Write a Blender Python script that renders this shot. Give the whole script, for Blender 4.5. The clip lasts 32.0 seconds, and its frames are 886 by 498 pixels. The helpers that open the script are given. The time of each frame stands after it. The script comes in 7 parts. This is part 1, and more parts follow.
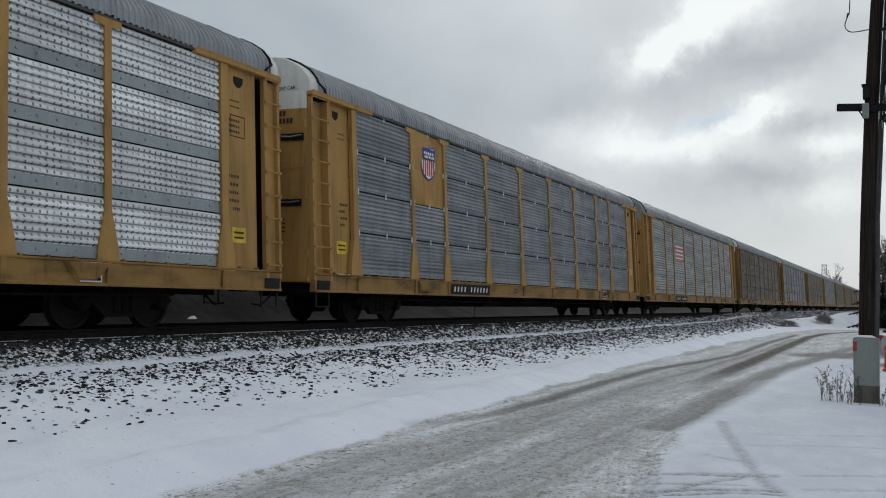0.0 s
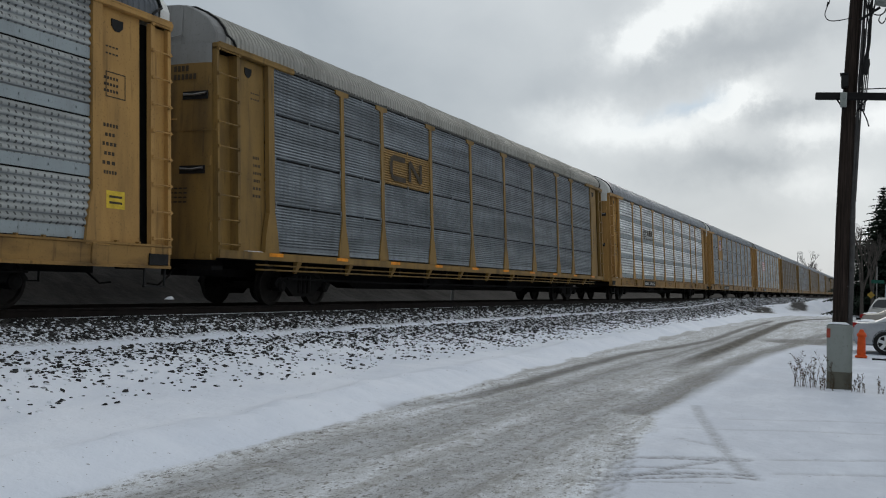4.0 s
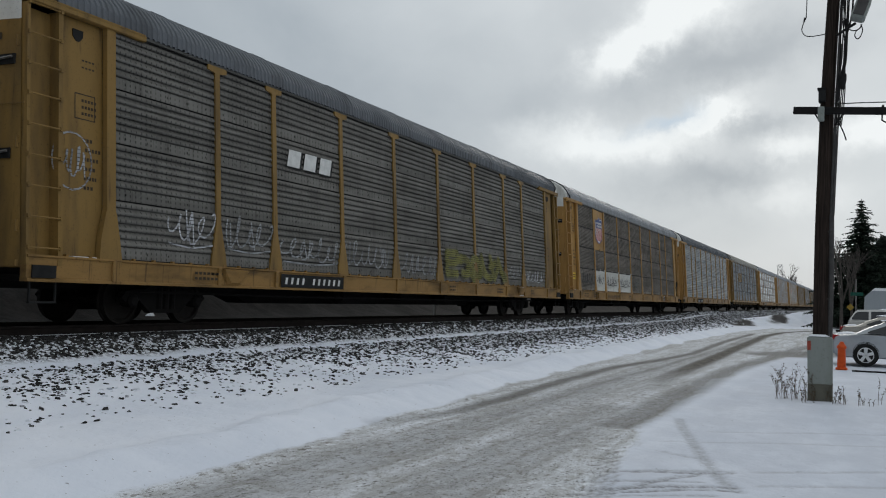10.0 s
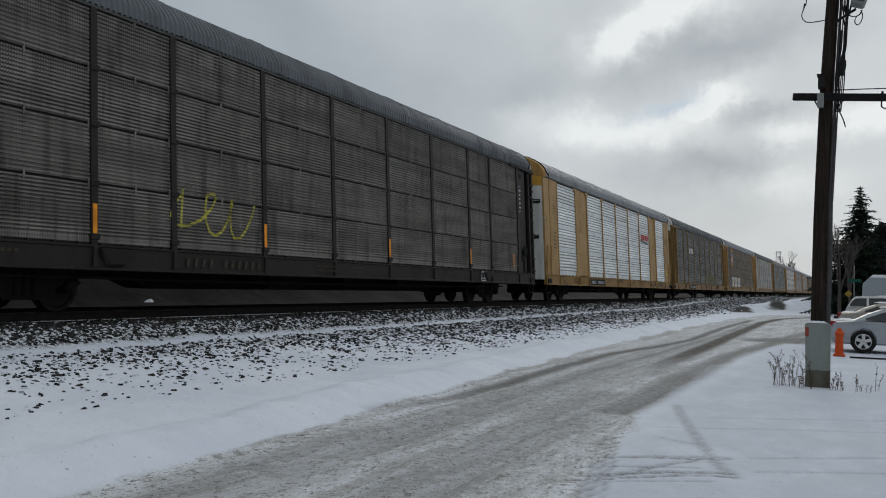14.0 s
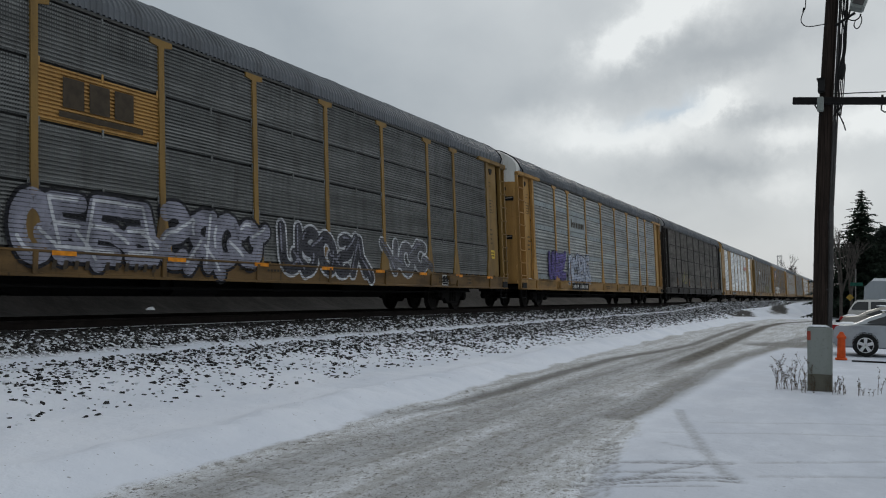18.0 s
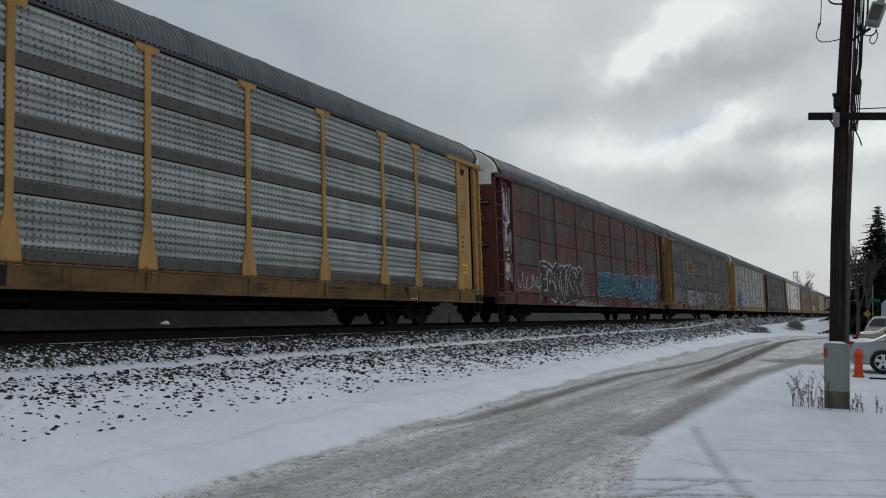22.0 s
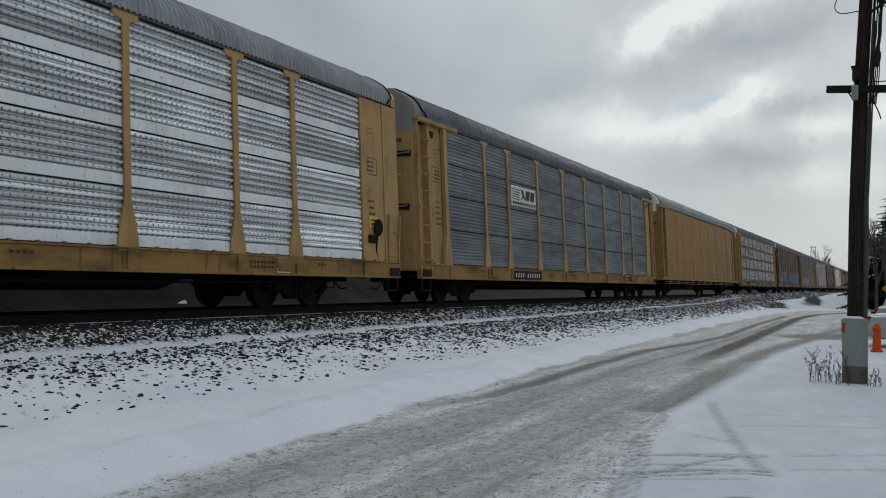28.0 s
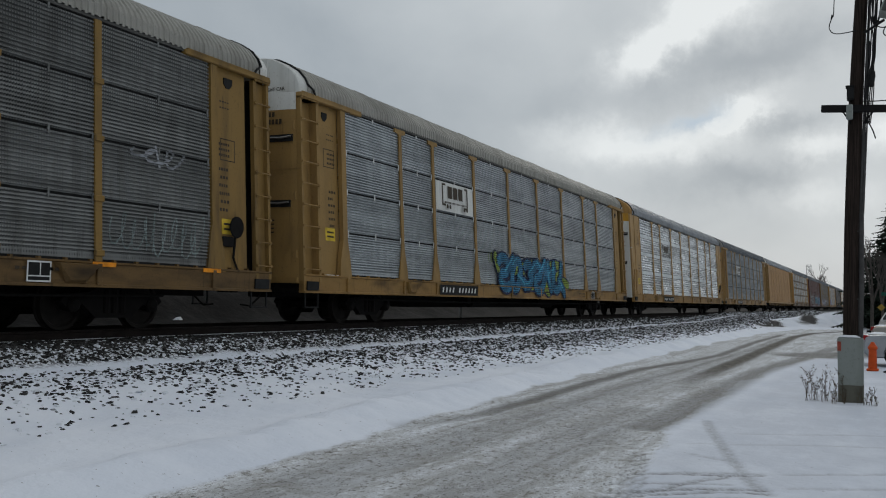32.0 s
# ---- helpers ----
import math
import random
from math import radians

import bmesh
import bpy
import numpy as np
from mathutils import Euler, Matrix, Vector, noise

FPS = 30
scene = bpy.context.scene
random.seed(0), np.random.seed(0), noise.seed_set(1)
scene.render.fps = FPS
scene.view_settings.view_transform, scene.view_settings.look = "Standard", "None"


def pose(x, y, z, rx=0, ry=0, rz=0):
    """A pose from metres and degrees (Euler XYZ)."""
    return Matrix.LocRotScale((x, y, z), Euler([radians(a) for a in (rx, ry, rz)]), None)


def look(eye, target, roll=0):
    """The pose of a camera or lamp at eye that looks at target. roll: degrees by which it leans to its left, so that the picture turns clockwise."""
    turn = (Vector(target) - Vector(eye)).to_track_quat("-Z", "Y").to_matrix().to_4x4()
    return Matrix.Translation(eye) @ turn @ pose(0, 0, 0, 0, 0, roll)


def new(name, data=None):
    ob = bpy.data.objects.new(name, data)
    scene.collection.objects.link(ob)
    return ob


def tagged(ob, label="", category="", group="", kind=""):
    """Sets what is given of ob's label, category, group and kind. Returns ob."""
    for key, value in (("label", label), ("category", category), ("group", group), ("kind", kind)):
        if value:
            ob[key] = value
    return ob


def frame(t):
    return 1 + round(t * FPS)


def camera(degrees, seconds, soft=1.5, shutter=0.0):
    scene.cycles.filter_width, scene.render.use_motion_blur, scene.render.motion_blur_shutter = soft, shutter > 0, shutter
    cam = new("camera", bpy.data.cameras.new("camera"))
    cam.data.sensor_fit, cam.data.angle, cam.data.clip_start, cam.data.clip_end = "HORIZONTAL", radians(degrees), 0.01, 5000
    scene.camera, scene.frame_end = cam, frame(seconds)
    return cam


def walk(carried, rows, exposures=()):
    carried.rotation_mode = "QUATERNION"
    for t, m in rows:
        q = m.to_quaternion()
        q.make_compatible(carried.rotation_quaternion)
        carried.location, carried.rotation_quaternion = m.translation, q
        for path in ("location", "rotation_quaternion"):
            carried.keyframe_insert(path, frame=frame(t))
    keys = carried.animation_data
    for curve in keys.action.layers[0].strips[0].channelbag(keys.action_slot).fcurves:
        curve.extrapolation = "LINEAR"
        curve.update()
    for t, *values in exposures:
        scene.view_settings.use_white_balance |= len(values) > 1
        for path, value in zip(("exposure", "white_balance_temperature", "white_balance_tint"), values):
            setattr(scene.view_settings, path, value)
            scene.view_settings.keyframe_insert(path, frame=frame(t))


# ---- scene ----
# ---- the camera: held by hand at one place, it only turns ----
cam = camera(52.0, 32.0, 1.1)
EYE = (0.0, 0.0, 1.65)
# seconds, yaw to the left of the track's line, pitch, roll
PATH = [
    (0, 26.958, 2.983, 1.500),
    (0.5, 26.816, 3.156, 1.507),
    (1, 26.561, 3.079, 1.443),
    (1.5, 26.522, 2.209, 1.535),
    (2, 26.452, 1.514, 1.703),
    (2.5, 26.340, 1.298, 1.722),
    (3, 26.162, 1.475, 1.853),
    (3.5, 25.743, 1.899, 2.125),
    (5.5, 25.536, 2.008, 2.075),
    (6, 25.634, 1.877, 1.999),
    (6.5, 25.596, 1.744, 1.941),
    (7, 25.422, 1.795, 2.024),
    (7.5, 25.020, 1.745, 2.032),
    (8, 24.851, 1.769, 1.982),
    (8.5, 24.769, 2.181, 2.100),
    (9, 24.401, 2.340, 2.118),
    (9.5, 24.450, 2.725, 1.913),
    (10, 24.548, 2.928, 1.768),
    (10.5, 24.435, 2.669, 1.805),
    (11, 24.113, 2.706, 1.891),
    (11.5, 23.974, 3.020, 1.866),
    (12, 24.311, 2.741, 1.713),
    (12.5, 24.600, 2.250, 1.633),
    (13, 24.776, 2.166, 1.659),
    (13.5, 24.532, 2.098, 1.814),
    (15.5, 24.233, 1.984, 1.665),
    (16, 24.105, 1.719, 1.668),
    (16.5, 24.178, 1.859, 1.637),
    (17, 24.460, 2.156, 1.674),
    (17.5, 24.537, 2.398, 1.509),
    (18, 24.514, 2.450, 1.459),
    (18.5, 24.602, 2.373, 1.607),
    (19, 24.656, 2.234, 1.683),
    (19.5, 24.596, 2.286, 1.631),
    (20, 24.511, 2.571, 1.662),
    (20.5, 24.590, 2.909, 1.624),
    (21, 24.767, 3.194, 1.588),
    (21.5, 25.001, 3.378, 1.632),
    (22, 25.417, 3.377, 1.634),
    (22.5, 25.539, 3.313, 1.590),
    (23, 25.578, 3.092, 1.549),
    (23.5, 25.623, 3.070, 1.396),
    (24, 25.755, 3.306, 1.305),
    (24.5, 25.889, 3.469, 1.280),
    (25, 25.589, 3.616, 1.325),
    (25.5, 25.538, 3.536, 1.257),
    (27.5, 26.233, 2.023, 1.398),
    (28, 26.347, 1.946, 1.226),
    (28.5, 26.297, 1.775, 1.102),
    (29, 26.294, 1.769, 1.053),
    (29.5, 26.246, 2.090, 1.095),
    (30, 26.109, 2.609, 1.242),
    (30.5, 26.064, 3.056, 1.329),
    (31, 26.158, 3.181, 1.397),
    (31.5, 26.207, 3.083, 1.390),
    (32, 26.130, 3.039, 1.435),
]


def aim(yaw, pitch):
    a, b = radians(yaw), radians(pitch)
    return (EYE[0] - 10 * math.sin(a) * math.cos(b), EYE[1] + 10 * math.cos(a) * math.cos(b), EYE[2] + 10 * math.sin(b))


# the phone's exposure drifts a little with what fills the picture
EXPOSURE = [(0.0, -0.01), (1.0, 0.01), (3.0, 0.0), (6.0, -0.05), (9.0, -0.05), (11.0, -0.08), (12.0, -0.27), (13.0, -0.15), (16.0, -0.21), (19.0, -0.15), (21.0, -0.14), (23.0, -0.22), (25.0, -0.22), (28.0, -0.2), (29.0, -0.22), (30.0, -0.16), (31.0, -0.28), (32.0, -0.21)]
walk(cam, [(t, look(EYE, aim(yaw, pitch), roll)) for t, yaw, pitch, roll in PATH], EXPOSURE)

# ---- light: a cloudy winter sky, the sun behind the clouds ahead ----
SUN_AZ, SUN_EL = radians(6.0), radians(20.0)
sun_dir = Vector((-math.sin(SUN_AZ) * math.cos(SUN_EL), math.cos(SUN_AZ) * math.cos(SUN_EL), math.sin(SUN_EL)))


def build_world():
    w = bpy.data.worlds.new("winter_sky")
    scene.world = w
    w.use_nodes = True
    nt = w.node_tree
    nt.nodes.clear()
    n = lambda k, **kw: setup(nt, k, kw)
    out, bg = n("ShaderNodeOutputWorld"), n("ShaderNodeBackground")
    sky = n("ShaderNodeTexSky", sky_type="NISHITA", sun_disc=False)
    sky.sun_elevation, sky.sun_rotation = SUN_EL, -SUN_AZ
    co = n("ShaderNodeTexCoord")
    sep = n("ShaderNodeSeparateXYZ")
    nt.links.new(co.outputs["Generated"], sep.inputs[0])
    # the view's direction as degrees left of the track's line and above the horizon, stirred by noise
    stir = n("ShaderNodeTexNoise")
    for key, val in (("Scale", 11.0), ("Detail", 7.0), ("Roughness", 0.62)):
        stir.inputs[key].default_value = val
    nt.links.new(co.outputs["Generated"], stir.inputs["Vector"])
    off = n("ShaderNodeSeparateColor")
    nt.links.new(stir.outputs["Color"], off.inputs[0])
    az = mth(nt, "MULTIPLY", mth(nt, "ARCTAN2", mth(nt, "MULTIPLY", sep.outputs[0], -1.0), sep.outputs[1]), 180 / math.pi)
    el = mth(nt, "MULTIPLY", mth(nt, "ARCSINE", sep.outputs[2]), 180 / math.pi)
    az = mth(nt, "ADD", az, mth(nt, "MULTIPLY_ADD", off.outputs[0], 8.0, -4.0))
    el = mth(nt, "ADD", el, mth(nt, "MULTIPLY_ADD", off.outputs[1], 4.4, -2.2))

    def lobe(a0, e0, wide, high, tilt, amount):
        """A cloud or a thin place: an oval about a direction, its long axis tilted."""
        c, s_ = math.cos(radians(tilt)), math.sin(radians(tilt))
        da, de = mth(nt, "SUBTRACT", az, a0), mth(nt, "SUBTRACT", el, e0)
        u = mth(nt, "MULTIPLY", mth(nt, "MULTIPLY_ADD", da, c, mth(nt, "MULTIPLY", de, s_)), 1 / wide)
        v = mth(nt, "MULTIPLY", mth(nt, "MULTIPLY_ADD", de, c, mth(nt, "MULTIPLY", da, -s_)), 1 / high)
        r = mth(nt, "MULTIPLY_ADD", u, u, mth(nt, "MULTIPLY", v, v))
        return mth(nt, "MULTIPLY", mth(nt, "POWER", 2.718, mth(nt, "MULTIPLY", r, -1.0)), amount)
    # heaped clouds everywhere, flatter than they are wide
    flat = n("ShaderNodeVectorMath", operation="MULTIPLY")
    nt.links.new(co.outputs["Generated"], flat.inputs[0])
    flat.inputs[1].default_value = (1.0, 1.0, 1.6)
    big = n("ShaderNodeTexNoise")
    for key, val in (("Scale", 5.0), ("Detail", 7.0), ("Roughness", 0.5), ("Distortion", 0.2)):
        big.inputs[key].default_value = val
    nt.links.new(flat.outputs[0], big.inputs["Vector"])
    light = mth(nt, "MULTIPLY_ADD", big.outputs["Fac"], 0.30, 0.315)
    # the sun's glow through the layer, brighter towards the zenith and, out of view, at right
    dot = n("ShaderNodeVectorMath", operation="DOT_PRODUCT")
    nt.links.new(co.outputs["Generated"], dot.inputs[0])
    dot.inputs[1].default_value = sun_dir
    for src, lo, hi, gain in ((dot.outputs["Value"], 0.80, 1.0, 0.27), (sep.outputs[2], 0.25, 0.95, 0.20), (sep.outputs[0], 0.1, 0.8, 0.23)):
        rng = n("ShaderNodeMapRange", interpolation_type="SMOOTHSTEP")
        nt.links.new(src, rng.inputs["Value"])
        rng.inputs["From Min"].default_value, rng.inputs["From Max"].default_value = lo, hi
        light = mth(nt, "MULTIPLY_ADD", rng.outputs[0], gain, light)
    for row in ((13.2, 15.4, 3.4, 1.3, -38, 0.36), (9.3, 18.0, 2.6, 1.2, 0, 0.30), (16.5, 12.6, 5.5, 1.5, -14, -0.06), (7.0, 14.6, 6.0, 1.7, -10, -0.17),
                (14.5, 9.6, 5.0, 1.1, 4, 0.24), (8.3, 11.3, 2.4, 0.7, -22, 0.34), (8.8, 7.6, 4.2, 1.9, -8, -0.17), (5.4, 10.8, 1.8, 0.8, 0, -0.14),
                (4.2, 9.0, 1.9, 0.8, 0, 0.22), (-1.0, 9.8, 2.6, 1.2, 0, 0.26), (3.4, 6.6, 3.2, 0.9, 0, 0.12), (27.0, 13.0, 11.0, 6.0, 0, -0.065)):
        light = mth(nt, "MULTIPLY_ADD", lobe(*row), 1.4, light)
    tone = n("ShaderNodeValToRGB")
    nt.links.new(light, tone.inputs[0])
    els = tone.color_ramp.elements
    els[0].position, els[0].color = 0.0, (0.0, 0.0, 0.0, 1)
    els[1].position, els[1].color = 1.0, (0.95, 1.0, 1.02, 1)
    mid = els.new(0.45)
    mid.color = (0.395, 0.452, 0.505, 1)
    # the one gap where pale blue shows
    blue = n("ShaderNodeMix", data_type="RGBA")
    nt.links.new(lobe(10.9, 11.1, 2.0, 0.55, -20, 0.9), blue.inputs[0])
    nt.links.new(tone.outputs[0], blue.inputs[6])
    blue.inputs[7].default_value = (0.56, 0.68, 0.80, 1)
    mix = n("ShaderNodeMix", data_type="RGBA")
    mix.inputs[0].default_value = 0.975
    dim = n("ShaderNodeMix", data_type="RGBA", blend_type="MULTIPLY")
    dim.inputs[0].default_value = 1.0
    nt.links.new(sky.outputs[0], dim.inputs[6])
    dim.inputs[7].default_value = (0.1, 0.1, 0.1, 1)
    nt.links.new(dim.outputs[2], mix.inputs[6])
    nt.links.new(blue.outputs[2], mix.inputs[7])
    nt.links.new(mix.outputs[2], bg.inputs[0])
    bg.inputs[1].default_value = 0.92
    nt.links.new(bg.outputs[0], out.inputs[0])


def setup(nt, kind, kw):
    node = nt.nodes.new(kind)
    for key in kw:
        if key == "operation":
            node.operation = kw[key]
        elif key == "data_type":
            node.data_type = kw[key]
        elif key == "blend_type":
            node.blend_type = kw[key]
        elif key == "interpolation_type":
            node.interpolation_type = kw[key]
        elif key == "sky_type":
            node.sky_type = kw[key]
        elif key == "sun_disc":
            node.sun_disc = kw[key]
    return node


def mth(nt, op, a, b=0.0, c=None):
    node = nt.nodes.new("ShaderNodeMath")
    node.operation = op
    for i, v in enumerate((a, b, c)):
        if v is None:
            continue
        if isinstance(v, (int, float)):
            node.inputs[i].default_value = v
        else:
            nt.links.new(v, node.inputs[i])
    return node.outputs[0]


build_world()
sun = new("sun", bpy.data.lights.new("sun", "SUN"))
sun.data.energy, sun.data.angle, sun.data.color = 0.45, radians(14), (1.0, 0.96, 0.9)
sun.matrix_world = look(sun_dir * 100, (0, 0, 0))


# ---- materials ----
class Mat:
    """A node material with a few shortcuts."""

    def __init__(self, name, rough=0.6, metal=0.0, spec=0.13):
        self.m = bpy.data.materials.new(name)
        self.m.use_nodes = True
        self.nt = self.m.node_tree
        self.b = self.nt.nodes["Principled BSDF"]
        self.b.inputs["Roughness"].default_value = rough
        self.b.inputs["Metallic"].default_value = metal
        self.b.inputs["Specular IOR Level"].default_value = spec
        co = self.nt.nodes.new("ShaderNodeTexCoord")
        info = self.nt.nodes.new("ShaderNodeObjectInfo")
        self.obj, self.rnd = co.outputs["Object"], info.outputs["Random"]
        self.geo = self.nt.nodes.new("ShaderNodeNewGeometry")
        self.pos = self.geo.outputs["Position"]
        add = self.nt.nodes.new("ShaderNodeVectorMath")
        add.operation = "MULTIPLY_ADD"
        self.nt.links.new(self.rnd, add.inputs[0])
        add.inputs[1].default_value = (37.0, 91.0, 53.0)
        self.nt.links.new(self.obj, add.inputs[2])
        self.own = add.outputs[0]

    def math(self, op, a, b=0.0, c=None):
        return mth(self.nt, op, a, b, c)

    def noise(self, scale, stretch=(1, 1, 1), detail=4.0, rough=0.55, at=None, distort=0.0):
        mp = self.nt.nodes.new("ShaderNodeMapping")
        mp.inputs["Scale"].default_value = stretch
        self.nt.links.new(at or self.own, mp.inputs["Vector"])
        t = self.nt.nodes.new("ShaderNodeTexNoise")
        t.inputs["Scale"].default_value, t.inputs["Detail"].default_value = scale, detail
        t.inputs["Roughness"].default_value, t.inputs["Distortion"].default_value = rough, distort
        self.nt.links.new(mp.outputs[0], t.inputs["Vector"])
        return t.outputs["Fac"]

    def step(self, v, lo, hi, a=0.0, b=1.0):
        r = self.nt.nodes.new("ShaderNodeMapRange")
        r.interpolation_type = "SMOOTHSTEP"
        self.nt.links.new(v, r.inputs["Value"])
        for key, val in (("From Min", lo), ("From Max", hi), ("To Min", a), ("To Max", b)):
            r.inputs[key].default_value = val
        return r.outputs[0]

    def mix(self, fac, a, b, blend="MIX"):
        x = self.nt.nodes.new("ShaderNodeMix")
        x.data_type, x.blend_type = "RGBA", blend
        for i, v in ((0, fac), (6, a), (7, b)):
            if isinstance(v, (int, float)):
                x.inputs[i].default_value = v
            elif isinstance(v, tuple):
                x.inputs[i].default_value = (*v[:3], 1)
            else:
                self.nt.links.new(v, x.inputs[i])
        return x.outputs[2]

    def attr(self, name):
        a = self.nt.nodes.new("ShaderNodeAttribute")
        a.attribute_name = name
        return a.outputs["Fac"]

    def color(self, v):
        if isinstance(v, tuple):
            self.b.inputs["Base Color"].default_value = (*v[:3], 1)
        else:
            self.nt.links.new(v, self.b.inputs["Base Color"])
        return self

    def rough(self, v):
        self.nt.links.new(v, self.b.inputs["Roughness"])
        return self

    def bump(self, v, strength=0.3, dist=0.01):
        k = self.nt.nodes.new("ShaderNodeBump")
        k.inputs["Strength"].default_value, k.inputs["Distance"].default_value = strength, dist
        self.nt.links.new(v, k.inputs["Height"])
        self.nt.links.new(k.outputs[0], self.b.inputs["Normal"])
        return self


MATS = {}


def paint(name, base, dirt=(0.05, 0.04, 0.03), amount=0.5, rough=0.5, metal=0.0, stretch=(1, 1, 0.18)):
    """Weathered paint: rain streaks, blotches and fine speckle over a base colour."""
    if name in MATS:
        return MATS[name]
    k = Mat(name, rough, metal)
    streak = k.step(k.noise(2.2, stretch, 5), 0.42, 0.78)
    blotch = k.step(k.noise(0.7, (1, 1, 1), 4), 0.45, 0.75)
    fine = k.noise(28, (1, 1, 1), 3)
    worn = tuple(c * 0.72 + 0.02 for c in base)
    col = k.mix(k.math("MULTIPLY", blotch, 0.55), base, worn)
    col = k.mix(k.math("MULTIPLY", streak, amount), col, dirt)
    runs = k.step(k.noise(10, (1, 1, 0.07), 3, 0.6), 0.58, 0.74)
    col = k.mix(k.math("MULTIPLY", runs, amount * 0.8), col, dirt)
    rust = k.step(k.noise(5, (1, 1, 0.5), 6, 0.7), 0.66, 0.74)
    col = k.mix(k.math("MULTIPLY", rust, 0.6), col, tuple(0.5 * d + 0.35 * c * f for d, c, f in zip(dirt, base, (0.9, 0.55, 0.45))))
    col = k.mix(k.step(fine, 0.58, 0.72, 0, 0.4), col, dirt)
    k.color(col).bump(fine, 0.12, 0.004)
    k.rough(k.step(blotch, 0, 1, rough, min(1, rough + 0.25)))
    MATS[name] = k.m
    return k.m


def perforated(name, base, hole, shine, rough, py=0.11, pz=0.06, grime=0.35, soot=(0.08, 0.075, 0.07), dim=0.62, band=0.55, dot=0.36, vary=0.12):
    """Galvanised screen with rows of punched holes."""
    if name in MATS:
        return MATS[name]
    k = Mat(name, rough, shine)
    sep = k.nt.nodes.new("ShaderNodeSeparateXYZ")
    k.nt.links.new(k.obj, sep.inputs[0])
    fy = k.math("PINGPONG", sep.outputs[1], py / 2)
    fz = k.math("PINGPONG", sep.outputs[2], pz / 2)
    # hole rows; the wider ones on ribbed panels also stand in for groove shade
    dots = k.math("MULTIPLY", k.step(fy, py * dot, py * (dot + 0.07)), k.step(fz, pz * 0.18, pz * 0.30))
    dots = k.math("MULTIPLY", dots, k.step(k.noise(4.0, (1, 1.2, 0.25), 2), 0.34, 0.52, 0.3, 1.0))
    blot = k.step(k.noise(1.3, (1, 0.5, 2), 5), 0.35, 0.75)
    streak = k.step(k.noise(3.0, (1, 1, 0.12), 5), 0.45, 0.8)
    # lengthwise tone streaks stand in for sky reflected along the slats
    sheen_bands = k.step(k.noise(1.1, (1, 0.11, 2.6), 3, 0.55), 0.42, 0.60)
    col = k.mix(k.math("MULTIPLY", blot, 0.5), base, tuple(c * dim for c in base))
    col = k.mix(k.math("MULTIPLY", sheen_bands, band), col, tuple(c * dim * 0.8 for c in base))
    col = k.mix(k.math("MULTIPLY", streak, grime), col, soot)
    runs = k.step(k.noise(13, (1, 1, 0.05), 3, 0.6), 0.55, 0.72)
    col = k.mix(k.math("MULTIPLY", runs, (0.2 if base[0] < 0.4 else 0.05) + 0.5 * grime), col, soot)
    scuff = k.step(k.noise(9, (1, 0.5, 1.6), 5, 0.7), 0.60, 0.70)
    col = k.mix(k.math("MULTIPLY", scuff, 0.2 if base[0] < 0.4 else 0.06), col, tuple(min(1.0, c * 1.5 + 0.04) for c in base))
    col = k.mix(k.math("MULTIPLY", dots, 0.85), col, hole)
    sheet = k.math("MULTIPLY_ADD", k.rnd, vary, 1.0 - 0.6 * vary)
    tint = k.nt.nodes.new("ShaderNodeCombineColor")
    for i in range(3):
        k.nt.links.new(sheet, tint.inputs[i])
    col = k.mix(1.0, col, tint.outputs[0], "MULTIPLY")
    dents = k.noise(1.6, (1, 0.5, 1.2), 3)
    k.color(col).bump(dents, 0.1, 0.03)
    k.rough(k.step(blot, 0, 1, rough, rough + 0.2))
    MATS[name] = k.m
    return k.m


def plain(name, base, rough=0.6, metal=0.0, vary=0.35, scale=6.0):
    if name in MATS:
        return MATS[name]
    k = Mat(name, rough, metal, 0.5 if rough < 0.3 else 0.15)
    f, g = k.noise(scale, (1, 1, 1), 5), k.noise(scale * 9, (1, 1, 1), 3)
    col = k.mix(k.step(f, 0.35, 0.7), base, tuple(c * (1 - vary) for c in base))
    k.color(k.mix(k.step(g, 0.5, 0.75, 0, 0.3), col, tuple(c * 0.5 for c in base))).bump(g, 0.15, 0.004)
    MATS[name] = k.m
    return k.m


TAN = paint("rack_tan_paint", (0.40, 0.228, 0.074), (0.08, 0.052, 0.03), 0.5)
TAN_DUSTY = paint("rack_dusty_tan_paint", (0.40, 0.252, 0.105), (0.10, 0.066, 0.038), 0.45, stretch=(1, 1, 0.5))
TAN_DIRTY = paint("rack_dirty_yellow_paint", (0.24, 0.145, 0.045), (0.045, 0.034, 0.024), 0.65)
SILL = paint("rack_sill_grimy", (0.29, 0.168, 0.056), (0.04, 0.028, 0.018), 0.75, stretch=(1, 0.35, 1.2))
SILL_DARK = paint("rack_sill_sooty", (0.15, 0.09, 0.036), (0.024, 0.018, 0.013), 0.85, stretch=(1, 0.35, 1.2))
TAN_PALE = paint("rack_pale_tan_paint", (0.30, 0.185, 0.066), (0.09, 0.055, 0.03), 0.4, stretch=(1, 1, 0.4))
BROWN = paint("rack_oxide_paint", (0.105, 0.04, 0.031), (0.025, 0.018, 0.016), 0.5)
BLACK_RACK = paint("rack_black_paint", (0.026, 0.021, 0.019), (0.012, 0.011, 0.01), 0.5)
GREY_PANEL = perforated("rack_grey_panel", (0.305, 0.333, 0.352), (0.08, 0.085, 0.09), 0.35, 0.42, 0.055, 0.109, 0.4, (0.085, 0.09, 0.088), 0.7, dot=0.25)
GREY_WORN = perforated("rack_worn_grey_panel", (0.235, 0.26, 0.275), (0.08, 0.085, 0.09), 0.35, 0.42, 0.055, 0.109, 0.4, (0.085, 0.09, 0.088), 0.7, dot=0.25)
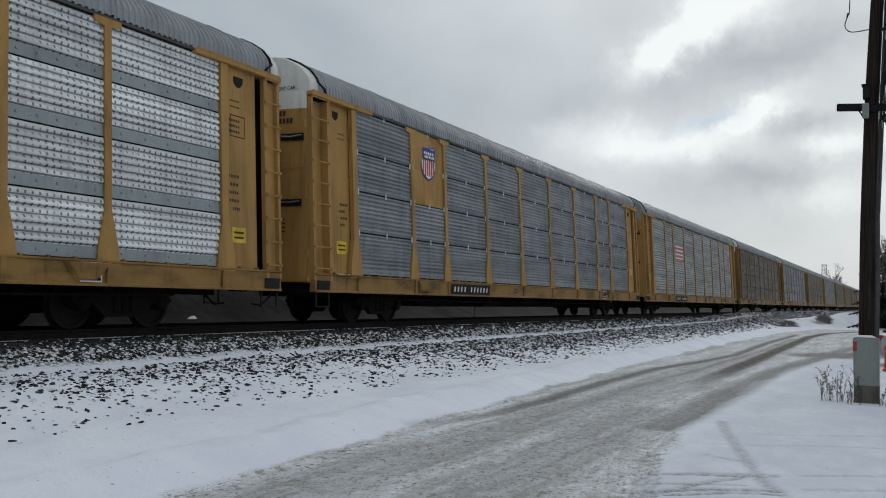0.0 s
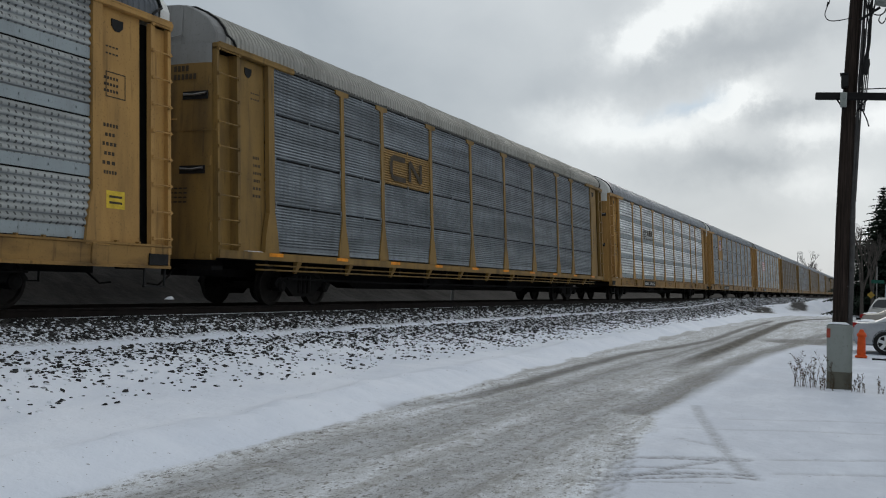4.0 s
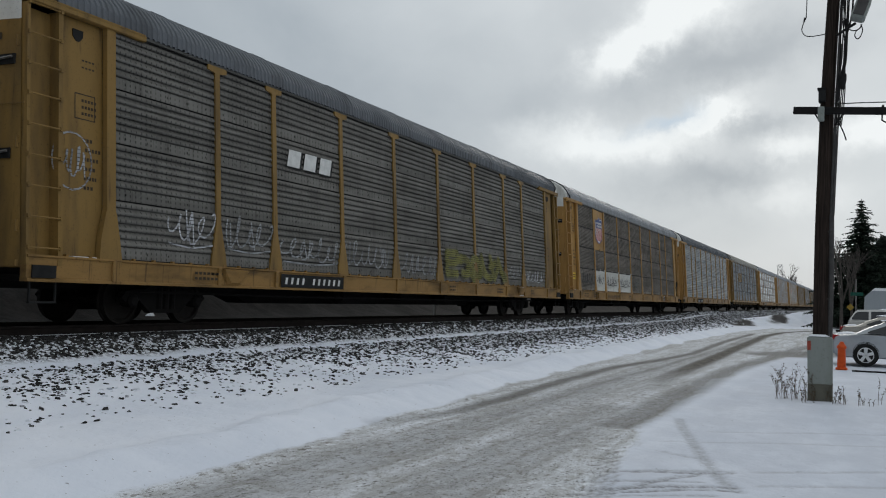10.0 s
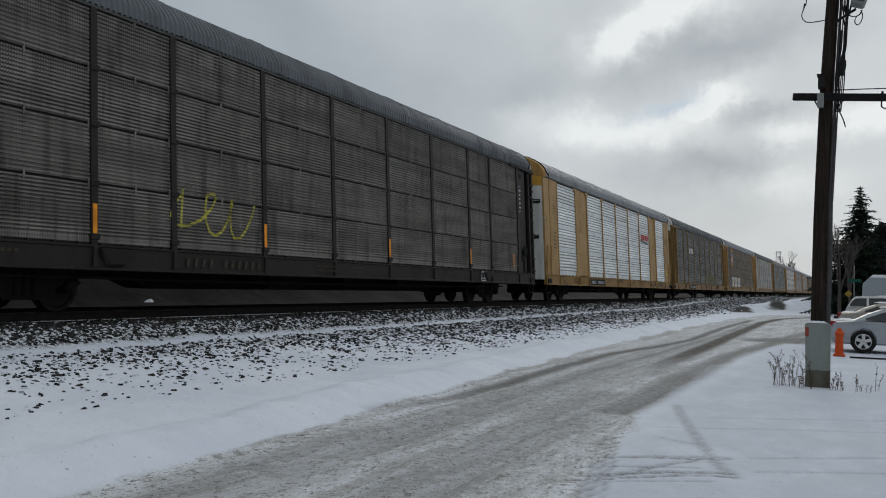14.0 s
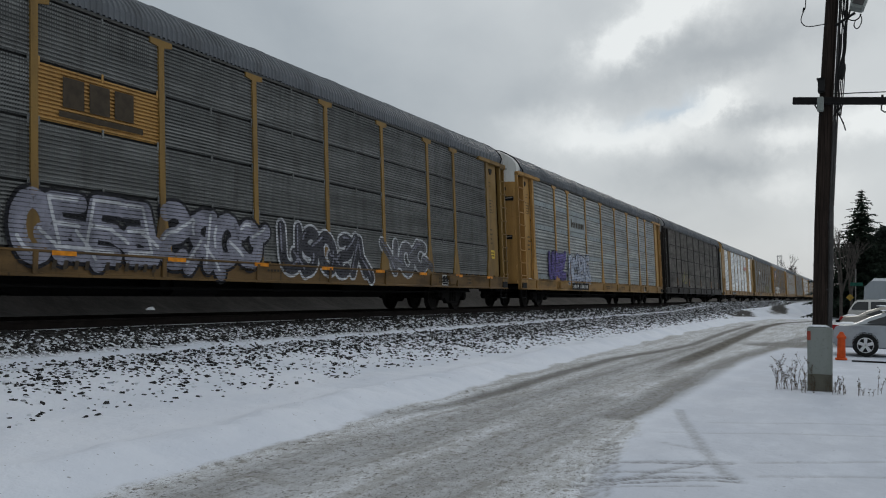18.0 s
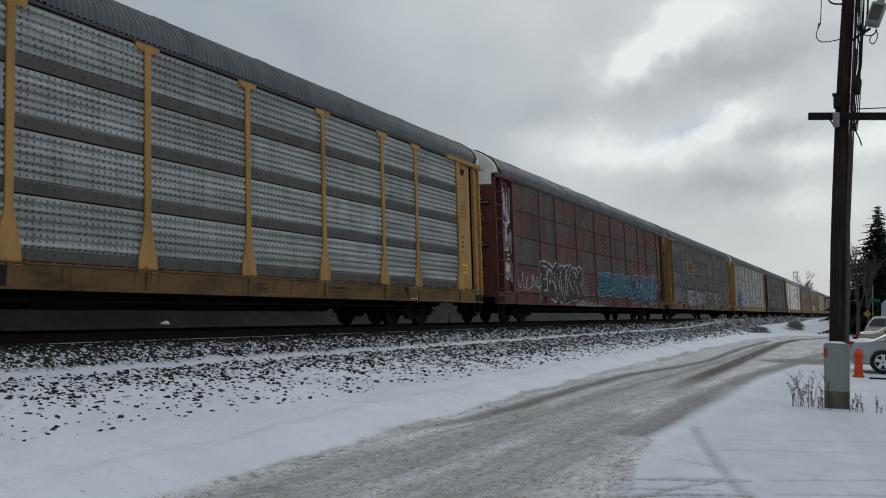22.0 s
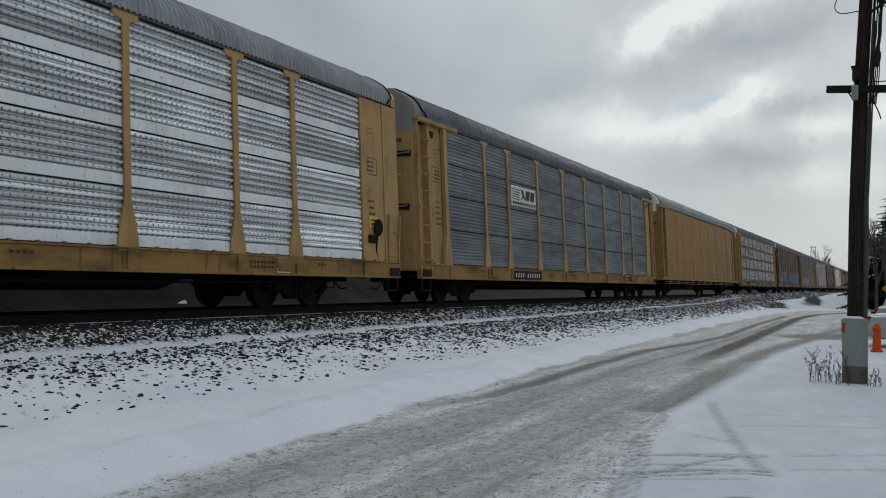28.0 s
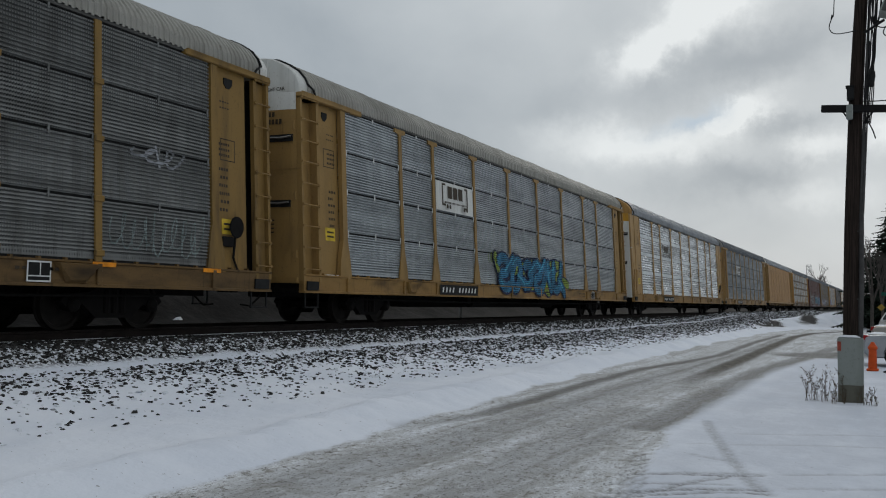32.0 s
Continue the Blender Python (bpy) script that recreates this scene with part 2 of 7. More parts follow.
GREY_DARK = perforated("rack_dark_grey_panel", (0.235, 0.212, 0.184), (0.04, 0.037, 0.033), 0.1, 0.6, 0.05, 0.068, 0.55, (0.05, 0.044, 0.038), dot=0.24)
GREY_BLUE = perforated("rack_blue_grey_panel", (0.225, 0.229, 0.222), (0.04, 0.042, 0.042), 0.1, 0.6, 0.05, 0.068, 0.5, (0.06, 0.055, 0.048), dot=0.24)
GREY_LIGHT = perforated("rack_light_grey_panel", (0.42, 0.445, 0.46), (0.05, 0.06, 0.065), 0.65, 0.3, 0.05, 0.068, 0.22, (0.16, 0.17, 0.175), 0.72, dot=0.2)


def rusty():
    """Sooty grey screens with patches of old red paint."""
    k = Mat("rack_rusty_panel", 0.65, 0.1)
    red = k.step(k.math("MULTIPLY_ADD", k.rnd, 0.16, k.noise(1.0, (1, 1, 1.2), 6, 0.7)), 0.52, 0.64)
    soot = k.step(k.noise(2.4, (1, 1, 0.2), 5), 0.35, 0.75)
    fine = k.noise(30, (1, 1, 1), 3)
    col = k.mix(red, (0.15, 0.138, 0.122), (0.20, 0.10, 0.083))
    col = k.mix(k.math("MULTIPLY", soot, 0.6), col, (0.025, 0.022, 0.02))
    k.color(k.mix(k.step(fine, 0.5, 0.7, 0, 0.5), col, (0.14, 0.13, 0.125))).bump(fine, 0.15, 0.004)
    return k.m


RUST_PANEL = rusty()
SOOT_PANEL = perforated("rack_sooty_panel", (0.25, 0.23, 0.208), (0.035, 0.032, 0.03), 0.1, 0.6, 0.05, 0.068, 0.8, (0.04, 0.036, 0.032), dot=0.24)
PERF_SILVER = perforated("screen_silver", (0.90, 0.92, 0.92), (0.06, 0.065, 0.07), 0.25, 0.5, 0.13, 0.09, dot=0.33, vary=0.18)
PERF_GREY = perforated("screen_grey", (0.43, 0.443, 0.43), (0.035, 0.035, 0.035), 0.25, 0.5, 0.13, 0.09, dot=0.33, vary=0.15)
PERF_DARK = perforated("screen_dark", (0.19, 0.182, 0.165), (0.03, 0.028, 0.026), 0.2, 0.5, 0.13, 0.09, 0.5, (0.055, 0.05, 0.044))
# darker copies of the screen sheet for the shaded undersides of its folds
FOLD_SHADE = perforated("underside_shade", (0.40, 0.42, 0.43), (0.05, 0.05, 0.05), 0.4, 0.45, 0.13, 0.09, dot=0.30)
FOLD_SHADE_DARK = perforated("dark_underside_shade", (0.10, 0.096, 0.088), (0.02, 0.02, 0.02), 0.2, 0.55, 0.105, 0.045, dot=0.28)
PERF_SHINY = perforated("screen_bright", (0.90, 0.92, 0.93), (0.12, 0.13, 0.135), 0.75, 0.22, 0.13, 0.09, 0.2, (0.3, 0.3, 0.29), dim=0.5, band=0.75, dot=0.33, vary=0.22)
PERF_CLEAN = perforated("screen_clean", (0.97, 0.985, 0.985), (0.3, 0.31, 0.315), 0.4, 0.3, 0.13, 0.09, 0.12, (0.35, 0.35, 0.35), 0.78, 0.45, dot=0.38, vary=0.2)
PERF_MID = perforated("screen_mid_grey", (0.28, 0.305, 0.325), (0.06, 0.065, 0.07), 0.2, 0.5, 0.05, 0.068, dot=0.24)
BAND = paint("galvanised_band", (0.30, 0.335, 0.345), (0.14, 0.14, 0.14), 0.4, 0.5, 0.25)
BAND_DARK = paint("galvanised_band_dark", (0.10, 0.098, 0.092), (0.045, 0.043, 0.04), 0.4, 0.6, 0.2)
ROOF = paint("roof_galvanised", (0.29, 0.305, 0.325), (0.11, 0.105, 0.10), 0.45, 0.5, 0.3)
ROOF_DARK = paint("roof_galvanised_dark", (0.14, 0.15, 0.165), (0.06, 0.06, 0.06), 0.45, 0.55, 0.3)
ROOF_WARM = paint("roof_galvanised_warm", (0.33, 0.32, 0.29), (0.14, 0.13, 0.11), 0.45, 0.55, 0.2)
WHITE_END = paint("end_white_paint", (0.66, 0.66, 0.63), (0.2, 0.18, 0.15), 0.35)
YELLOW_END = paint("end_orange_yellow", (0.55, 0.29, 0.04), (0.1, 0.06, 0.03), 0.4)
GREY_END = paint("end_grey_paint", (0.25, 0.25, 0.245), (0.1, 0.09, 0.08), 0.4)
BLACK = plain("black_rubber_and_gap_shade", (0.018, 0.018, 0.018), 0.7)
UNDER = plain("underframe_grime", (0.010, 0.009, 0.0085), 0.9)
STEEL = plain("worn_steel", (0.28, 0.27, 0.26), 0.45, 0.8)
WHITE = plain("white_paint", (0.78, 0.78, 0.77), 0.5, 0, 0.15)
LETTER = plain("stencil_dark", (0.06, 0.045, 0.03), 0.6)
LETTER_W = plain("stencil_white", (0.7, 0.7, 0.68), 0.6, 0, 0.2)
SIGN_Y = plain("sticker_yellow", (0.72, 0.5, 0.05), 0.5)
SIGN_R = plain("logo_red", (0.5, 0.05, 0.04), 0.5)
SIGN_B = plain("logo_blue", (0.05, 0.08, 0.25), 0.5)
ORANGE = plain("reflector_orange", (0.85, 0.30, 0.02), 0.4)


# ---- geometry helpers ----
class Geo:
    """Collects vertices and faces of one mesh."""

    def __init__(self):
        self.v, self.f, self.mi = [], [], []

    def add(self, verts, faces, mi=0):
        n = len(self.v)
        self.v += [tuple(p) for p in verts]
        self.f += [tuple(n + i for i in f) for f in faces]
        self.mi += [mi] * len(faces)
        return self

    def box(self, c, s, mi=0, bev=0.0, lean=0.0):
        """A box of size s at c; bev chamfers its edges; lean shifts x with height."""
        h = [a / 2 for a in s]
        if bev <= 0:
            vs = [(c[0] + i * h[0], c[1] + j * h[1], c[2] + k * h[2]) for i in (-1, 1) for j in (-1, 1) for k in (-1, 1)]
            fs = [(0, 1, 3, 2), (4, 6, 7, 5), (0, 4, 5, 1), (2, 3, 7, 6), (0, 2, 6, 4), (1, 5, 7, 3)]
            if lean:
                vs = [(x + lean * (z - c[2]), y, z) for x, y, z in vs]
            return self.add(vs, fs, mi)
        b = min(bev, min(h) * 0.9)
        pts = []
        for i in (-1, 1):
            for j in (-1, 1):
                for k in (-1, 1):
                    for a in range(3):
                        d = [h[0] - b, h[1] - b, h[2] - b]
                        d[a] += b
                        pts.append((c[0] + i * d[0], c[1] + j * d[1], c[2] + k * d[2]))
        return self.hull(pts, mi)

    def hull(self, pts, mi=0):
        bm = bmesh.new()
        for p in pts:
            bm.verts.new(p)
        bmesh.ops.convex_hull(bm, input=bm.verts)
        bmesh.ops.dissolve_limit(bm, angle_limit=0.02, verts=bm.verts, edges=bm.edges)
        bm.verts.ensure_lookup_table()
        bm.verts.index_update()
        self.add([tuple(v.co) for v in bm.verts], [[v.index for v in f.verts] for f in bm.faces], mi)
        bm.free()
        return self

    def prism(self, outline, axis, lo, hi, mi=0):
        """An outline in the two other axes, drawn out along an axis."""
        n = len(outline)
        put = {0: lambda a, b, t: (t, a, b), 1: lambda a, b, t: (a, t, b), 2: lambda a, b, t: (a, b, t)}[axis]
        vs = [put(a, b, lo) for a, b in outline] + [put(a, b, hi) for a, b in outline]
        fs = [tuple(range(n - 1, -1, -1)), tuple(range(n, 2 * n))]
        fs += [(i, (i + 1) % n, n + (i + 1) % n, n + i) for i in range(n)]
        return self.add(vs, fs, mi)

    def sweep(self, profile, stations, mi=0):
        """Loft: for each station a list of 3D points, joined in order."""
        n = len(profile)
        vs = [p for st in stations for p in st]
        fs = [(a * n + i, a * n + i + 1, (a + 1) * n + i + 1, (a + 1) * n + i) for a in range(len(stations) - 1) for i in range(n - 1)]
        return self.add(vs, fs, mi)

    def tube(self, path, r, n=6, mi=0, r1=None):
        path = [Vector(p) for p in path]
        vs, fs = [], []
        for i, p in enumerate(path):
            d = (path[min(i + 1, len(path) - 1)] - path[max(i - 1, 0)]).normalized()
            a = d.cross(Vector((0, 0, 1)) if abs(d.z) < 0.9 else Vector((1, 0, 0))).normalized()
            b = d.cross(a)
            rr = r if r1 is None else r + (r1 - r) * i / max(1, len(path) - 1)
            vs += [tuple(p + rr * (math.cos(2 * math.pi * k / n) * a + math.sin(2 * math.pi * k / n) * b)) for k in range(n)]
        for i in range(len(path) - 1):
            fs += [(i * n + k, i * n + (k + 1) % n, (i + 1) * n + (k + 1) % n, (i + 1) * n + k) for k in range(n)]
        fs += [tuple(range(n - 1, -1, -1)), tuple((len(path) - 1) * n + k for k in range(n))]
        return self.add(vs, fs, mi)

    def lathe(self, prof, axis, c, n=20, mi=0):
        """A profile of (radius, along) turned about an axis through c."""
        vs, fs = [], []
        for r, t in prof:
            for k in range(n):
                a, b = r * math.cos(2 * math.pi * k / n), r * math.sin(2 * math.pi * k / n)
                vs.append({0: (c[0] + t, c[1] + a, c[2] + b), 1: (c[0] + a, c[1] + t, c[2] + b), 2: (c[0] + a, c[1] + b, c[2] + t)}[axis])
        for i in range(len(prof) - 1):
            fs += [(i * n + k, i * n + (k + 1) % n, (i + 1) * n + (k + 1) % n, (i + 1) * n + k) for k in range(n)]
        fs += [tuple(range(n - 1, -1, -1)), tuple((len(prof) - 1) * n + k for k in range(n))]
        return self.add(vs, fs, mi)

    def mesh(self, name, mats, smooth=False):
        me = bpy.data.meshes.new(name)
        me.from_pydata(self.v, [], self.f)
        for m in mats:
            me.materials.append(m)
        me.polygons.foreach_set("material_index", self.mi)
        if smooth:
            me.polygons.foreach_set("use_smooth", [True] * len(self.f))
        bm = bmesh.new()
        bm.from_mesh(me)
        bmesh.ops.recalc_face_normals(bm, faces=bm.faces)
        bm.to_mesh(me)
        bm.free()
        me.update()
        return me


SHAPES = {}


def shared(key, mats, make, smooth=False):
    """One mesh for all alike pieces of one material."""
    full = (key, tuple(m.name for m in mats))
    if full not in SHAPES:
        g = Geo()
        make(g)
        SHAPES[full] = g.mesh(str(key[0] if isinstance(key, tuple) else key), mats, smooth)
    return SHAPES[full]


def part(name, mesh, parent, at=(0, 0, 0), label="", turn=0.0):
    ob = new(name, mesh)
    ob.parent = parent
    ob.location = at
    if turn:
        ob.rotation_euler = (0, 0, turn)
    if label:
        ob["label"] = label
    return ob


def thing(name, at, label, category, group="", kind=""):
    ob = new(name)
    ob.location = at
    ob.empty_display_size = 0.2
    return tagged(ob, label, category, group, kind)


# ---- plan ----
TRACK_X, RAIL_Z = -13.2, 0.93
CAR_LEN, PITCH = 27.6, 28.927


def smooth(a, b, v):
    u = np.clip((v - a) / (b - a), 0, 1)
    return u * u * (3 - 2 * u)


def seg_mask(X, Y, pts, w, soft):
    """How near a grid's points lie to a line of points: 1 within w, fading over soft."""
    d = np.full(X.shape, 1e9)
    for (x0, y0), (x1, y1) in zip(pts, pts[1:]):
        dx, dy = x1 - x0, y1 - y0
        u = np.clip(((X - x0) * dx + (Y - y0) * dy) / (dx * dx + dy * dy), 0, 1)
        d = np.minimum(d, np.hypot(X - x0 - u * dx, Y - y0 - u * dy))
    return 1 - smooth(w, w + soft, d)


def wavy(X, Y, scale, seed):
    """Cheap smooth noise from a few sines."""
    r = np.random.RandomState(seed)
    out = np.zeros(X.shape)
    for _ in range(7):
        a, p = r.uniform(0, 2 * np.pi), r.uniform(0, 2 * np.pi)
        k = scale * r.uniform(0.6, 1.9)
        out += np.sin(k * (X * np.cos(a) + Y * np.sin(a)) + p)
    return out / 7


ROAD_L = [(-5.2, -30), (-5.25, 5.4), (-5.4, 8), (-5.6, 10), (-5.8, 14), (-6.25, 22), (-6.45, 30), (-6.6, 41), (-6.5, 57), (-5.6, 68), (-2, 74), (6, 78), (60, 82)]
ROAD_R = [(-1.1, -30), (-1.6, 5.0), (-1.85, 6.9), (-2.1, 8.2), (-2.35, 10.1), (-2.6, 13), (-2.7, 15), (-2.8, 19.5), (-2.65, 25.6), (-2.3, 30), (-1.2, 34), (3, 37), (60, 40)]


def edge_x(line, Y):
    ys = [p[1] for p in line]
    return np.interp(Y, ys, [p[0] for p in line])


def ground_height(X, Y):
    bed = 0.755
    # track bed, its shoulder, the snow bank beside the road
    rise = 1.95 * smooth(-16.2, -21.5, X) * (1 - smooth(-24, -60, X))
    z = np.where(X < TRACK_X, bed * (1 - smooth(-16.0, -19.0, X)) + rise + 0.12 * wavy(X, Y, 1.3, 14) * smooth(-16.2, -18, X), bed)
    slope = bed - 0.355 * smooth(-11.75, -10.2, X) - 0.27 * smooth(-10.2, -7.6, X) - 0.05 * smooth(-7.6, -6.4, X)
    z = np.where(X > -11.7, slope, z)
    el = edge_x(ROAD_L, Y)
    on = np.where(Y < 75, smooth(-0.7, 0.35, X - el), smooth(-8.2, -6.2, X))
    z = z * (1 - on) + 0.0 * on
    far_bank = smooth(55, 75, Y) * smooth(-7.0, -9.5, X) * 0.25 * (X > -11.5)
    z = z + far_bank * (1 - smooth(150, 200, Y))
    # ploughed ridge that closes the bend of the road
    crest = np.interp(X, [-10.5, -8.4, -6.4, -4.4, -2.6, -1.6], [60, 74, 84, 90, 95, 97])
    tall = np.interp(X, [-10.5, -8.4, -6.4, -4.4, -2.6, -1.6], [0.0, 0.4, 0.85, 1.05, 0.7, 0.2])
    off = Y - crest
    z = np.maximum(z, tall * (1 + 0.22 * wavy(X, Y, 1.4, 51) + 0.1 * wavy(X, Y, 4.0, 52)) * np.exp(-np.where(off < 0, (off / 5.5) ** 2, (off / 9.0) ** 2)))
    near = 1 - smooth(40, 120, Y)
    berm = np.exp(-((X - el + 0.55) / 0.4) ** 2) * (0.12 + 0.09 * wavy(X, Y, 2.0, 31) + 0.06 * wavy(X, Y, 5.0, 32) + 0.03 * wavy(X, Y, 11.0, 33)) * (Y < 70)
    z = z + near * np.maximum(berm, 0)
    z = z + near * (0.035 * wavy(X, Y, 2.2, 1) + 0.02 * wavy(X, Y, 5.5, 2) + 0.012 * wavy(X, Y, 13, 3)) * (1 - 0.6 * on)
    return z


TYRES = [
    ([(-2.3, 13.3), (-2.05, 12.2), (-1.75, 11.1), (-1.45, 10.0), (-1.28, 9.4), (-1.08, 8.8), (-0.95, 8.5)], 0.06, 0.42),
    ([(-2.3, 8.65), (-1.71, 9.1), (-1.37, 9.3), (-1.12, 9.42)], 0.035, 0.8),
    ([(-2.2, 8.75), (-1.71, 9.2), (-1.40, 9.4), (-1.12, 9.52)], 0.02, 0.5),
    ([(-2.0, 7.9), (-1.8, 8.2), (-1.62, 8.7), (-1.4, 9.2)], 0.035, 0.7),
    ([(-2.2, 7.85), (-1.7, 8.25), (-1.33, 8.5), (-1.0, 8.7)], 0.04, 0.9),
    ([(-2.2, 7.65), (-1.7, 8.05), (-1.33, 8.35), (-0.95, 8.55)], 0.03, 0.8),
    ([(-2.5, 10.0), (-2.33, 9.0), (-2.24, 8.6), (-1.95, 6.9), (-1.74, 5.8)], 0.012, 0.55),
    ([(-2.42, 10.0), (-2.25, 9.0), (-2.15, 8.6), (-1.86, 6.9), (-1.65, 5.8)], 0.012, 0.6),
    ([(-2.33, 9.8), (-2.16, 9.0), (-2.06, 8.6), (-1.77, 6.9), (-1.56, 5.8)], 0.012, 0.5),
    ([(-2.3, 8.15), (-1.75, 8.5), (-1.3, 8.75)], 0.015, 0.7),
    ([(-2.25, 7.5), (-1.7, 7.85), (-1.1, 8.2)], 0.02, 0.4),
    ([(-1.95, 10.3), (-1.6, 10.1), (-1.45, 10.05)], 0.02, 0.4),
    ([(-2.1, 11.0), (-1.2, 11.5), (0.4, 12.3)], 0.03, 0.22),
    ([(-0.9, 9.6), (0.2, 10.3), (1.8, 11.3)], 0.04, 0.28),
    ([(-0.8, 8.9), (0.3, 9.5), (1.8, 10.3)], 0.04, 0.25),
    ([(-1.7, 12.2), (-0.3, 13.0), (1.6, 14.1)], 0.04, 0.2),
]


def build_ground():
    xs = np.concatenate([np.linspace(-3000, -70, 14), np.linspace(-60, -27, 10), np.linspace(-26, -12.6, 40), np.concatenate([np.arange(-12.4, -3.0, 0.1), np.arange(-3.0, 2.0, 0.05)]), np.linspace(3.2, 30, 26), np.linspace(36, 3000, 14)])
    ys = np.concatenate([np.linspace(-300, -6, 16), np.arange(-5, 4.5, 0.5), np.concatenate([np.arange(4.6, 7.2, 0.1), np.arange(7.2, 13.5, 0.05), np.arange(13.5, 18, 0.1)]), np.arange(18, 40, 0.22), np.arange(40, 100, 0.9), np.linspace(102, 320, 50), np.linspace(350, 4000, 16)])
    X, Y = np.meshgrid(xs, ys)
    Z = ground_height(X, Y)
    el, er = edge_x(ROAD_L, Y), edge_x(ROAD_R, Y)
    wob = 0.18 * wavy(X, Y, 1.6, 5) + 0.07 * wavy(X, Y, 6, 6)
    road = smooth(-0.15, 0.3, X - el + wob) * (1 - smooth(-0.35, 0.35, X - er + wob)) * (1 - smooth(76, 84, Y))
    # the wide mouth of the parking lot beyond the bend
    dark = np.maximum.reduce([
        0.8 * seg_mask(X, Y, [(-5.5, 10.2), (-5.2, 12), (-5.25, 14.5), (-5.4, 17.5), (-5.5, 22), (-5.1, 26.5), (-4.9, 31), (-5.3, 42), (-5.4, 55)], 0.06, 0.22) * smooth(8, 14, Y),
        1.0 * seg_mask(X, Y, [(-3.3, 13), (-3.58, 16.4), (-3.83, 21), (-3.94, 27.6), (-4.26, 41), (-4.5, 52), (-4.2, 60), (-2.5, 68)], 0.13, 0.3) * smooth(14, 26, Y),
        0.6 * seg_mask(X, Y, [(-2.9, 12), (-2.85, 17.7), (-2.9, 23.4), (-2.6, 28.4), (-1.97, 39), (-0.5, 50)], 0.12, 0.35),
        0.7 * seg_mask(X, Y, [(-2.2, 33), (0.5, 38), (6, 43)], 0.8, 1.2),
        0.5 * seg_mask(X, Y, [(-4.55, 12), (-4.6, 20), (-4.5, 32), (-4.9, 48)], 0.05, 0.2),
        1.0 * seg_mask(X, Y, [(-1.2, 6.9), (-1.0, 7.35)], 0.1, 0.12),
        0.35 * seg_mask(X, Y, [(-4.6, 4), (-4.4, 14), (-4.7, 30)], 0.2, 0.5),
        0.35 * seg_mask(X, Y, [(-3.0, 4), (-3.3, 9), (-3.4, 14)], 0.2, 0.5),
    ])
    tyre = np.zeros(X.shape)
    for pts, w, f in TYRES:
        tyre = np.maximum(tyre, min(1.0, 1.25 * f) * seg_mask(X, Y, pts, w * 0.55, 0.03 + 0.6 * w))
    ruts = np.maximum(tyre, dark * 0.5)
    Z = Z - 0.018 * ruts * (Y < 60)
    rock = smooth(-10.70, -10.95, X + 0.1 * wavy(X, Y, 5, 8)) * smooth(-16.6, -15.6, X)
    # far along the line the lower apron is bare stone too
    apron = smooth(-10.5, -10.35, X) * smooth(-8.8, -9.3, X + 0.25 * wavy(X, Y, 1.1, 9)) * smooth(38, 75, Y) * (1 - smooth(220, 300, Y))
    rubble = np.maximum(np.exp(-(((X + 7.9) / 1.0) ** 2 + ((Y - 71) / 4.0) ** 2)), np.exp(-(((X + 6.0) / 0.7) ** 2 + ((Y - 82) / 3.5) ** 2)))
    rock = np.maximum(rock, 0.9 * apron)
    rock = np.maximum(rock, 0.95 * smooth(0.25, 0.5, rubble + 0.25 * wavy(X, Y, 2.2, 41)))
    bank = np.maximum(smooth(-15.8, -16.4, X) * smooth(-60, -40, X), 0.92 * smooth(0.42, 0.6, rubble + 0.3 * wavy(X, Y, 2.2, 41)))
    me = bpy.data.meshes.new("ground")
    ny, nx = X.shape
    idx = np.arange(nx * ny).reshape(ny, nx)
    faces = np.stack([idx[:-1, :-1], idx[:-1, 1:], idx[1:, 1:], idx[1:, :-1]], -1).reshape(-1, 4)
    me.from_pydata(np.stack([X, Y, Z], -1).reshape(-1, 3).tolist(), [], faces.tolist())
    for name, a in (("road", road), ("dark", dark), ("tyre", tyre), ("rock", rock), ("bank", bank)):
        at = me.attributes.new(name, "FLOAT", "POINT")
        at.data.foreach_set("value", a.ravel().astype(np.float32))
    me.polygons.foreach_set("use_smooth", [True] * len(me.polygons))
    k = Mat("snow_and_packed_road", 0.85, 0.0, 0.06)
    p = k.pos
    snow_f = k.noise(40, (1, 1, 1), 4, at=p)
    snow_b = k.noise(0.8, (1, 0.6, 1), 5, at=p)
    snow = k.mix(k.step(snow_b, 0.3, 0.75), (0.785, 0.81, 0.875), (0.685, 0.72, 0.80))
    sepx = k.nt.nodes.new("ShaderNodeSeparateXYZ")
    k.nt.links.new(p, sepx.inputs[0])
    trod = k.math("MULTIPLY", k.step(sepx.outputs[0], -2.9, -1.9), k.step(k.noise(1.7, (1, 0.5, 1), 5, 0.65, at=p), 0.3, 0.6, 0.45, 1.0))
    snow = k.mix(k.math("MULTIPLY", trod, 0.7), snow, (0.55, 0.575, 0.64))
    specks = k.step(k.noise(22, (1, 1, 1), 2, 0.4, at=p), 0.735, 0.76)
    snow = k.mix(k.math("MULTIPLY", specks, 0.6), snow, (0.10, 0.085, 0.07))
    # packed road: trodden grey snow and ice, grit and sand in patches
    lane = k.noise(0.9, (2.2, 0.35, 1), 6, 0.62, at=p, distort=0.3)
    grit = k.noise(4.5, (1, 0.6, 1), 6, 0.72, at=p)
    grit2 = k.noise(13, (1, 0.55, 1), 5, 0.75, at=p)
    grit3 = k.noise(32, (1, 0.5, 1), 3, 0.6, at=p)
    ice = k.mix(k.step(lane, 0.36, 0.64), (0.50, 0.505, 0.515), (0.72, 0.74, 0.78))
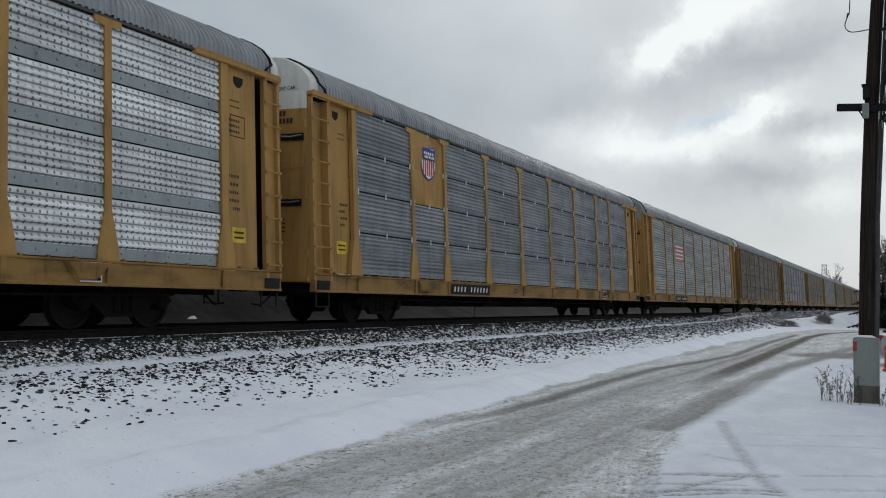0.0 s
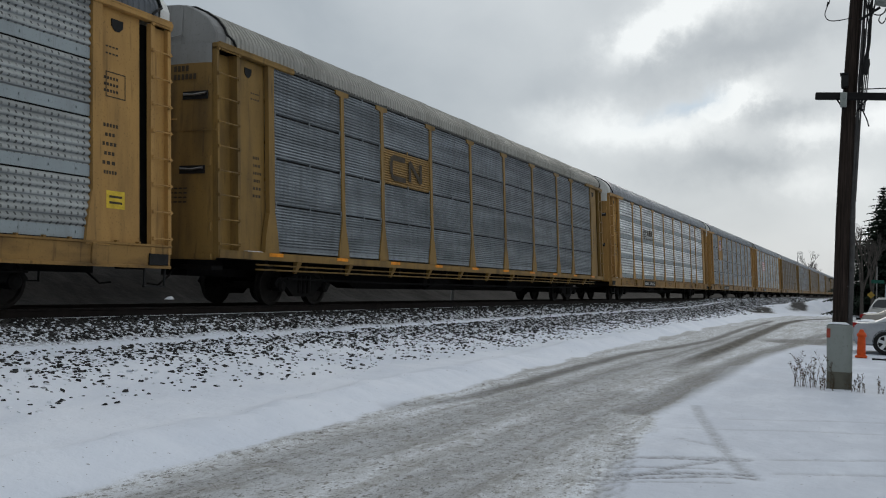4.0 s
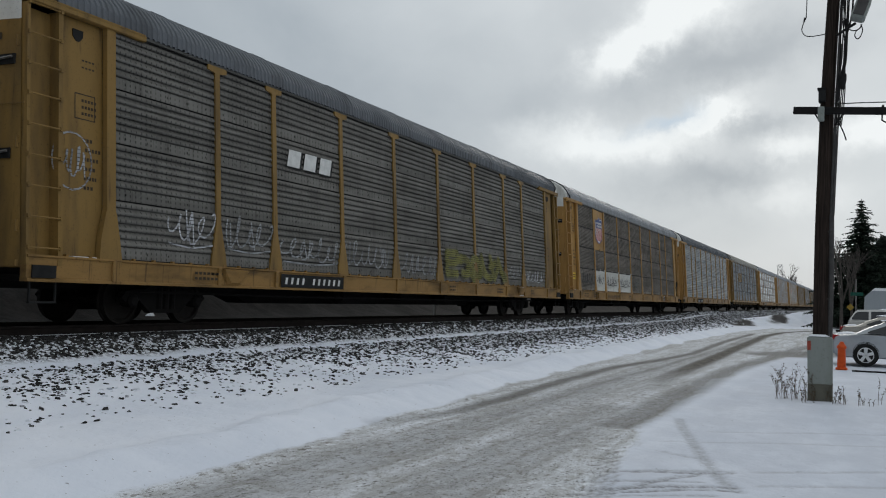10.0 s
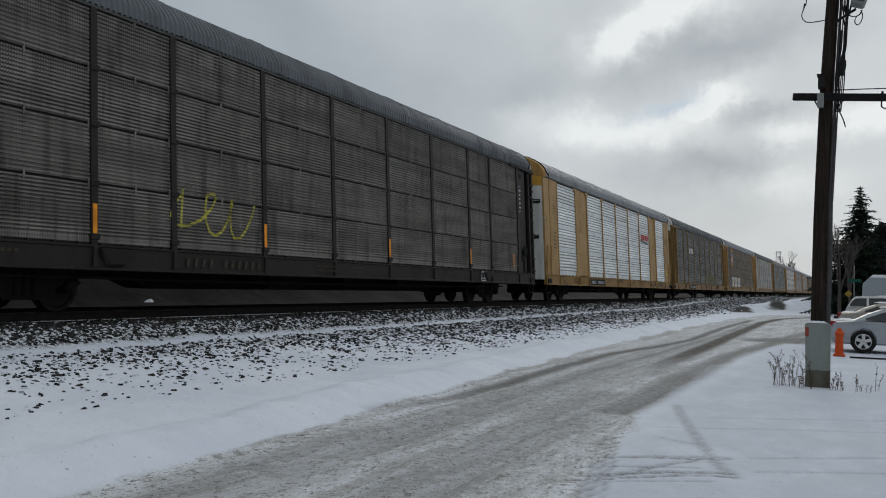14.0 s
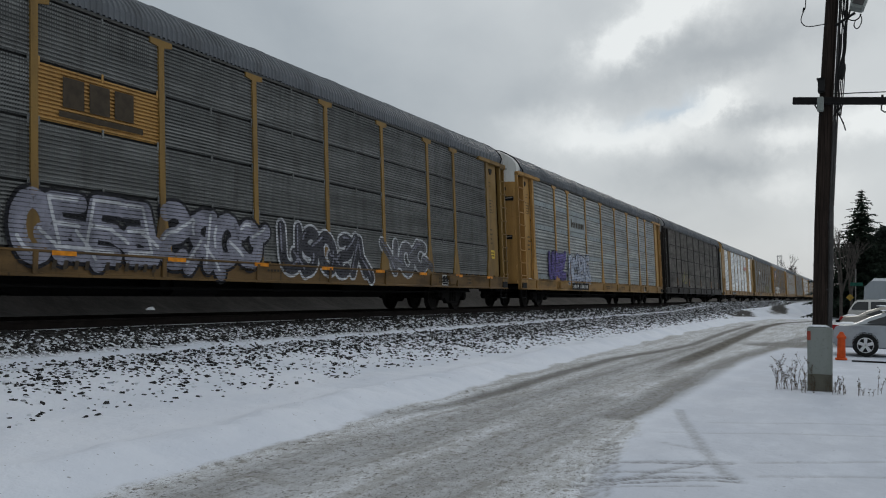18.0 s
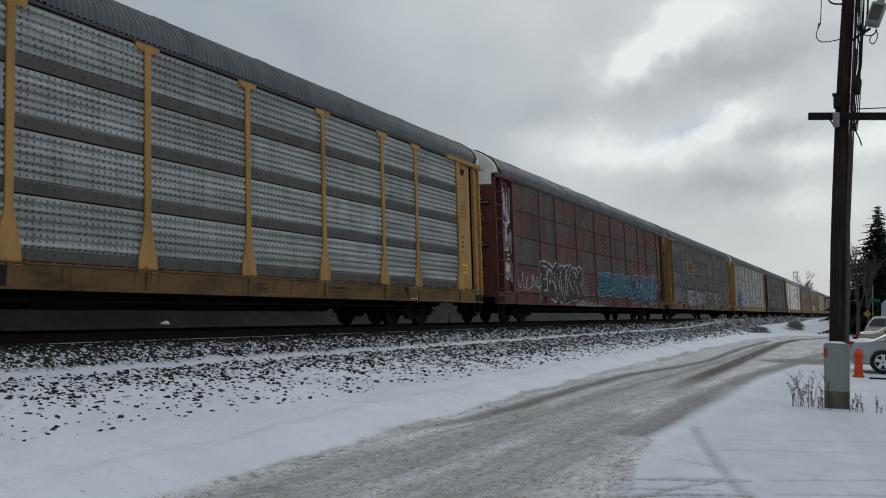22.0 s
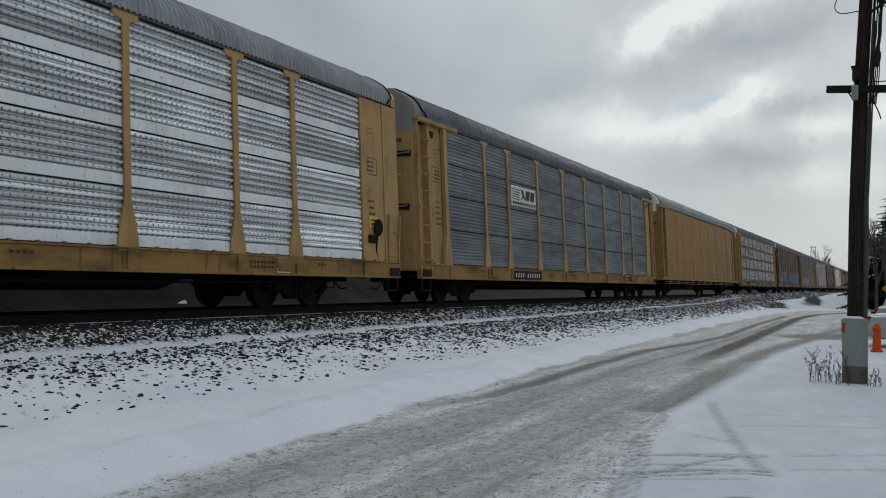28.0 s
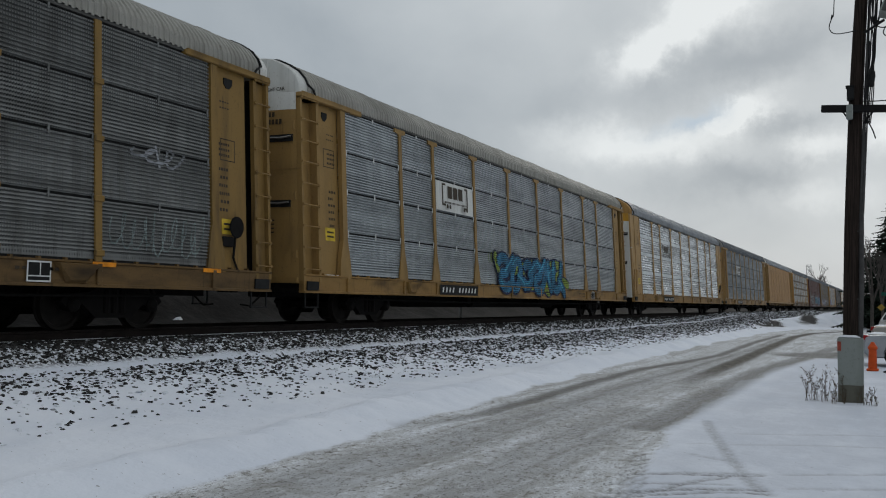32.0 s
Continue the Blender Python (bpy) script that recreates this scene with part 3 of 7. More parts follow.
    ice = k.mix(k.step(grit, 0.50, 0.58, 0, 0.5), ice, (0.375, 0.365, 0.345))
    ice = k.mix(k.step(k.noise(8, (1, 0.5, 1), 5, 0.7, at=p), 0.54, 0.60, 0, 0.75), ice, (0.76, 0.78, 0.81))
    ice = k.mix(k.step(grit2, 0.555, 0.60, 0, 0.75), ice, (0.20, 0.185, 0.155))
    ice = k.mix(k.step(grit3, 0.60, 0.65, 0, 0.85), ice, (0.075, 0.068, 0.055))
    fine = k.noise(75, (1, 0.45, 1), 3, 0.65, at=p)
    ice = k.mix(k.step(fine, 0.54, 0.66, 0, 0.55), ice, (0.16, 0.15, 0.13))
    ice = k.mix(k.step(k.noise(60, (1, 0.4, 1), 2, 0.6, at=p), 0.58, 0.68, 0, 0.5), ice, (0.80, 0.82, 0.85))
    streaks = k.noise(1.6, (3.2, 0.12, 1), 4, 0.6, at=p)
    ice = k.mix(k.step(streaks, 0.52, 0.62, 0, 0.35), ice, (0.30, 0.285, 0.26))
    wet = k.mix(k.step(grit, 0.3, 0.7), (0.055, 0.05, 0.044), (0.15, 0.138, 0.12))
    brk = k.step(k.noise(3.0, (2.2, 0.35, 1), 5, 0.6, at=p), 0.12, 0.40)
    road_m = k.step(k.math("ADD", k.attr("road"), k.math("MULTIPLY_ADD", k.noise(5, (1.5, 0.5, 1), 5, 0.65, at=p), 0.7, -0.35)), 0.32, 0.68)
    col = k.mix(road_m, snow, ice)
    col = k.mix(k.math("MULTIPLY", k.attr("dark"), brk), col, wet)
    tread = k.math("MULTIPLY", k.attr("tyre"), k.math("MULTIPLY", k.step(k.noise(9, (1, 1, 1), 4, 0.7, at=p), 0.3, 0.55, 0.35, 1.0), k.step(k.noise(38, (0.6, 1.6, 1), 2, 0.5, at=p), 0.40, 0.54, 0.4, 1.0)))
    col = k.mix(k.math("MULTIPLY", tread, 0.9), col, (0.17, 0.165, 0.16))
    stones = k.step(k.noise(13, (1, 1, 1), 3, 0.6, at=p), 0.50, 0.56)
    bed = k.mix(stones, (0.06, 0.058, 0.056), (0.68, 0.70, 0.74))
    sx = k.nt.nodes.new("ShaderNodeSeparateXYZ")
    k.nt.links.new(p, sx.inputs[0])
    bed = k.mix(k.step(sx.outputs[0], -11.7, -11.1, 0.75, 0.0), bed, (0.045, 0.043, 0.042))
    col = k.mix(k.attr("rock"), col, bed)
    # bed beneath the train darkened: its shade is put into the colour
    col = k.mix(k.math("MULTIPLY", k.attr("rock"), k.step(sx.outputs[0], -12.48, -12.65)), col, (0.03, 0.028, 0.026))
    # dark scrub, toned down further to deepen the dark gap under the cars
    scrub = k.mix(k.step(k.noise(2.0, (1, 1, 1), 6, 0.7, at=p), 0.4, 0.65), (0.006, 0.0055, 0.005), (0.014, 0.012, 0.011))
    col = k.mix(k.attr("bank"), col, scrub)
    k.color(col)
    lumps = k.noise(3.5, (1, 0.8, 1), 5, 0.6, at=p)
    lumps = k.math("ADD", lumps, k.math("MULTIPLY", k.noise(10, (1, 0.8, 1), 4, 0.6, at=p), 0.35))
    k.bump(k.math("ADD", k.math("ADD", k.math("MULTIPLY", grit2, k.math("MULTIPLY", road_m, 0.5)), k.math("MULTIPLY", snow_f, 0.1)), lumps), 0.45, 0.06)
    me.materials.append(k.m)
    g = new("ground", me)
    return tagged(g, "snow-covered ground with a packed icy road and tyre marks", "ground", kind="structure")


def stones_mesh(name, pts, sizes, mats, seed):
    """Angular stones: squashed and turned boxes with broken corners, half of them capped by snow."""
    r = np.random.RandomState(seed)
    base = np.array([(-1, -1, -1), (1, -1, -1), (1, 1, -1), (-1, 1, -1), (-0.75, -0.7, 0.9), (0.7, -0.8, 0.8), (0.8, 0.7, 0.9), (-0.7, 0.8, 0.7)], float) * 0.5
    faces = [(3, 2, 1, 0), (4, 5, 6, 7), (0, 1, 5, 4), (1, 2, 6, 5), (2, 3, 7, 6), (3, 0, 4, 7)]
    n = len(pts)
    v = base[None] * (1 + r.uniform(-0.35, 0.35, (n, 8, 3)))
    v *= (sizes[:, None] * np.stack([r.uniform(0.7, 1.3, n), r.uniform(0.7, 1.5, n), r.uniform(0.3, 0.7, n)], 1))[:, None]
    a, b = r.uniform(0, 2 * np.pi, n), r.uniform(-0.5, 0.5, n)
    y, z = v[..., 1] * np.cos(b)[:, None] - v[..., 2] * np.sin(b)[:, None], v[..., 1] * np.sin(b)[:, None] + v[..., 2] * np.cos(b)[:, None]
    x2, y2 = v[..., 0] * np.cos(a)[:, None] - y * np.sin(a)[:, None], v[..., 0] * np.sin(a)[:, None] + y * np.cos(a)[:, None]
    v = np.stack([x2, y2, z], -1) + pts[:, None]
    f = (np.array(faces)[None] + 8 * np.arange(n)[:, None, None]).reshape(-1, 4)
    me = bpy.data.meshes.new(name)
    me.from_pydata(v.reshape(-1, 3).tolist(), [], f.tolist())
    for m in mats:
        me.materials.append(m)
    return me


def build_ballast():
    r = np.random.RandomState(4)
    k = Mat("ballast_stone", 0.9, 0.0, 0.08)
    isl = k.geo.outputs["Random Per Island"]
    ramp = k.mix(k.math("PINGPONG", k.math("MULTIPLY", isl, 7.0), 1.0), (0.014, 0.0135, 0.0135), (0.06, 0.058, 0.056))
    sep = k.nt.nodes.new("ShaderNodeSeparateXYZ")
    k.nt.links.new(k.pos, sep.inputs[0])
    swept = k.step(sep.outputs[0], -11.7, -11.2, 0.24, 0.0)
    k.color(k.mix(k.step(k.math("SUBTRACT", isl, swept), 0.68, 0.69), ramp, (0.70, 0.72, 0.77)))
    X, Y = [], []
    # upper shoulder, dense
    n = 40000
    y = 4 + 76 * r.uniform(0, 1, n) ** 1.5
    x = r.uniform(-12.42, -10.62, n)
    keep = (x < -10.88 + 0.07 * wavy(x, y, 4.0, 23)) | (r.uniform(0, 1, n) < 0.05)
    X.append(x[keep]), Y.append(y[keep])
    # lower apron: sparse near, thickening further on
    n = 60000
    y = 4 + 76 * r.uniform(0, 1, n) ** 1.25
    x = -10.60 + np.abs(r.normal(0, 1, n)) * np.interp(y, [4, 14, 30, 80], [1.35, 1.2, 1.0, 0.9])
    clump = 0.5 + 0.5 * wavy(x, y, 3.2, 21)
    keep = r.uniform(0, 1, n) < np.interp(y, [4, 9, 16, 26, 80], [0.36, 0.5, 1.0, 1.6, 1.9]) * (0.15 + 1.3 * clump ** 2)
    keep &= x < -7.6
    X.append(x[keep]), Y.append(y[keep])
    # further along the line, bigger and sparser
    n = 15000
    X.append(r.uniform(-12.35, -8.9, n)), Y.append(r.uniform(80, 170, n))
    X, Y = np.concatenate(X), np.concatenate(Y)
    Z = ground_height(X, Y)
    size = (0.026 + 0.042 * r.uniform(0, 1, len(X)) ** 2.5) * np.interp(Y, [4, 14, 30, 80, 170], [0.92, 1.05, 1.25, 2.0, 3.2])
    ob = new("ballast", stones_mesh("ballast", np.stack([X, Y, Z + size * 0.08], 1), size, [k.m], 5))
    tagged(ob, "dark crushed-stone ballast half covered by snow beside the rails", "gravel", kind="stuff")


def build_track():
    t = thing("railway_track", (0, 0, 0), "steel railway track on wooden sleepers in snowy ballast", "railway track", kind="structure")
    prof = [(-0.075, 0), (0.075, 0), (0.075, 0.012), (0.012, 0.035), (0.012, 0.13), (0.036, 0.14), (0.036, 0.172), (-0.036, 0.172), (-0.036, 0.14), (-0.012, 0.13), (-0.012, 0.035), (-0.075, 0.012)]
    rust = plain("rail_rust", (0.022, 0.017, 0.015), 0.8, 0.1)
    for s in (-1, 1):
        me = shared("rail", [rust, STEEL], lambda g: g.prism(prof, 1, -560, 1500))
        part("rail", me, t, (TRACK_X + s * 0.7535, 0, RAIL_Z - 0.172))
    wood = plain("sleeper_wood", (0.045, 0.036, 0.03), 0.9)
    me = shared("sleeper", [wood], lambda g: g.box((0, 0, 0), (2.6, 0.23, 0.18), 0, 0.012))
    for i in range(150):
        part("sleeper", me, t, (TRACK_X, -6 + i * 0.54, RAIL_Z - 0.172 - 0.09))
    snow = plain("snow_dust", (0.78, 0.8, 0.84), 0.8, 0, 0.1)
    def ledge(g):
        r = random.Random(3)
        y = 4.0
        while y < 75:
            n = r.uniform(0.3, 1.6)
            g.box((0, y + n / 2, 0), (0.035, n, 0.008), 0)
            y += n + r.uniform(-0.05, 0.12)
    part("snow_ledge", shared("snow_ledge", [snow], ledge), t, (TRACK_X + 0.7535 + 0.06, 0, RAIL_Z - 0.15), "thin snow lying on the rail foot")


build_ground()
build_track()
build_ballast()

# ---- the train ----
BAYS = [-11.98, -9.16, -7.20, -4.32, -1.445, 1.445, 4.32, 7.20, 9.16, 11.98]
Z0, ZT, X0, XT = 0.74, 5.20, 1.60, 1.31
LEAN = (XT - X0) / (ZT - Z0)
ROWS_Z = [(1.20, 2.18), (2.225, 3.18), (3.225, 4.14), (4.185, 5.17)]


def side_x(z):
    return X0 + LEAN * (z - Z0)


def lean_sheet(g, pts, y0, y1, thick=0.03, mi=0, dark=None):
    """A sheet on the leaning side from (outward offset, z) points, between two places along the car."""
    def at(o, z, y):
        return (side_x(z) + o, y, z)
    n = len(pts)
    vs = [at(o, z, y0) for o, z in pts] + [at(o, z, y1) for o, z in pts]
    quads = [(i, i + 1, n + i + 1, n + i) for i in range(n - 1)]
    g.add(vs, quads, mi)
    if dark:
        # undersides of the folds, their shade put in as a darker sheet
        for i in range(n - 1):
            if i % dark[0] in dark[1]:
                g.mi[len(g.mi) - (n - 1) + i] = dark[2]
    # closed back
    vs = [at(pts[0][0] - thick, pts[0][1], y0), at(pts[-1][0] - thick, pts[-1][1], y0), at(pts[0][0] - thick, pts[0][1], y1), at(pts[-1][0] - thick, pts[-1][1], y1)]
    g.add(vs, [(0, 2, 3, 1)], mi)


def panel_mesh(style, row, w, mats, clips=False, bay=0):
    """One side screen, centred along the car at 0."""
    zb, zt = ROWS_Z[row]
    mats = list(mats) + [BLACK, LETTER_W, FOLD_SHADE_DARK if mats[0] == PERF_DARK else FOLD_SHADE]
    black, white, fold_mi = len(mats) - 3, len(mats) - 2, len(mats) - 1
    def make(g):
        y0, y1 = -w / 2 + 0.05, w / 2 - 0.05
        # black strip stands in for the dark interior behind the row gap
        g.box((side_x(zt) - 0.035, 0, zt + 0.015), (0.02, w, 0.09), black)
        if clips:
            for y in ([0.0] if row == 3 else [0.0, y0 + 0.05, y1 - 0.05]):
                g.box((side_x(zt) + 0.035, y, zt + 0.01), (0.02, 0.045, 0.15), white if clips == "white" else 0, 0.006)
        if style == "corr":
            n = 9
            lo = zb + (0.14 if row == 0 else 0.0)
            h = (zt - lo) / n
            pts = [(0.028, zb), (0.028, lo - 0.01)] if row == 0 else []
            for i in range(n):
                b = lo + i * h
                pts += [(0.0, b), (0.0, b + 0.38 * h), (0.028, b + 0.5 * h), (0.028, b + 0.88 * h)]
            pts.append((0.0, zt))
            lean_sheet(g, pts, y0, y1, 0.02)
        elif style == "fine":
            n = 14
            lo = zb + (0.12 if row == 0 else 0.0)
            h = (zt - lo) / n
            pts = [(0.016, zb), (0.016, lo - 0.01)] if row == 0 else []
            for i in range(n):
                b = lo + i * h
                pts += [(0.0, b), (0.0, b + 0.22 * h), (0.034, b + 0.42 * h), (0.03, b + 0.85 * h)]
            pts.append((0.0, zt))
            lean_sheet(g, pts, y0, y1, 0.02)
        elif style == "perf":
            lean_sheet(g, [(0.012, zb - 0.02), (0.012, zb + 0.17)], y0, y1, 0.02, 1)
            n = 6
            lo = zb + 0.17
            h = (zt - lo) / n
            pts = []
            for i in range(n):
                b = lo + i * h
                pts += [(-0.008, b), (-0.01, b + 0.12 * h), (0.024, b + 0.28 * h), (0.034, b + 0.44 * h), (0.032, b + 0.62 * h), (0.012, b + 0.86 * h)]
            pts.append((-0.008, zt))
            lean_sheet(g, pts, y0, y1, 0.02, 0, (6, (1,), fold_mi))
            for i in range(5):
                y = y0 + (i + 0.5) * (y1 - y0) / 5
                g.box((side_x(zb + 0.08) + 0.02, y, zb + 0.08), (0.02, 0.035, 0.035), 1)
        else:
            # a solid sheet, buckled between its welds
            nz, ny = 8, 14
            vs, fs = [], []
            for i in range(nz + 1):
                for j in range(ny + 1):
                    z, y = zb - 0.02 + (zt - zb + 0.04) * i / nz, (w - 0.02) * (j / ny - 0.5)
                    edge = math.sin(math.pi * j / ny) ** 0.5
                    o = 0.012 + 0.055 * edge * noise.noise(Vector((y * 1.1 + 7.3 * bay, z * 0.75, 0.7 * bay)))
                    vs.append((side_x(z) + o, y, z))
            for i in range(nz):
                for j in range(ny):
                    a = i * (ny + 1) + j
                    fs.append((a, a + 1, a + ny + 2, a + ny + 1))
            g.add(vs, fs)
    return shared(("side_screen", style, row, round(w, 2), clips, bay), mats, make, style == "plain")


def post_mesh(m, style):
    def make(g):
        w = 0.072 if style != "thin" else 0.055
        out = [(-w, 1.10), (w, 1.10)]
        if style == "flare":
            out = [(-0.24, 1.10), (0.24, 1.10), (0.21, 1.38), (w + 0.03, 1.85), (w, 2.0)]
            out += [(w, 5.06), (0.29, 5.10), (0.29, 5.20), (-0.29, 5.20), (-0.29, 5.10), (-w, 5.06), (-w, 2.0), (-w - 0.03, 1.85), (-0.21, 1.38)]
        elif style == "seam":
            out = [(-0.03, 1.15), (0.03, 1.15), (0.03, 5.2), (-0.03, 5.2)]
        elif style == "foot":
            out = [(-0.19, 1.10), (0.19, 1.10), (0.15, 1.3), (w + 0.01, 1.6), (w, 1.7), (w, 5.2), (-w, 5.2), (-w, 1.7), (-w - 0.01, 1.6), (-0.15, 1.3)]
        elif style == "bolt":
            out = [(-w, 1.10), (w, 1.10), (w, 5.2), (-w, 5.2)]
        else:
            out = [(-0.16, 1.10), (0.16, 1.10), (0.14, 1.35), (w, 1.6), (w, 5.06), (0.25, 5.12), (0.25, 5.20), (-0.25, 5.20), (-0.25, 5.12), (-w, 5.06), (-w, 1.6), (-0.14, 1.35)]
        n = len(out)
        vs = [(side_x(z) + 0.02, y, z) for y, z in out] + [(side_x(z) + (0.062 if style != 'seam' else 0.03), y, z) for y, z in out]
        fs = [tuple(range(n - 1, -1, -1)), tuple(range(n, 2 * n))] + [(i, (i + 1) % n, n + (i + 1) % n, n + i) for i in range(n)]
        g.add(vs, fs)
        if style == "bolt":
            for z in (2.2, 3.2, 4.16, 1.3):
                g.box((side_x(z) + 0.07, 0, z), (0.05, 0.2, 0.10), 0, 0.01)
    return shared(("rack_post", style), [m], make)


ROOF_PROF = [(1.37, 5.24), (1.36, 5.45), (1.29, 5.59), (1.12, 5.78), (0.84, 5.95), (0.55, 6.08), (0.30, 6.115), (0.0, 6.13)]
ROOF_PROF = ROOF_PROF + [(-x, z) for x, z in ROOF_PROF[-2::-1]]
HOOD = 0.26


def roof_mesh(m):
    """Ribbed roof sheets, each ending in a lapped seam."""
    def make(g):
        st = []
        y, half = -CAR_LEN / 2 + HOOD, CAR_LEN / 2 - HOOD
        pitch, n = 0.135, 0
        while y < half - pitch:
            lap = 0.012 if n % 24 == 0 else 0.0
            for dy, o in ((0.0, 0.0), (0.05, 0.0), (0.07, 0.022), (0.115, 0.022)):
                st.append([(x * (1 + (o + lap) * 0.7), y + dy, z + o + lap) for x, z in ROOF_PROF])
            y += pitch
            n += 1
        g.sweep(ROOF_PROF, st)
    return shared("roof", [m], make)


def roof_end_mesh(m):
    """The hood over the end doors: a flat face with a turned-back rim, a grab iron and rivets."""
    def make(g):
        rim = [(x, z) for x, z in ROOF_PROF]
        st = [[(x * s, y, 5.2 + (z - 5.2) * s) for x, z in rim] for y, s in ((0.0, 0.97), (0.03, 0.99), (HOOD + 0.02, 1.0))]
        g.sweep(rim, st)
        g.add([(x * 0.97, 0.0, 5.2 + (z - 5.2) * 0.97) for x, z in rim], [tuple(range(len(rim)))])
        for s in (-1, 1):
            g.box((s * 0.46, -0.012, 5.72), (0.035, 0.02, 0.5), 0)
            g.tube([(s * 0.2, -0.01, 5.42), (s * 0.2, -0.06, 5.42), (s * 0.5, -0.06, 5.44), (s * 0.5, -0.01, 5.44)], 0.012, 5)
            for k in range(6):
                x, z = s * (0.1 + 0.12 * k), 6.05 - 0.008 * k
                g.box((x, -0.006, z), (0.02, 0.012, 0.02))
    return shared("roof_end", [m], make)


def seal_mesh(side):
    """Black rubber strip where the roof meets the hood, its ends torn loose over the eave."""
    def make(g):
        r = random.Random(9)
        pts = [(x * 1.014, z + 0.014) for x, z in ROOF_PROF]
        path = [(pts[0][0] + 0.02, side * 0.26, 5.27), (pts[0][0] + 0.03, side * 0.17, 5.37)]
        path += [(x, r.uniform(-0.012, 0.012), z) for x, z in pts[1:-1]]
        path += [(pts[-1][0] - 0.03, side * 0.17, 5.37), (pts[-1][0] - 0.02, side * 0.26, 5.27)]
        g.tube(path, 0.026, 5)
    return shared(("roof_seal", side), [BLACK], make)


def end_door_mesh(low, high):
    """One leaf of the folding end door: slightly bowed, the upper part in the hood's colour."""
    def make(g):
        for zs, mi in (((0.95, 4.85), 0), ((4.85, 5.25), 1)):
            st = []
            for z in zs:
                w = side_x(z) - 0.05
                st.append([(w * u, -0.02 - 0.07 * (1 - u ** 4), z) for u in (0.0, 0.25, 0.5, 0.75, 0.9, 1.0)])
            g.sweep(range(6), st, mi)
        w = side_x(0.95) - 0.05
        g.add([(0, 0.06, 0.95), (w, 0.06, 0.95), (w - 0.28, 0.06, 5.25), (0, 0.06, 5.25)], [(0, 1, 2, 3)], 0)
        for z in (2.72, 4.20):
            # dark slots, drawn as black boxes, with a worn latch bar across them
            g.box((w * 0.62, -0.082, z), (0.62, 0.03, 0.16), 2)
            g.tube([(w * 0.44, -0.11, z + 0.02), (w * 0.62, -0.13, z), (w * 0.8, -0.11, z + 0.03)], 0.022, 6, 3)
        g.box((w * 0.5, -0.085, 3.5), (w * 0.98, 0.012, 0.02), 0)
        g.box((w * 0.5, -0.06, 1.02), (w * 0.96, 0.06, 0.1), 0)
        for z in (1.6, 2.9, 4.5):
            g.tube([(w * 0.965 - 0.065 * (z - 0.95), -0.035, z - 0.09), (w * 0.965 - 0.065 * (z - 0.95), -0.035, z + 0.09)], 0.025, 6, 0)
    return shared("end_door", [low, high, BLACK, STEEL], make)


def ladder_mesh(m):
    """End ladder: a recessed plate between two channel stiles, nine rungs standing off it."""
    def make(g):
        for y, w in ((0.03, 0.03), (0.66, 0.045)):
            vs = []
            for z in (1.0, 5.12):
                vs += [(side_x(z) - 0.16, y - w, z), (side_x(z) + 0.06, y - w, z), (side_x(z) + 0.06, y + w, z), (side_x(z) - 0.16, y + w, z)]
            g.add(vs, [(0, 1, 2, 3), (7, 6, 5, 4), (0, 4, 5, 1), (1, 5, 6, 2), (2, 6, 7, 3), (3, 7, 4, 0)])
        g.add([(side_x(1.1) - 0.14, 0.0, 1.1), (side_x(1.1) - 0.14, 0.66, 1.1), (side_x(5.1) - 0.14, 0.66, 5.1), (side_x(5.1) - 0.14, 0.0, 5.1)], [(0, 1, 2, 3)])
        for i in range(9):
            z = 1.27 + i * 0.4825
            g.tube([(side_x(z) + 0.075, 0.0, z), (side_x(z) + 0.075, 0.70, z)], 0.014, 6)
            for y in (0.03, 0.66):
                g.box((side_x(z) + 0.07, y, z), (0.05, 0.05, 0.06))
    return shared("ladder", [m], make)


def end_panel_mesh(m):
    """Solid corner panel between ladder and first screen, with a folded rib."""
    def make(g):
        for y0, y1, o in ((0.78, 1.66, -0.06),):
            vs = [(side_x(z) + o + d, y, z) for z in (1.13, 5.15) for d in (-0.03, 0.0) for y in (y0, y1)]
            g.add(vs, [(0, 1, 5, 4), (2, 6, 7, 3), (0, 4, 6, 2), (1, 3, 7, 5), (4, 5, 7, 6), (0, 2, 3, 1)])
        g.hull([(side_x(4.88) + d, y, z) for d in (-0.07, -0.045) for y, z in ((1.0, 4.98), (1.22, 4.98), (1.22, 4.86), (1.14, 4.78), (1.08, 4.78), (1.0, 4.86))], 1)
        g.box((side_x(1.2) - 0.02, 1.2, 1.165), (0.12, 0.5, 0.02), 2)
    return shared("end_panel", [m, BLACK, plain("snow_dust", (0.78, 0.8, 0.84), 0.8, 0, 0.1)], make)


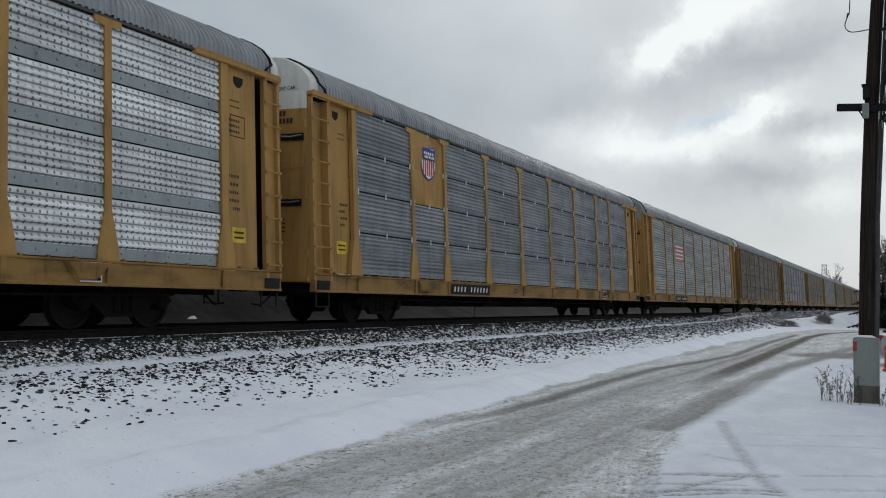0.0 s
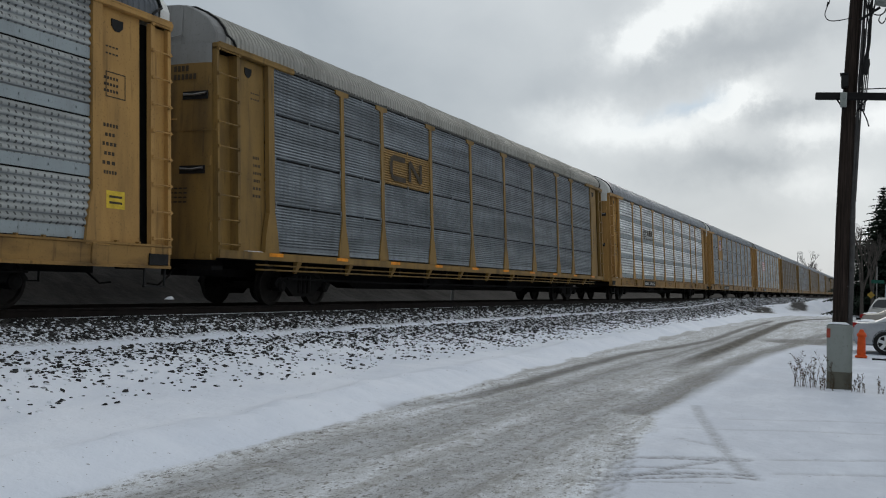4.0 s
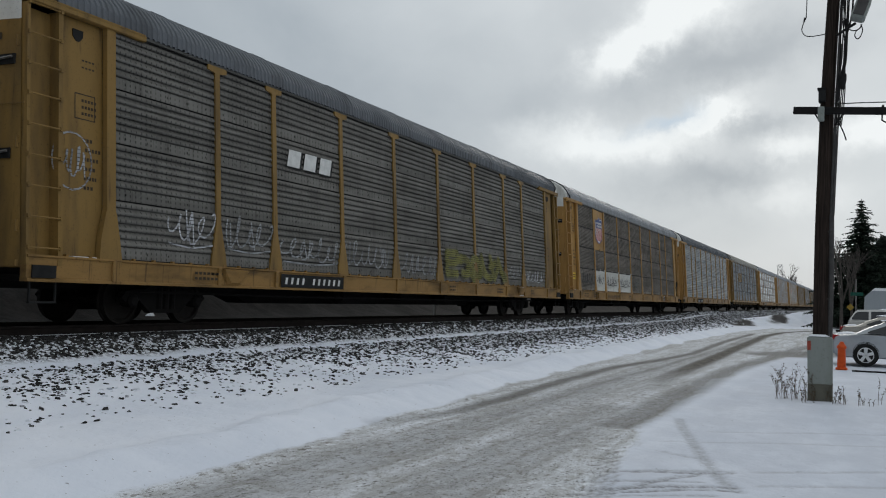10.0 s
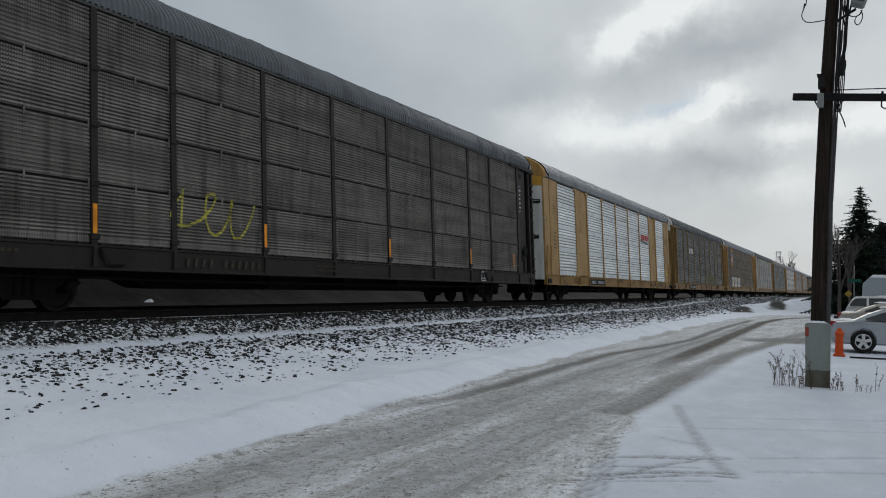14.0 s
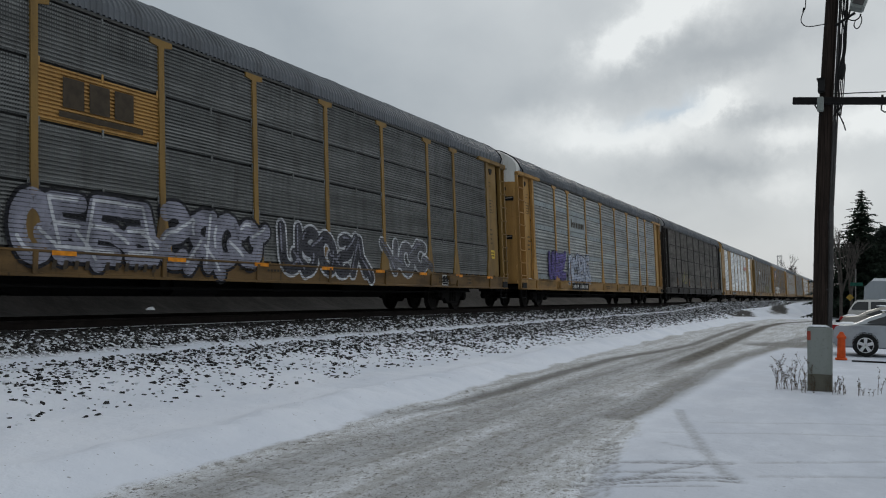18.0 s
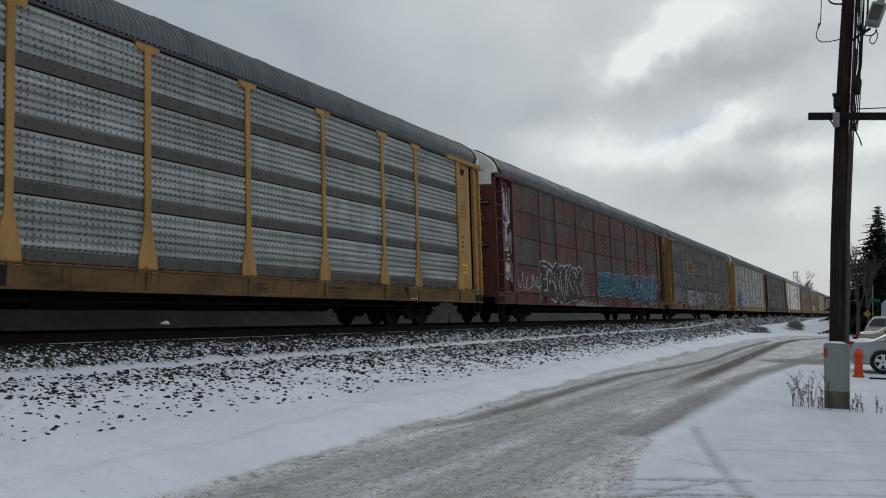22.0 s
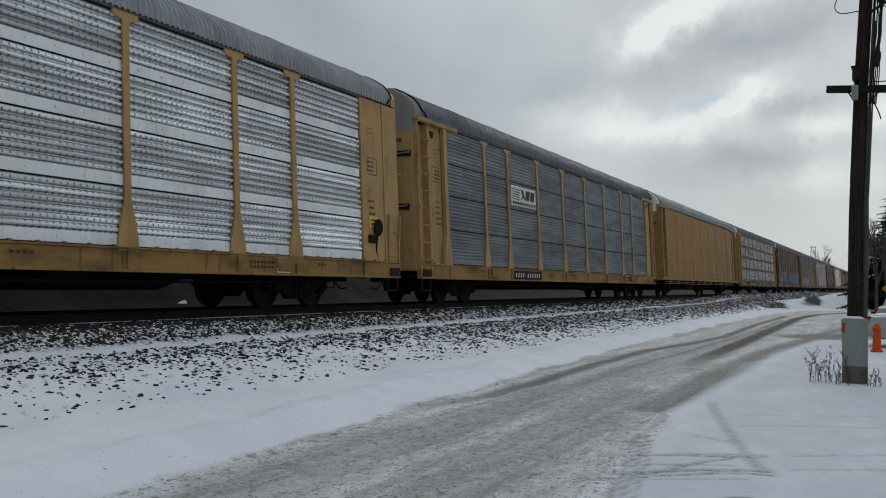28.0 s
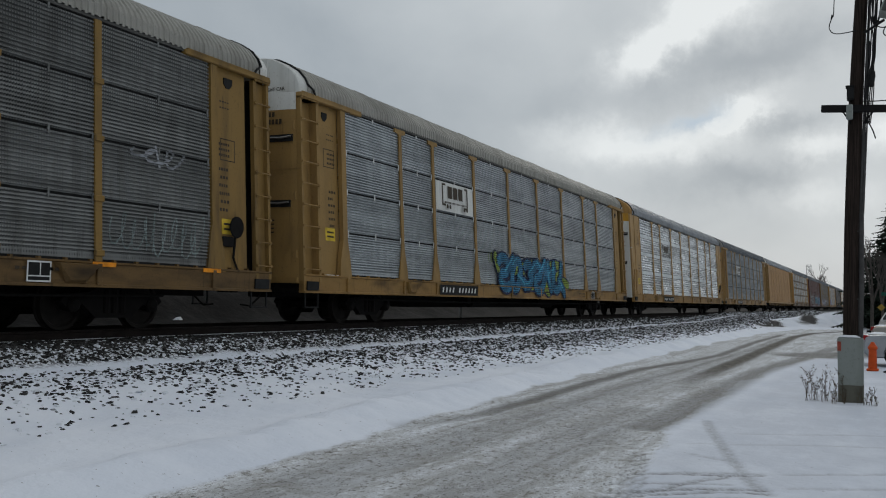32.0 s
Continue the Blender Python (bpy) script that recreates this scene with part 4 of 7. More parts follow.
def front_ladder_mesh(m):
    """Ladder of the leading end: a narrow plate standing clear of the side, open behind."""
    def make(g):
        for y, w, o in ((0.05, 0.04, 0.06), (0.47, 0.05, 0.06)):
            vs = []
            for z in (1.0, 5.12):
                vs += [(side_x(z) - 0.04, y - w, z), (side_x(z) + o, y - w, z), (side_x(z) + o, y + w, z), (side_x(z) - 0.04, y + w, z)]
            g.add(vs, [(0, 1, 2, 3), (7, 6, 5, 4), (0, 4, 5, 1), (1, 5, 6, 2), (2, 6, 7, 3), (3, 7, 4, 0)])
        g.add([(side_x(1.05) - 0.03, 0.05, 1.05), (side_x(1.05) - 0.03, 0.47, 1.05), (side_x(5.1) - 0.03, 0.47, 5.1), (side_x(5.1) - 0.03, 0.05, 5.1)], [(0, 1, 2, 3)])
        for i in range(9):
            z = 1.27 + i * 0.4825
            g.tube([(side_x(z) + 0.085, 0.0, z), (side_x(z) + 0.085, 0.52, z)], 0.014, 6)
            for y in (0.05, 0.47):
                g.box((side_x(z) + 0.07, y, z), (0.05, 0.05, 0.06))
    return shared("front_ladder", [m], make)


def front_panel_mesh(m):
    """Solid corner of the leading end: a wide sheet and a folded edge; the dark opening behind the ladder is a black
    plate.
    """
    def make(g):
        for y0, y1, o, mi in ((0.72, 1.86, -0.02, 0),):
            vs = [(side_x(z) + o + d, y, z) for z in (1.13, 5.15) for d in (-0.03, 0.0) for y in (y0, y1)]
            g.add(vs, [(0, 1, 5, 4), (2, 6, 7, 3), (0, 4, 6, 2), (1, 3, 7, 5), (4, 5, 7, 6), (0, 2, 3, 1)], mi)
        g.hull([(side_x(4.88) + d, y, z) for d in (-0.03, 0.0) for y, z in ((1.12, 4.98), (1.38, 4.98), (1.38, 4.86), (1.3, 4.78), (1.2, 4.78), (1.12, 4.86))], 1)
    return shared("front_panel", [m, BLACK], make)


def recess_mesh(depth, y0, y1, m):
    """Plate set back behind the ladder; in black it stands in for the dark opening there."""
    def make(g):
        vs = [(side_x(z) + depth + d, y, z) for z in (1.13, 5.15) for d in (-0.03, 0.0) for y in (y0, y1)]
        g.add(vs, [(0, 1, 5, 4), (2, 6, 7, 3), (0, 4, 6, 2), (1, 3, 7, 5), (4, 5, 7, 6), (0, 2, 3, 1)])
    return shared(("recess", y0), [m], make)


def corner_post_mesh(m):
    def make(g):
        out = [(1.48, 1.10), (2.0, 1.10), (1.95, 1.5), (1.87, 1.95), (1.85, 2.0), (1.85, 5.2), (1.65, 5.2), (1.65, 2.0), (1.63, 1.95), (1.52, 1.5)]
        n = len(out)
        vs = [(side_x(z) - 0.04, y, z) for y, z in out] + [(side_x(z) + 0.07, y, z) for y, z in out]
        g.add(vs, [tuple(range(n - 1, -1, -1)), tuple(range(n, 2 * n))] + [(i, (i + 1) % n, n + (i + 1) % n, n + i) for i in range(n)])
    return shared("corner_post", [m], make)


def solid_corner_mesh(m):
    """Smooth closed corner of a newer car: sheet to the very end, a short ladder low down."""
    def make(g):
        vs = [(side_x(z) + d, y, z) for z in (1.1, 5.22) for d in (-0.06, 0.03) for y in (-0.02, 1.84)]
        g.add(vs, [(0, 1, 5, 4), (2, 6, 7, 3), (0, 4, 6, 2), (1, 3, 7, 5), (4, 5, 7, 6), (0, 2, 3, 1)])
        for y in (0.72, 1.80):
            vs = [(side_x(z) + d, y + w, z) for z in (1.1, 5.2) for d in (0.02, 0.055) for w in (-0.03, 0.03)]
            g.add(vs, [(0, 1, 5, 4), (2, 6, 7, 3), (0, 4, 6, 2), (1, 3, 7, 5), (4, 5, 7, 6), (0, 2, 3, 1)])
        for z in (1.3, 1.62, 1.94, 2.26):
            g.tube([(side_x(z) + 0.09, 0.10, z), (side_x(z) + 0.09, 0.58, z)], 0.013, 6)
        for y in (0.08, 0.60):
            g.box((side_x(1.8) + 0.07, y, 1.78), (0.06, 0.04, 1.2))
    return shared("solid_corner", [m], make)


def sill_mesh(m, slim=False):
    def make(g):
        h = CAR_LEN / 2
        if slim:
            g.prism([(1.50, 1.16), (1.66, 1.16), (1.66, 1.0), (1.50, 1.0)], 1, -h + 0.02, h - 0.02)
            for i in range(11):
                y = -11 + i * 2.2
                g.hull([(1.5, y - 0.09, 1.0), (1.62, y - 0.09, 1.0), (1.5, y + 0.09, 1.0), (1.62, y + 0.09, 1.0), (1.45, y - 0.03, 0.74), (1.5, y - 0.03, 0.74), (1.45, y + 0.05, 0.74), (1.5, y + 0.05, 0.74)])
            for z in (0.80, 0.90):
                g.tube([(1.55, -12.5, z), (1.55, -4, z - 0.02), (1.55, 4, z + 0.01), (1.55, 12.5, z)], 0.018, 5)
            return
        g.prism([(1.50, 1.16), (1.66, 1.16), (1.66, 1.13), (1.63, 1.11), (1.63, 0.80), (1.66, 0.78), (1.66, 0.74), (1.50, 0.74)], 1, -h + 0.02, h - 0.02)
        for y in (-8.7, 8.7):
            g.hull([(1.64, y - 0.45, 1.12), (1.64, y + 0.45, 1.12), (1.64, y - 0.2, 0.8), (1.64, y + 0.2, 0.8), (1.74, y - 0.4, 1.1), (1.74, y + 0.4, 1.1), (1.70, y - 0.15, 0.85), (1.70, y + 0.15, 0.85)])
        for b in BAYS:
            g.box((1.65, b, 0.95), (0.05, 0.10, 0.36), 0, 0.01)
        # black strip painting the dark gap between sill and screens
        g.box((1.565, 0, 1.18), (0.02, 23.8, 0.06), 1)
        for b in range(-26, 27):
            g.box((1.6, b * 0.5, 1.175), (0.08, 0.05, 0.04))
        for e in (-1, 1):
            # jacking pocket, its dark hollow a black box, and a step iron under the ladder
            g.box((1.652, e * (h - 0.34), 0.90), (0.03, 0.46, 0.2), 1)
            for d in (0.12, 0.62):
                g.box((1.6, e * (h - d), 0.58), (0.03, 0.03, 0.34), 1)
            g.box((1.6, e * (h - 0.37), 0.42), (0.06, 0.52, 0.03), 1)
    return shared(("side_sill", slim), [m, BLACK], make)


def deck_mesh():
    def make(g):
        h = CAR_LEN / 2 - 0.1
        g.box((0, 0, 1.05), (3.02, 2 * h, 0.12))
        g.box((0, 0, 0.82), (0.7, 2 * h - 1.0, 0.4))
        g.hull([(-0.35, -7.6, 0.8), (0.35, -7.6, 0.8), (-0.35, 7.6, 0.8), (0.35, 7.6, 0.8), (-0.3, -6.4, 0.40), (0.3, -6.4, 0.40), (-0.3, 6.4, 0.40), (0.3, 6.4, 0.40)])
        for y in np.arange(-12, 12.1, 1.5):
            g.box((0, y, 0.9), (2.9, 0.12, 0.22))
        for y in (-3.2, 0.5, 3.6):
            g.box((0.75, y, 0.66), (0.5, 0.9, 0.26), 0, 0.03)
        g.tube([(0.9, -2.0, 0.62), (0.9, -3.4, 0.62)], 0.2, 12)
        g.tube([(1.3, -11, 0.62), (1.3, -6, 0.58), (1.3, 6, 0.58), (1.3, 11, 0.62)], 0.025, 5)
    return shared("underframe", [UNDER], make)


def coupler_mesh():
    def make(g):
        g.box((0, 0.0, 0.86), (0.16, 0.9, 0.2), 0, 0.03)
        g.box((0.02, -0.5, 0.86), (0.28, 0.28, 0.3), 0, 0.05)
        g.tube([(0.35, 0.2, 0.8), (0.45, -0.05, 0.62), (0.4, -0.3, 0.42), (0.3, -0.5, 0.45)], 0.022, 6)
        g.box((1.0, 0.25, 0.80), (0.8, 0.35, 0.10), 0, 0.02)
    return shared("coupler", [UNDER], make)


def side_frame_mesh():
    def make(g):
        pts = [(-1.15, 0.50), (-1.05, 0.62), (-0.55, 0.66), (-0.35, 0.76), (0.35, 0.76), (0.55, 0.66), (1.05, 0.62), (1.15, 0.50), (0.95, 0.36), (0.7, 0.46), (0.4, 0.22), (-0.4, 0.22), (-0.7, 0.46), (-0.95, 0.36)]
        g.prism(pts, 0, -0.07, 0.07)
        for y in (-0.89, 0.89):
            g.lathe([(0.0, -0.12), (0.12, -0.12), (0.13, 0.0), (0.13, 0.1), (0.08, 0.14), (0.0, 0.14)], 0, (0, y, 0.45), 12)
        for y in (-0.18, 0.0, 0.18):
            g.lathe([(0.07, -0.22), (0.07, 0.18)], 2, (0.06, y, 0.52), 8)
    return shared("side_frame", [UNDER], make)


def wheelset_mesh():
    def make(g):
        r = 0.45
        for s in (-1, 1):
            p = [(0.06, -0.09), (0.1, -0.08), (0.12, -0.03), (0.36, -0.02), (0.385, -0.06), (r + 0.025, -0.065), (r + 0.02, -0.035), (r, -0.025), (r - 0.01, 0.065), (0.385, 0.065), (0.36, 0.02), (0.12, 0.04), (0.1, 0.09), (0.06, 0.1)]
            g.lathe([(a, s * b) for a, b in p], 0, (s * 0.76, 0, 0), 24, 0)
        g.lathe([(0.075, -1.0), (0.075, 1.0)], 0, (0, 0, 0), 12, 0)
    wheel = plain("wheel_steel", (0.022, 0.019, 0.017), 0.7, 0.3)
    return shared("wheelset", [wheel], make)


CAR_ORDER = []
WHEELS = []


def build_wheels(car):
    for y in (-10.05, 10.05):
        b = new("bogie")
        b.parent, b.location = car, (0, y, 0)
        b["label"] = "grimy cast-steel railway bogie"
        for s in (-1, 1):
            part("side_frame", side_frame_mesh(), b, (s * 1.02, 0, 0), turn=0 if s > 0 else math.pi)
        part("bolster", shared("bolster", [UNDER], lambda g: g.box((0, 0, 0.58), (2.1, 0.36, 0.3), 0, 0.04)), b)
        for a in (-0.89, 0.89):
            w = new("wheelset", wheelset_mesh())
            w.parent = b
            w.matrix_parent_inverse = Matrix.Translation((0, a, 0.45))
            WHEELS.append(w)


def build_car(c, look_):
    name = "autorack_car"
    L = look_
    tan, end, roof = L["frame"], L.get("end", WHITE_END), L.get("roof", ROOF)
    car = thing(name, (TRACK_X, c * -PITCH, RAIL_Z), L["label"], "train car", "cars of the freight train")
    CAR_ORDER.append((c, car))
    part("underframe", deck_mesh(), car)
    h = CAR_LEN / 2
    for s in (1, -1):
        turn = 0 if s > 0 else math.pi
        part("side_sill", sill_mesh(L.get("sill", tan if tan in (BROWN, BLACK_RACK) else SILL), L.get("slim", False)), car, turn=turn)
        # lengthwise top rail, dark, with a black strip for the shade under the roof
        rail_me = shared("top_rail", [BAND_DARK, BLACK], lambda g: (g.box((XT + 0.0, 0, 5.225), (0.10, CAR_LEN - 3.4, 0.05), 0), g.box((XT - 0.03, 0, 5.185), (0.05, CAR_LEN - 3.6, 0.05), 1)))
        part("top_rail", rail_me, car, turn=turn)
        for e in (-1, 1):
            # end pieces are drawn for the rear end and turned or mirrored for the front
            # front recess: a black plate paints the dark behind the ladder
            kit = ((("corner_sheet", solid_corner_mesh(L.get("corner", tan))),) if L.get("closed") else (("ladder", ladder_mesh(L.get("corner", tan))), ("end_panel", end_panel_mesh(L.get("corner", tan))), ("edge_strip", recess_mesh(-0.2, 0.68, 0.80, L.get("corner", tan))), ("corner_post", corner_post_mesh(tan))) if e * s < 0 or s < 0 else
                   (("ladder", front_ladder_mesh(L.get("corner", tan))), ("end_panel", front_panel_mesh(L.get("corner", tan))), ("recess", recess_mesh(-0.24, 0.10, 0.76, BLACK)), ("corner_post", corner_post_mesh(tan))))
            for nm, me in kit:
                key = ("mirrored", me.name)
                if e * s > 0:
                    if key not in SHAPES:
                        m2 = me.copy()
                        m2.transform(Matrix.Diagonal((1, -1, 1, 1)))
                        m2.flip_normals()
                        SHAPES[key] = m2
                    me = SHAPES[key]
                part(nm, me, car, (0, e * h, 0), turn=turn)
            if L.get("closed"):
                continue
            cap = shared("eave_beam", [tan], lambda g: (g.box((1.34, 0, 5.20), (0.16, 2.6, 0.10), 0, 0.015), g.box((1.40, 0, 5.255), (0.05, 2.5, 0.03), 0)))
            part("eave_beam", cap, car, (0, e * (h - 1.28), 0), turn=turn)
    for e in (-1, 1):
        t = 0 if e < 0 else math.pi
        part("roof_end", roof_end_mesh(L.get("cap", end)), car, (0, e * h, 0), turn=t)
        part("roof_seal", seal_mesh(-e), car, (0, e * (h - HOOD - 0.01), 0))
        part("coupler", coupler_mesh(), car, (0, e * (h - 0.02), 0), turn=t)
        me = end_door_mesh(L.get("door", tan), end)
        part("end_door", me, car, (0, e * h, 0), turn=t)
        key = ("mirror_door", me.name)
        if key not in SHAPES:
            m2 = me.copy()
            m2.transform(Matrix.Diagonal((-1, 1, 1, 1)))
            m2.flip_normals()
            SHAPES[key] = m2
        part("end_door", SHAPES[key], car, (0, e * h, 0), turn=t)
    part("roof", roof_mesh(roof), car)
    pst = L.get("post", "flare")
    for s in (1, -1):
        turn = 0 if s > 0 else math.pi
        for b in BAYS[1:-1]:
            part("rack_post", post_mesh(L.get("post_mat", tan), pst), car, (0, b, 0), turn=turn)
    style, mats = L["style"], L["mats"]
    for i, (a, b) in enumerate(zip(BAYS, BAYS[1:])):
        w, mid = b - a, (a + b) / 2
        for s in (1, -1):
            turn = 0 if s > 0 else math.pi
            st, mm = style, mats
            solid = L.get("solid", {}).get(i)
            if solid == "all":
                st, mm = "plain", [tan]
            for row in range(4):
                st2, mm2 = st, mm
                if solid == "top" and row >= 2 and s > 0:
                    st2, mm2 = "plain", [tan]
                if row == 0 and s > 0 and i in L.get("patch", ()):
                    mm2 = [WHITE_END]
                if row == 2 and s > 0 and i == L.get("board_bay", -1):
                    mm2 = [L["board"]] + list(mm2[1:])
                part("side_screen", panel_mesh(st2, row, w, mm2, L.get("clips", "plain" if st2 in ("corr", "fine") else False), i if st2 == "plain" else 0), car, (0, mid, 0), turn=turn)
    build_wheels(car)
    decorate(car, c, L)
    return car


def on_side(g, outline, out, mi):
    """A flat shape of (along, height) points laid on the leaning side."""
    g.add([(side_x(z) + out, y, z) for y, z in outline], [tuple(range(len(outline)))], mi)


def ribbon(g, pts, w, out, mi):
    """A sprayed or painted stroke along (along, height) points."""
    for (y0, z0), (y1, z1) in zip(pts, pts[1:]):
        d = math.hypot(y1 - y0, z1 - z0) or 1e-6
        ny, nz = -(z1 - z0) / d * w / 2, (y1 - y0) / d * w / 2
        ey, ez = (y1 - y0) / d * w * 0.3, (z1 - z0) / d * w * 0.3
        on_side(g, [(y0 + ny - ey, z0 + nz - ez), (y1 + ny + ey, z1 + nz + ez), (y1 - ny + ey, z1 - nz + ez), (y0 - ny - ey, z0 - nz - ez)], out, mi)


def rect(y0, z0, y1, z1, slant=0.0):
    return [(y0, z0), (y1, z0), (y1 + slant, z1), (y0 + slant, z1)]


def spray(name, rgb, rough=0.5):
    """Spray paint worn thin in places; see-through stripes stand in for the shaded folds between ribs."""
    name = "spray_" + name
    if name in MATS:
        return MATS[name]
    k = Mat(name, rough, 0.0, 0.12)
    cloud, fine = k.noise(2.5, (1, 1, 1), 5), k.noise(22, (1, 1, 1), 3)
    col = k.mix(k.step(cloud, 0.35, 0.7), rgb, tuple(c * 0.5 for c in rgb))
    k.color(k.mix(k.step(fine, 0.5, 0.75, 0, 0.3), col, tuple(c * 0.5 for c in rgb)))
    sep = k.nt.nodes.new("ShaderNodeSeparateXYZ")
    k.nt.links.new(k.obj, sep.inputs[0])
    # stripes cut at rib spacing imitate the shade lines of the ribs
    rib_shade = k.step(k.math("PINGPONG", sep.outputs[2], 0.034), 0.022, 0.030)
    bare = k.math("MULTIPLY", rib_shade, k.step(k.noise(3.0, (1, 0.6, 1), 4), 0.3, 0.6, 0.35, 0.9))
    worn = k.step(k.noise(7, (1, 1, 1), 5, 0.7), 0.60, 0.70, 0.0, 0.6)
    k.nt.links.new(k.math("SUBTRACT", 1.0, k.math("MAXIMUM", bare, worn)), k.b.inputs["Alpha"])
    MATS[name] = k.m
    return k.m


def graffiti(car, y0, y1, z0, z1, letters, fill, edge, seed, high=None, tag="", halo=None, out=0.076, sharp=0.12):
    """A row of bubble letters: halo, dark outline, filled shapes, strokes and highlights."""
    r = random.Random(seed)
    g = Geo()
    mats = [edge, fill, high or fill, halo or edge]
    w, h = (y1 - y0) / letters, z1 - z0
    fat = min(0.46 * w, 0.26 * h)
    lift = [0.0]

    def stroke(pts, wide, base, mi):
        """A fat sprayed line with round ends and joints."""
        for (a, b), (c, d) in zip(pts, pts[1:]):
            n = math.hypot(c - a, d - b) or 1.0
            ny, nz = -(d - b) / n * wide / 2, (c - a) / n * wide / 2
            lift[0] += 0.00005
            on_side(g, [(a + ny, b + nz), (a - ny, b - nz), (c - ny, d - nz), (c + ny, d + nz)], base + lift[0], mi)
        for a, b in pts:
            lift[0] += 0.00005
            on_side(g, [(a + wide / 2 * math.cos(t), b + wide / 2 * math.sin(t)) for t in np.linspace(0, 2 * math.pi, 13)[:-1]], base + lift[0], mi)

    def arc(cy, cz, ry, rz, a0, a1, n=9):
        return [(cy + ry * math.cos(t), cz + rz * math.sin(t)) for t in np.linspace(a0, a1, n)]
    kinds = [
        [arc(0, 0.05, 0.34, 0.4, 0.9, 5.6)],
        [[(-0.3, -0.5), (-0.3, 0.35)], arc(-0.02, 0.12, 0.3, 0.34, 2.9, 0.0), [(0.28, 0.12), (0.32, -0.5)]],
        [arc(0, 0.24, 0.28, 0.24, 0.6, 4.6), arc(0, -0.24, 0.3, 0.24, 1.6, -2.4)],
        [[(-0.3, -0.45), (-0.28, 0.48)], arc(-0.05, 0.22, 0.32, 0.26, 2.4, -1.6), [(-0.05, -0.04), (0.34, -0.5)]],
        [arc(0, 0, 0.32, 0.44, 0, 6.28, 13)],
        [[(-0.32, 0.45), (-0.3, -0.42), (0.3, -0.42)], [(-0.3, 0.02), (0.2, 0.05)], [(-0.3, 0.44), (0.3, 0.46)]],
        [[(-0.34, 0.5), (-0.05, -0.45), (0.1, 0.1), (0.34, 0.48)]],
    ]
    forms = []
    for i in range(letters):
        cy, cz = y0 + (i + 0.5) * w, (z0 + z1) / 2 + r.uniform(-0.04, 0.04) * h
        lean, sy, sz = r.uniform(-0.3, 0.3), w * r.uniform(1.15, 1.4) * r.choice((-1, 1)), h * r.uniform(0.72, 0.84) * r.choice((-1, 1))
        forms.append([[(cy + (p + lean * q) * sy, cz + q * sz) for p, q in line] for line in r.choice(kinds)])
        # a wild spike or hook that runs into the next shape
        a = r.uniform(0.4, 1.1) * r.choice((-1, 1))
        forms[-1].append([(cy + 0.2 * w, cz + 0.1 * h * a), (cy + 0.6 * w, cz + 0.32 * h * a), (cy + 0.75 * w, cz + 0.45 * h * a)])
    layers = [(fat * 1.75, 3), (fat * 1.42, 0), (fat, 1)] if halo else [(fat * 1.42, 0), (fat, 1)]
    for n, (wide, mi) in enumerate(layers):
        lift[0] = 0.0
        for form in forms:
            for line in form:
                stroke(line, wide, out + 0.009 * n - 0.018, mi)
    # lighter strokes within the fill, drips below
    lift[0] = 0.0
    for form in forms:
        for line in form:
            k = r.randint(0, max(0, len(line) - 3))
            stroke([(a - 0.18 * fat, b + 0.2 * fat) for a, b in line[k:k + 3]], fat * 0.2, out + 0.009 * len(layers) - 0.018, 2)
    part("graffiti", g.mesh("graffiti", mats), car, label=tag)["kind"] = "stuff"


def scrawl(car, y0, y1, z0, z1, m, seed, width=0.035, loops=6, tag="", out=0.045):
    """A quick tag: looping strokes of one can or marker."""
    r = random.Random(seed)
    g = Geo()
    h = z1 - z0
    pts, n = [], loops * 9
    tall = [r.uniform(0.2, 0.5) * h for _ in range(loops + 2)]
    back = [r.uniform(0.15, 0.6) for _ in range(loops + 2)]
    w = (y1 - y0) / loops
    for i in range(n + 1):
        u = i / 9
        k, a = int(u), 2 * math.pi * u
        lift = tall[k] * (u - k) + tall[max(k - 1, 0)] * (1 - u + k)
        pts.append((y0 + u * w - back[k] * w * math.sin(a), (z0 + z1) / 2 + lift * math.cos(a + 0.6) + 0.08 * h * math.sin(2.3 * u)))
    ribbon(g, pts, width, out, 0)
    # crossing strokes and an underline
    for i in range(max(1, loops // 2)):
        a = r.uniform(y0, y1)
        ribbon(g, [(a, z1 - r.uniform(0, 0.2) * h), (a + r.uniform(-0.3, 0.3) * w, z0 + r.uniform(0, 0.3) * h)], width, out + 0.0015 + 0.0004 * i, 0)
    if r.random() < 0.5:
        ribbon(g, [(y0, z0 + 0.05 * h), ((y0 + y1) / 2, z0 - 0.04 * h), (y1, z0 + 0.08 * h)], width * 0.8, out + 0.004, 0)
    part("graffiti", g.mesh("graffiti", [m]), car, label=tag)["kind"] = "stuff"


def decal(car, name, shapes, mats, out=0.045, label=""):
    """shapes: list of (outline, material index), each laid a little over the one before; the larger ones are pieces of their own."""
    root, small = None, Geo()
    for i, (o, mi) in enumerate(shapes):
        ys, zs = [a for a, _ in o], [b for _, b in o]
        if root and (max(ys) - min(ys)) * (max(zs) - min(zs)) < 0.02:
            on_side(small, o, out + 0.0025 * i, mi)
            continue
        g = Geo()
        on_side(g, o, out + 0.0025 * i, mi)
        ob = part(name if root is None else "mark", g.mesh(name, mats), root or car, label=label if root is None else "")
        root = root or ob
    if small.f:
        part("fine_print", small.mesh("fine_print", mats), root)["kind"] = "stuff"
    return root


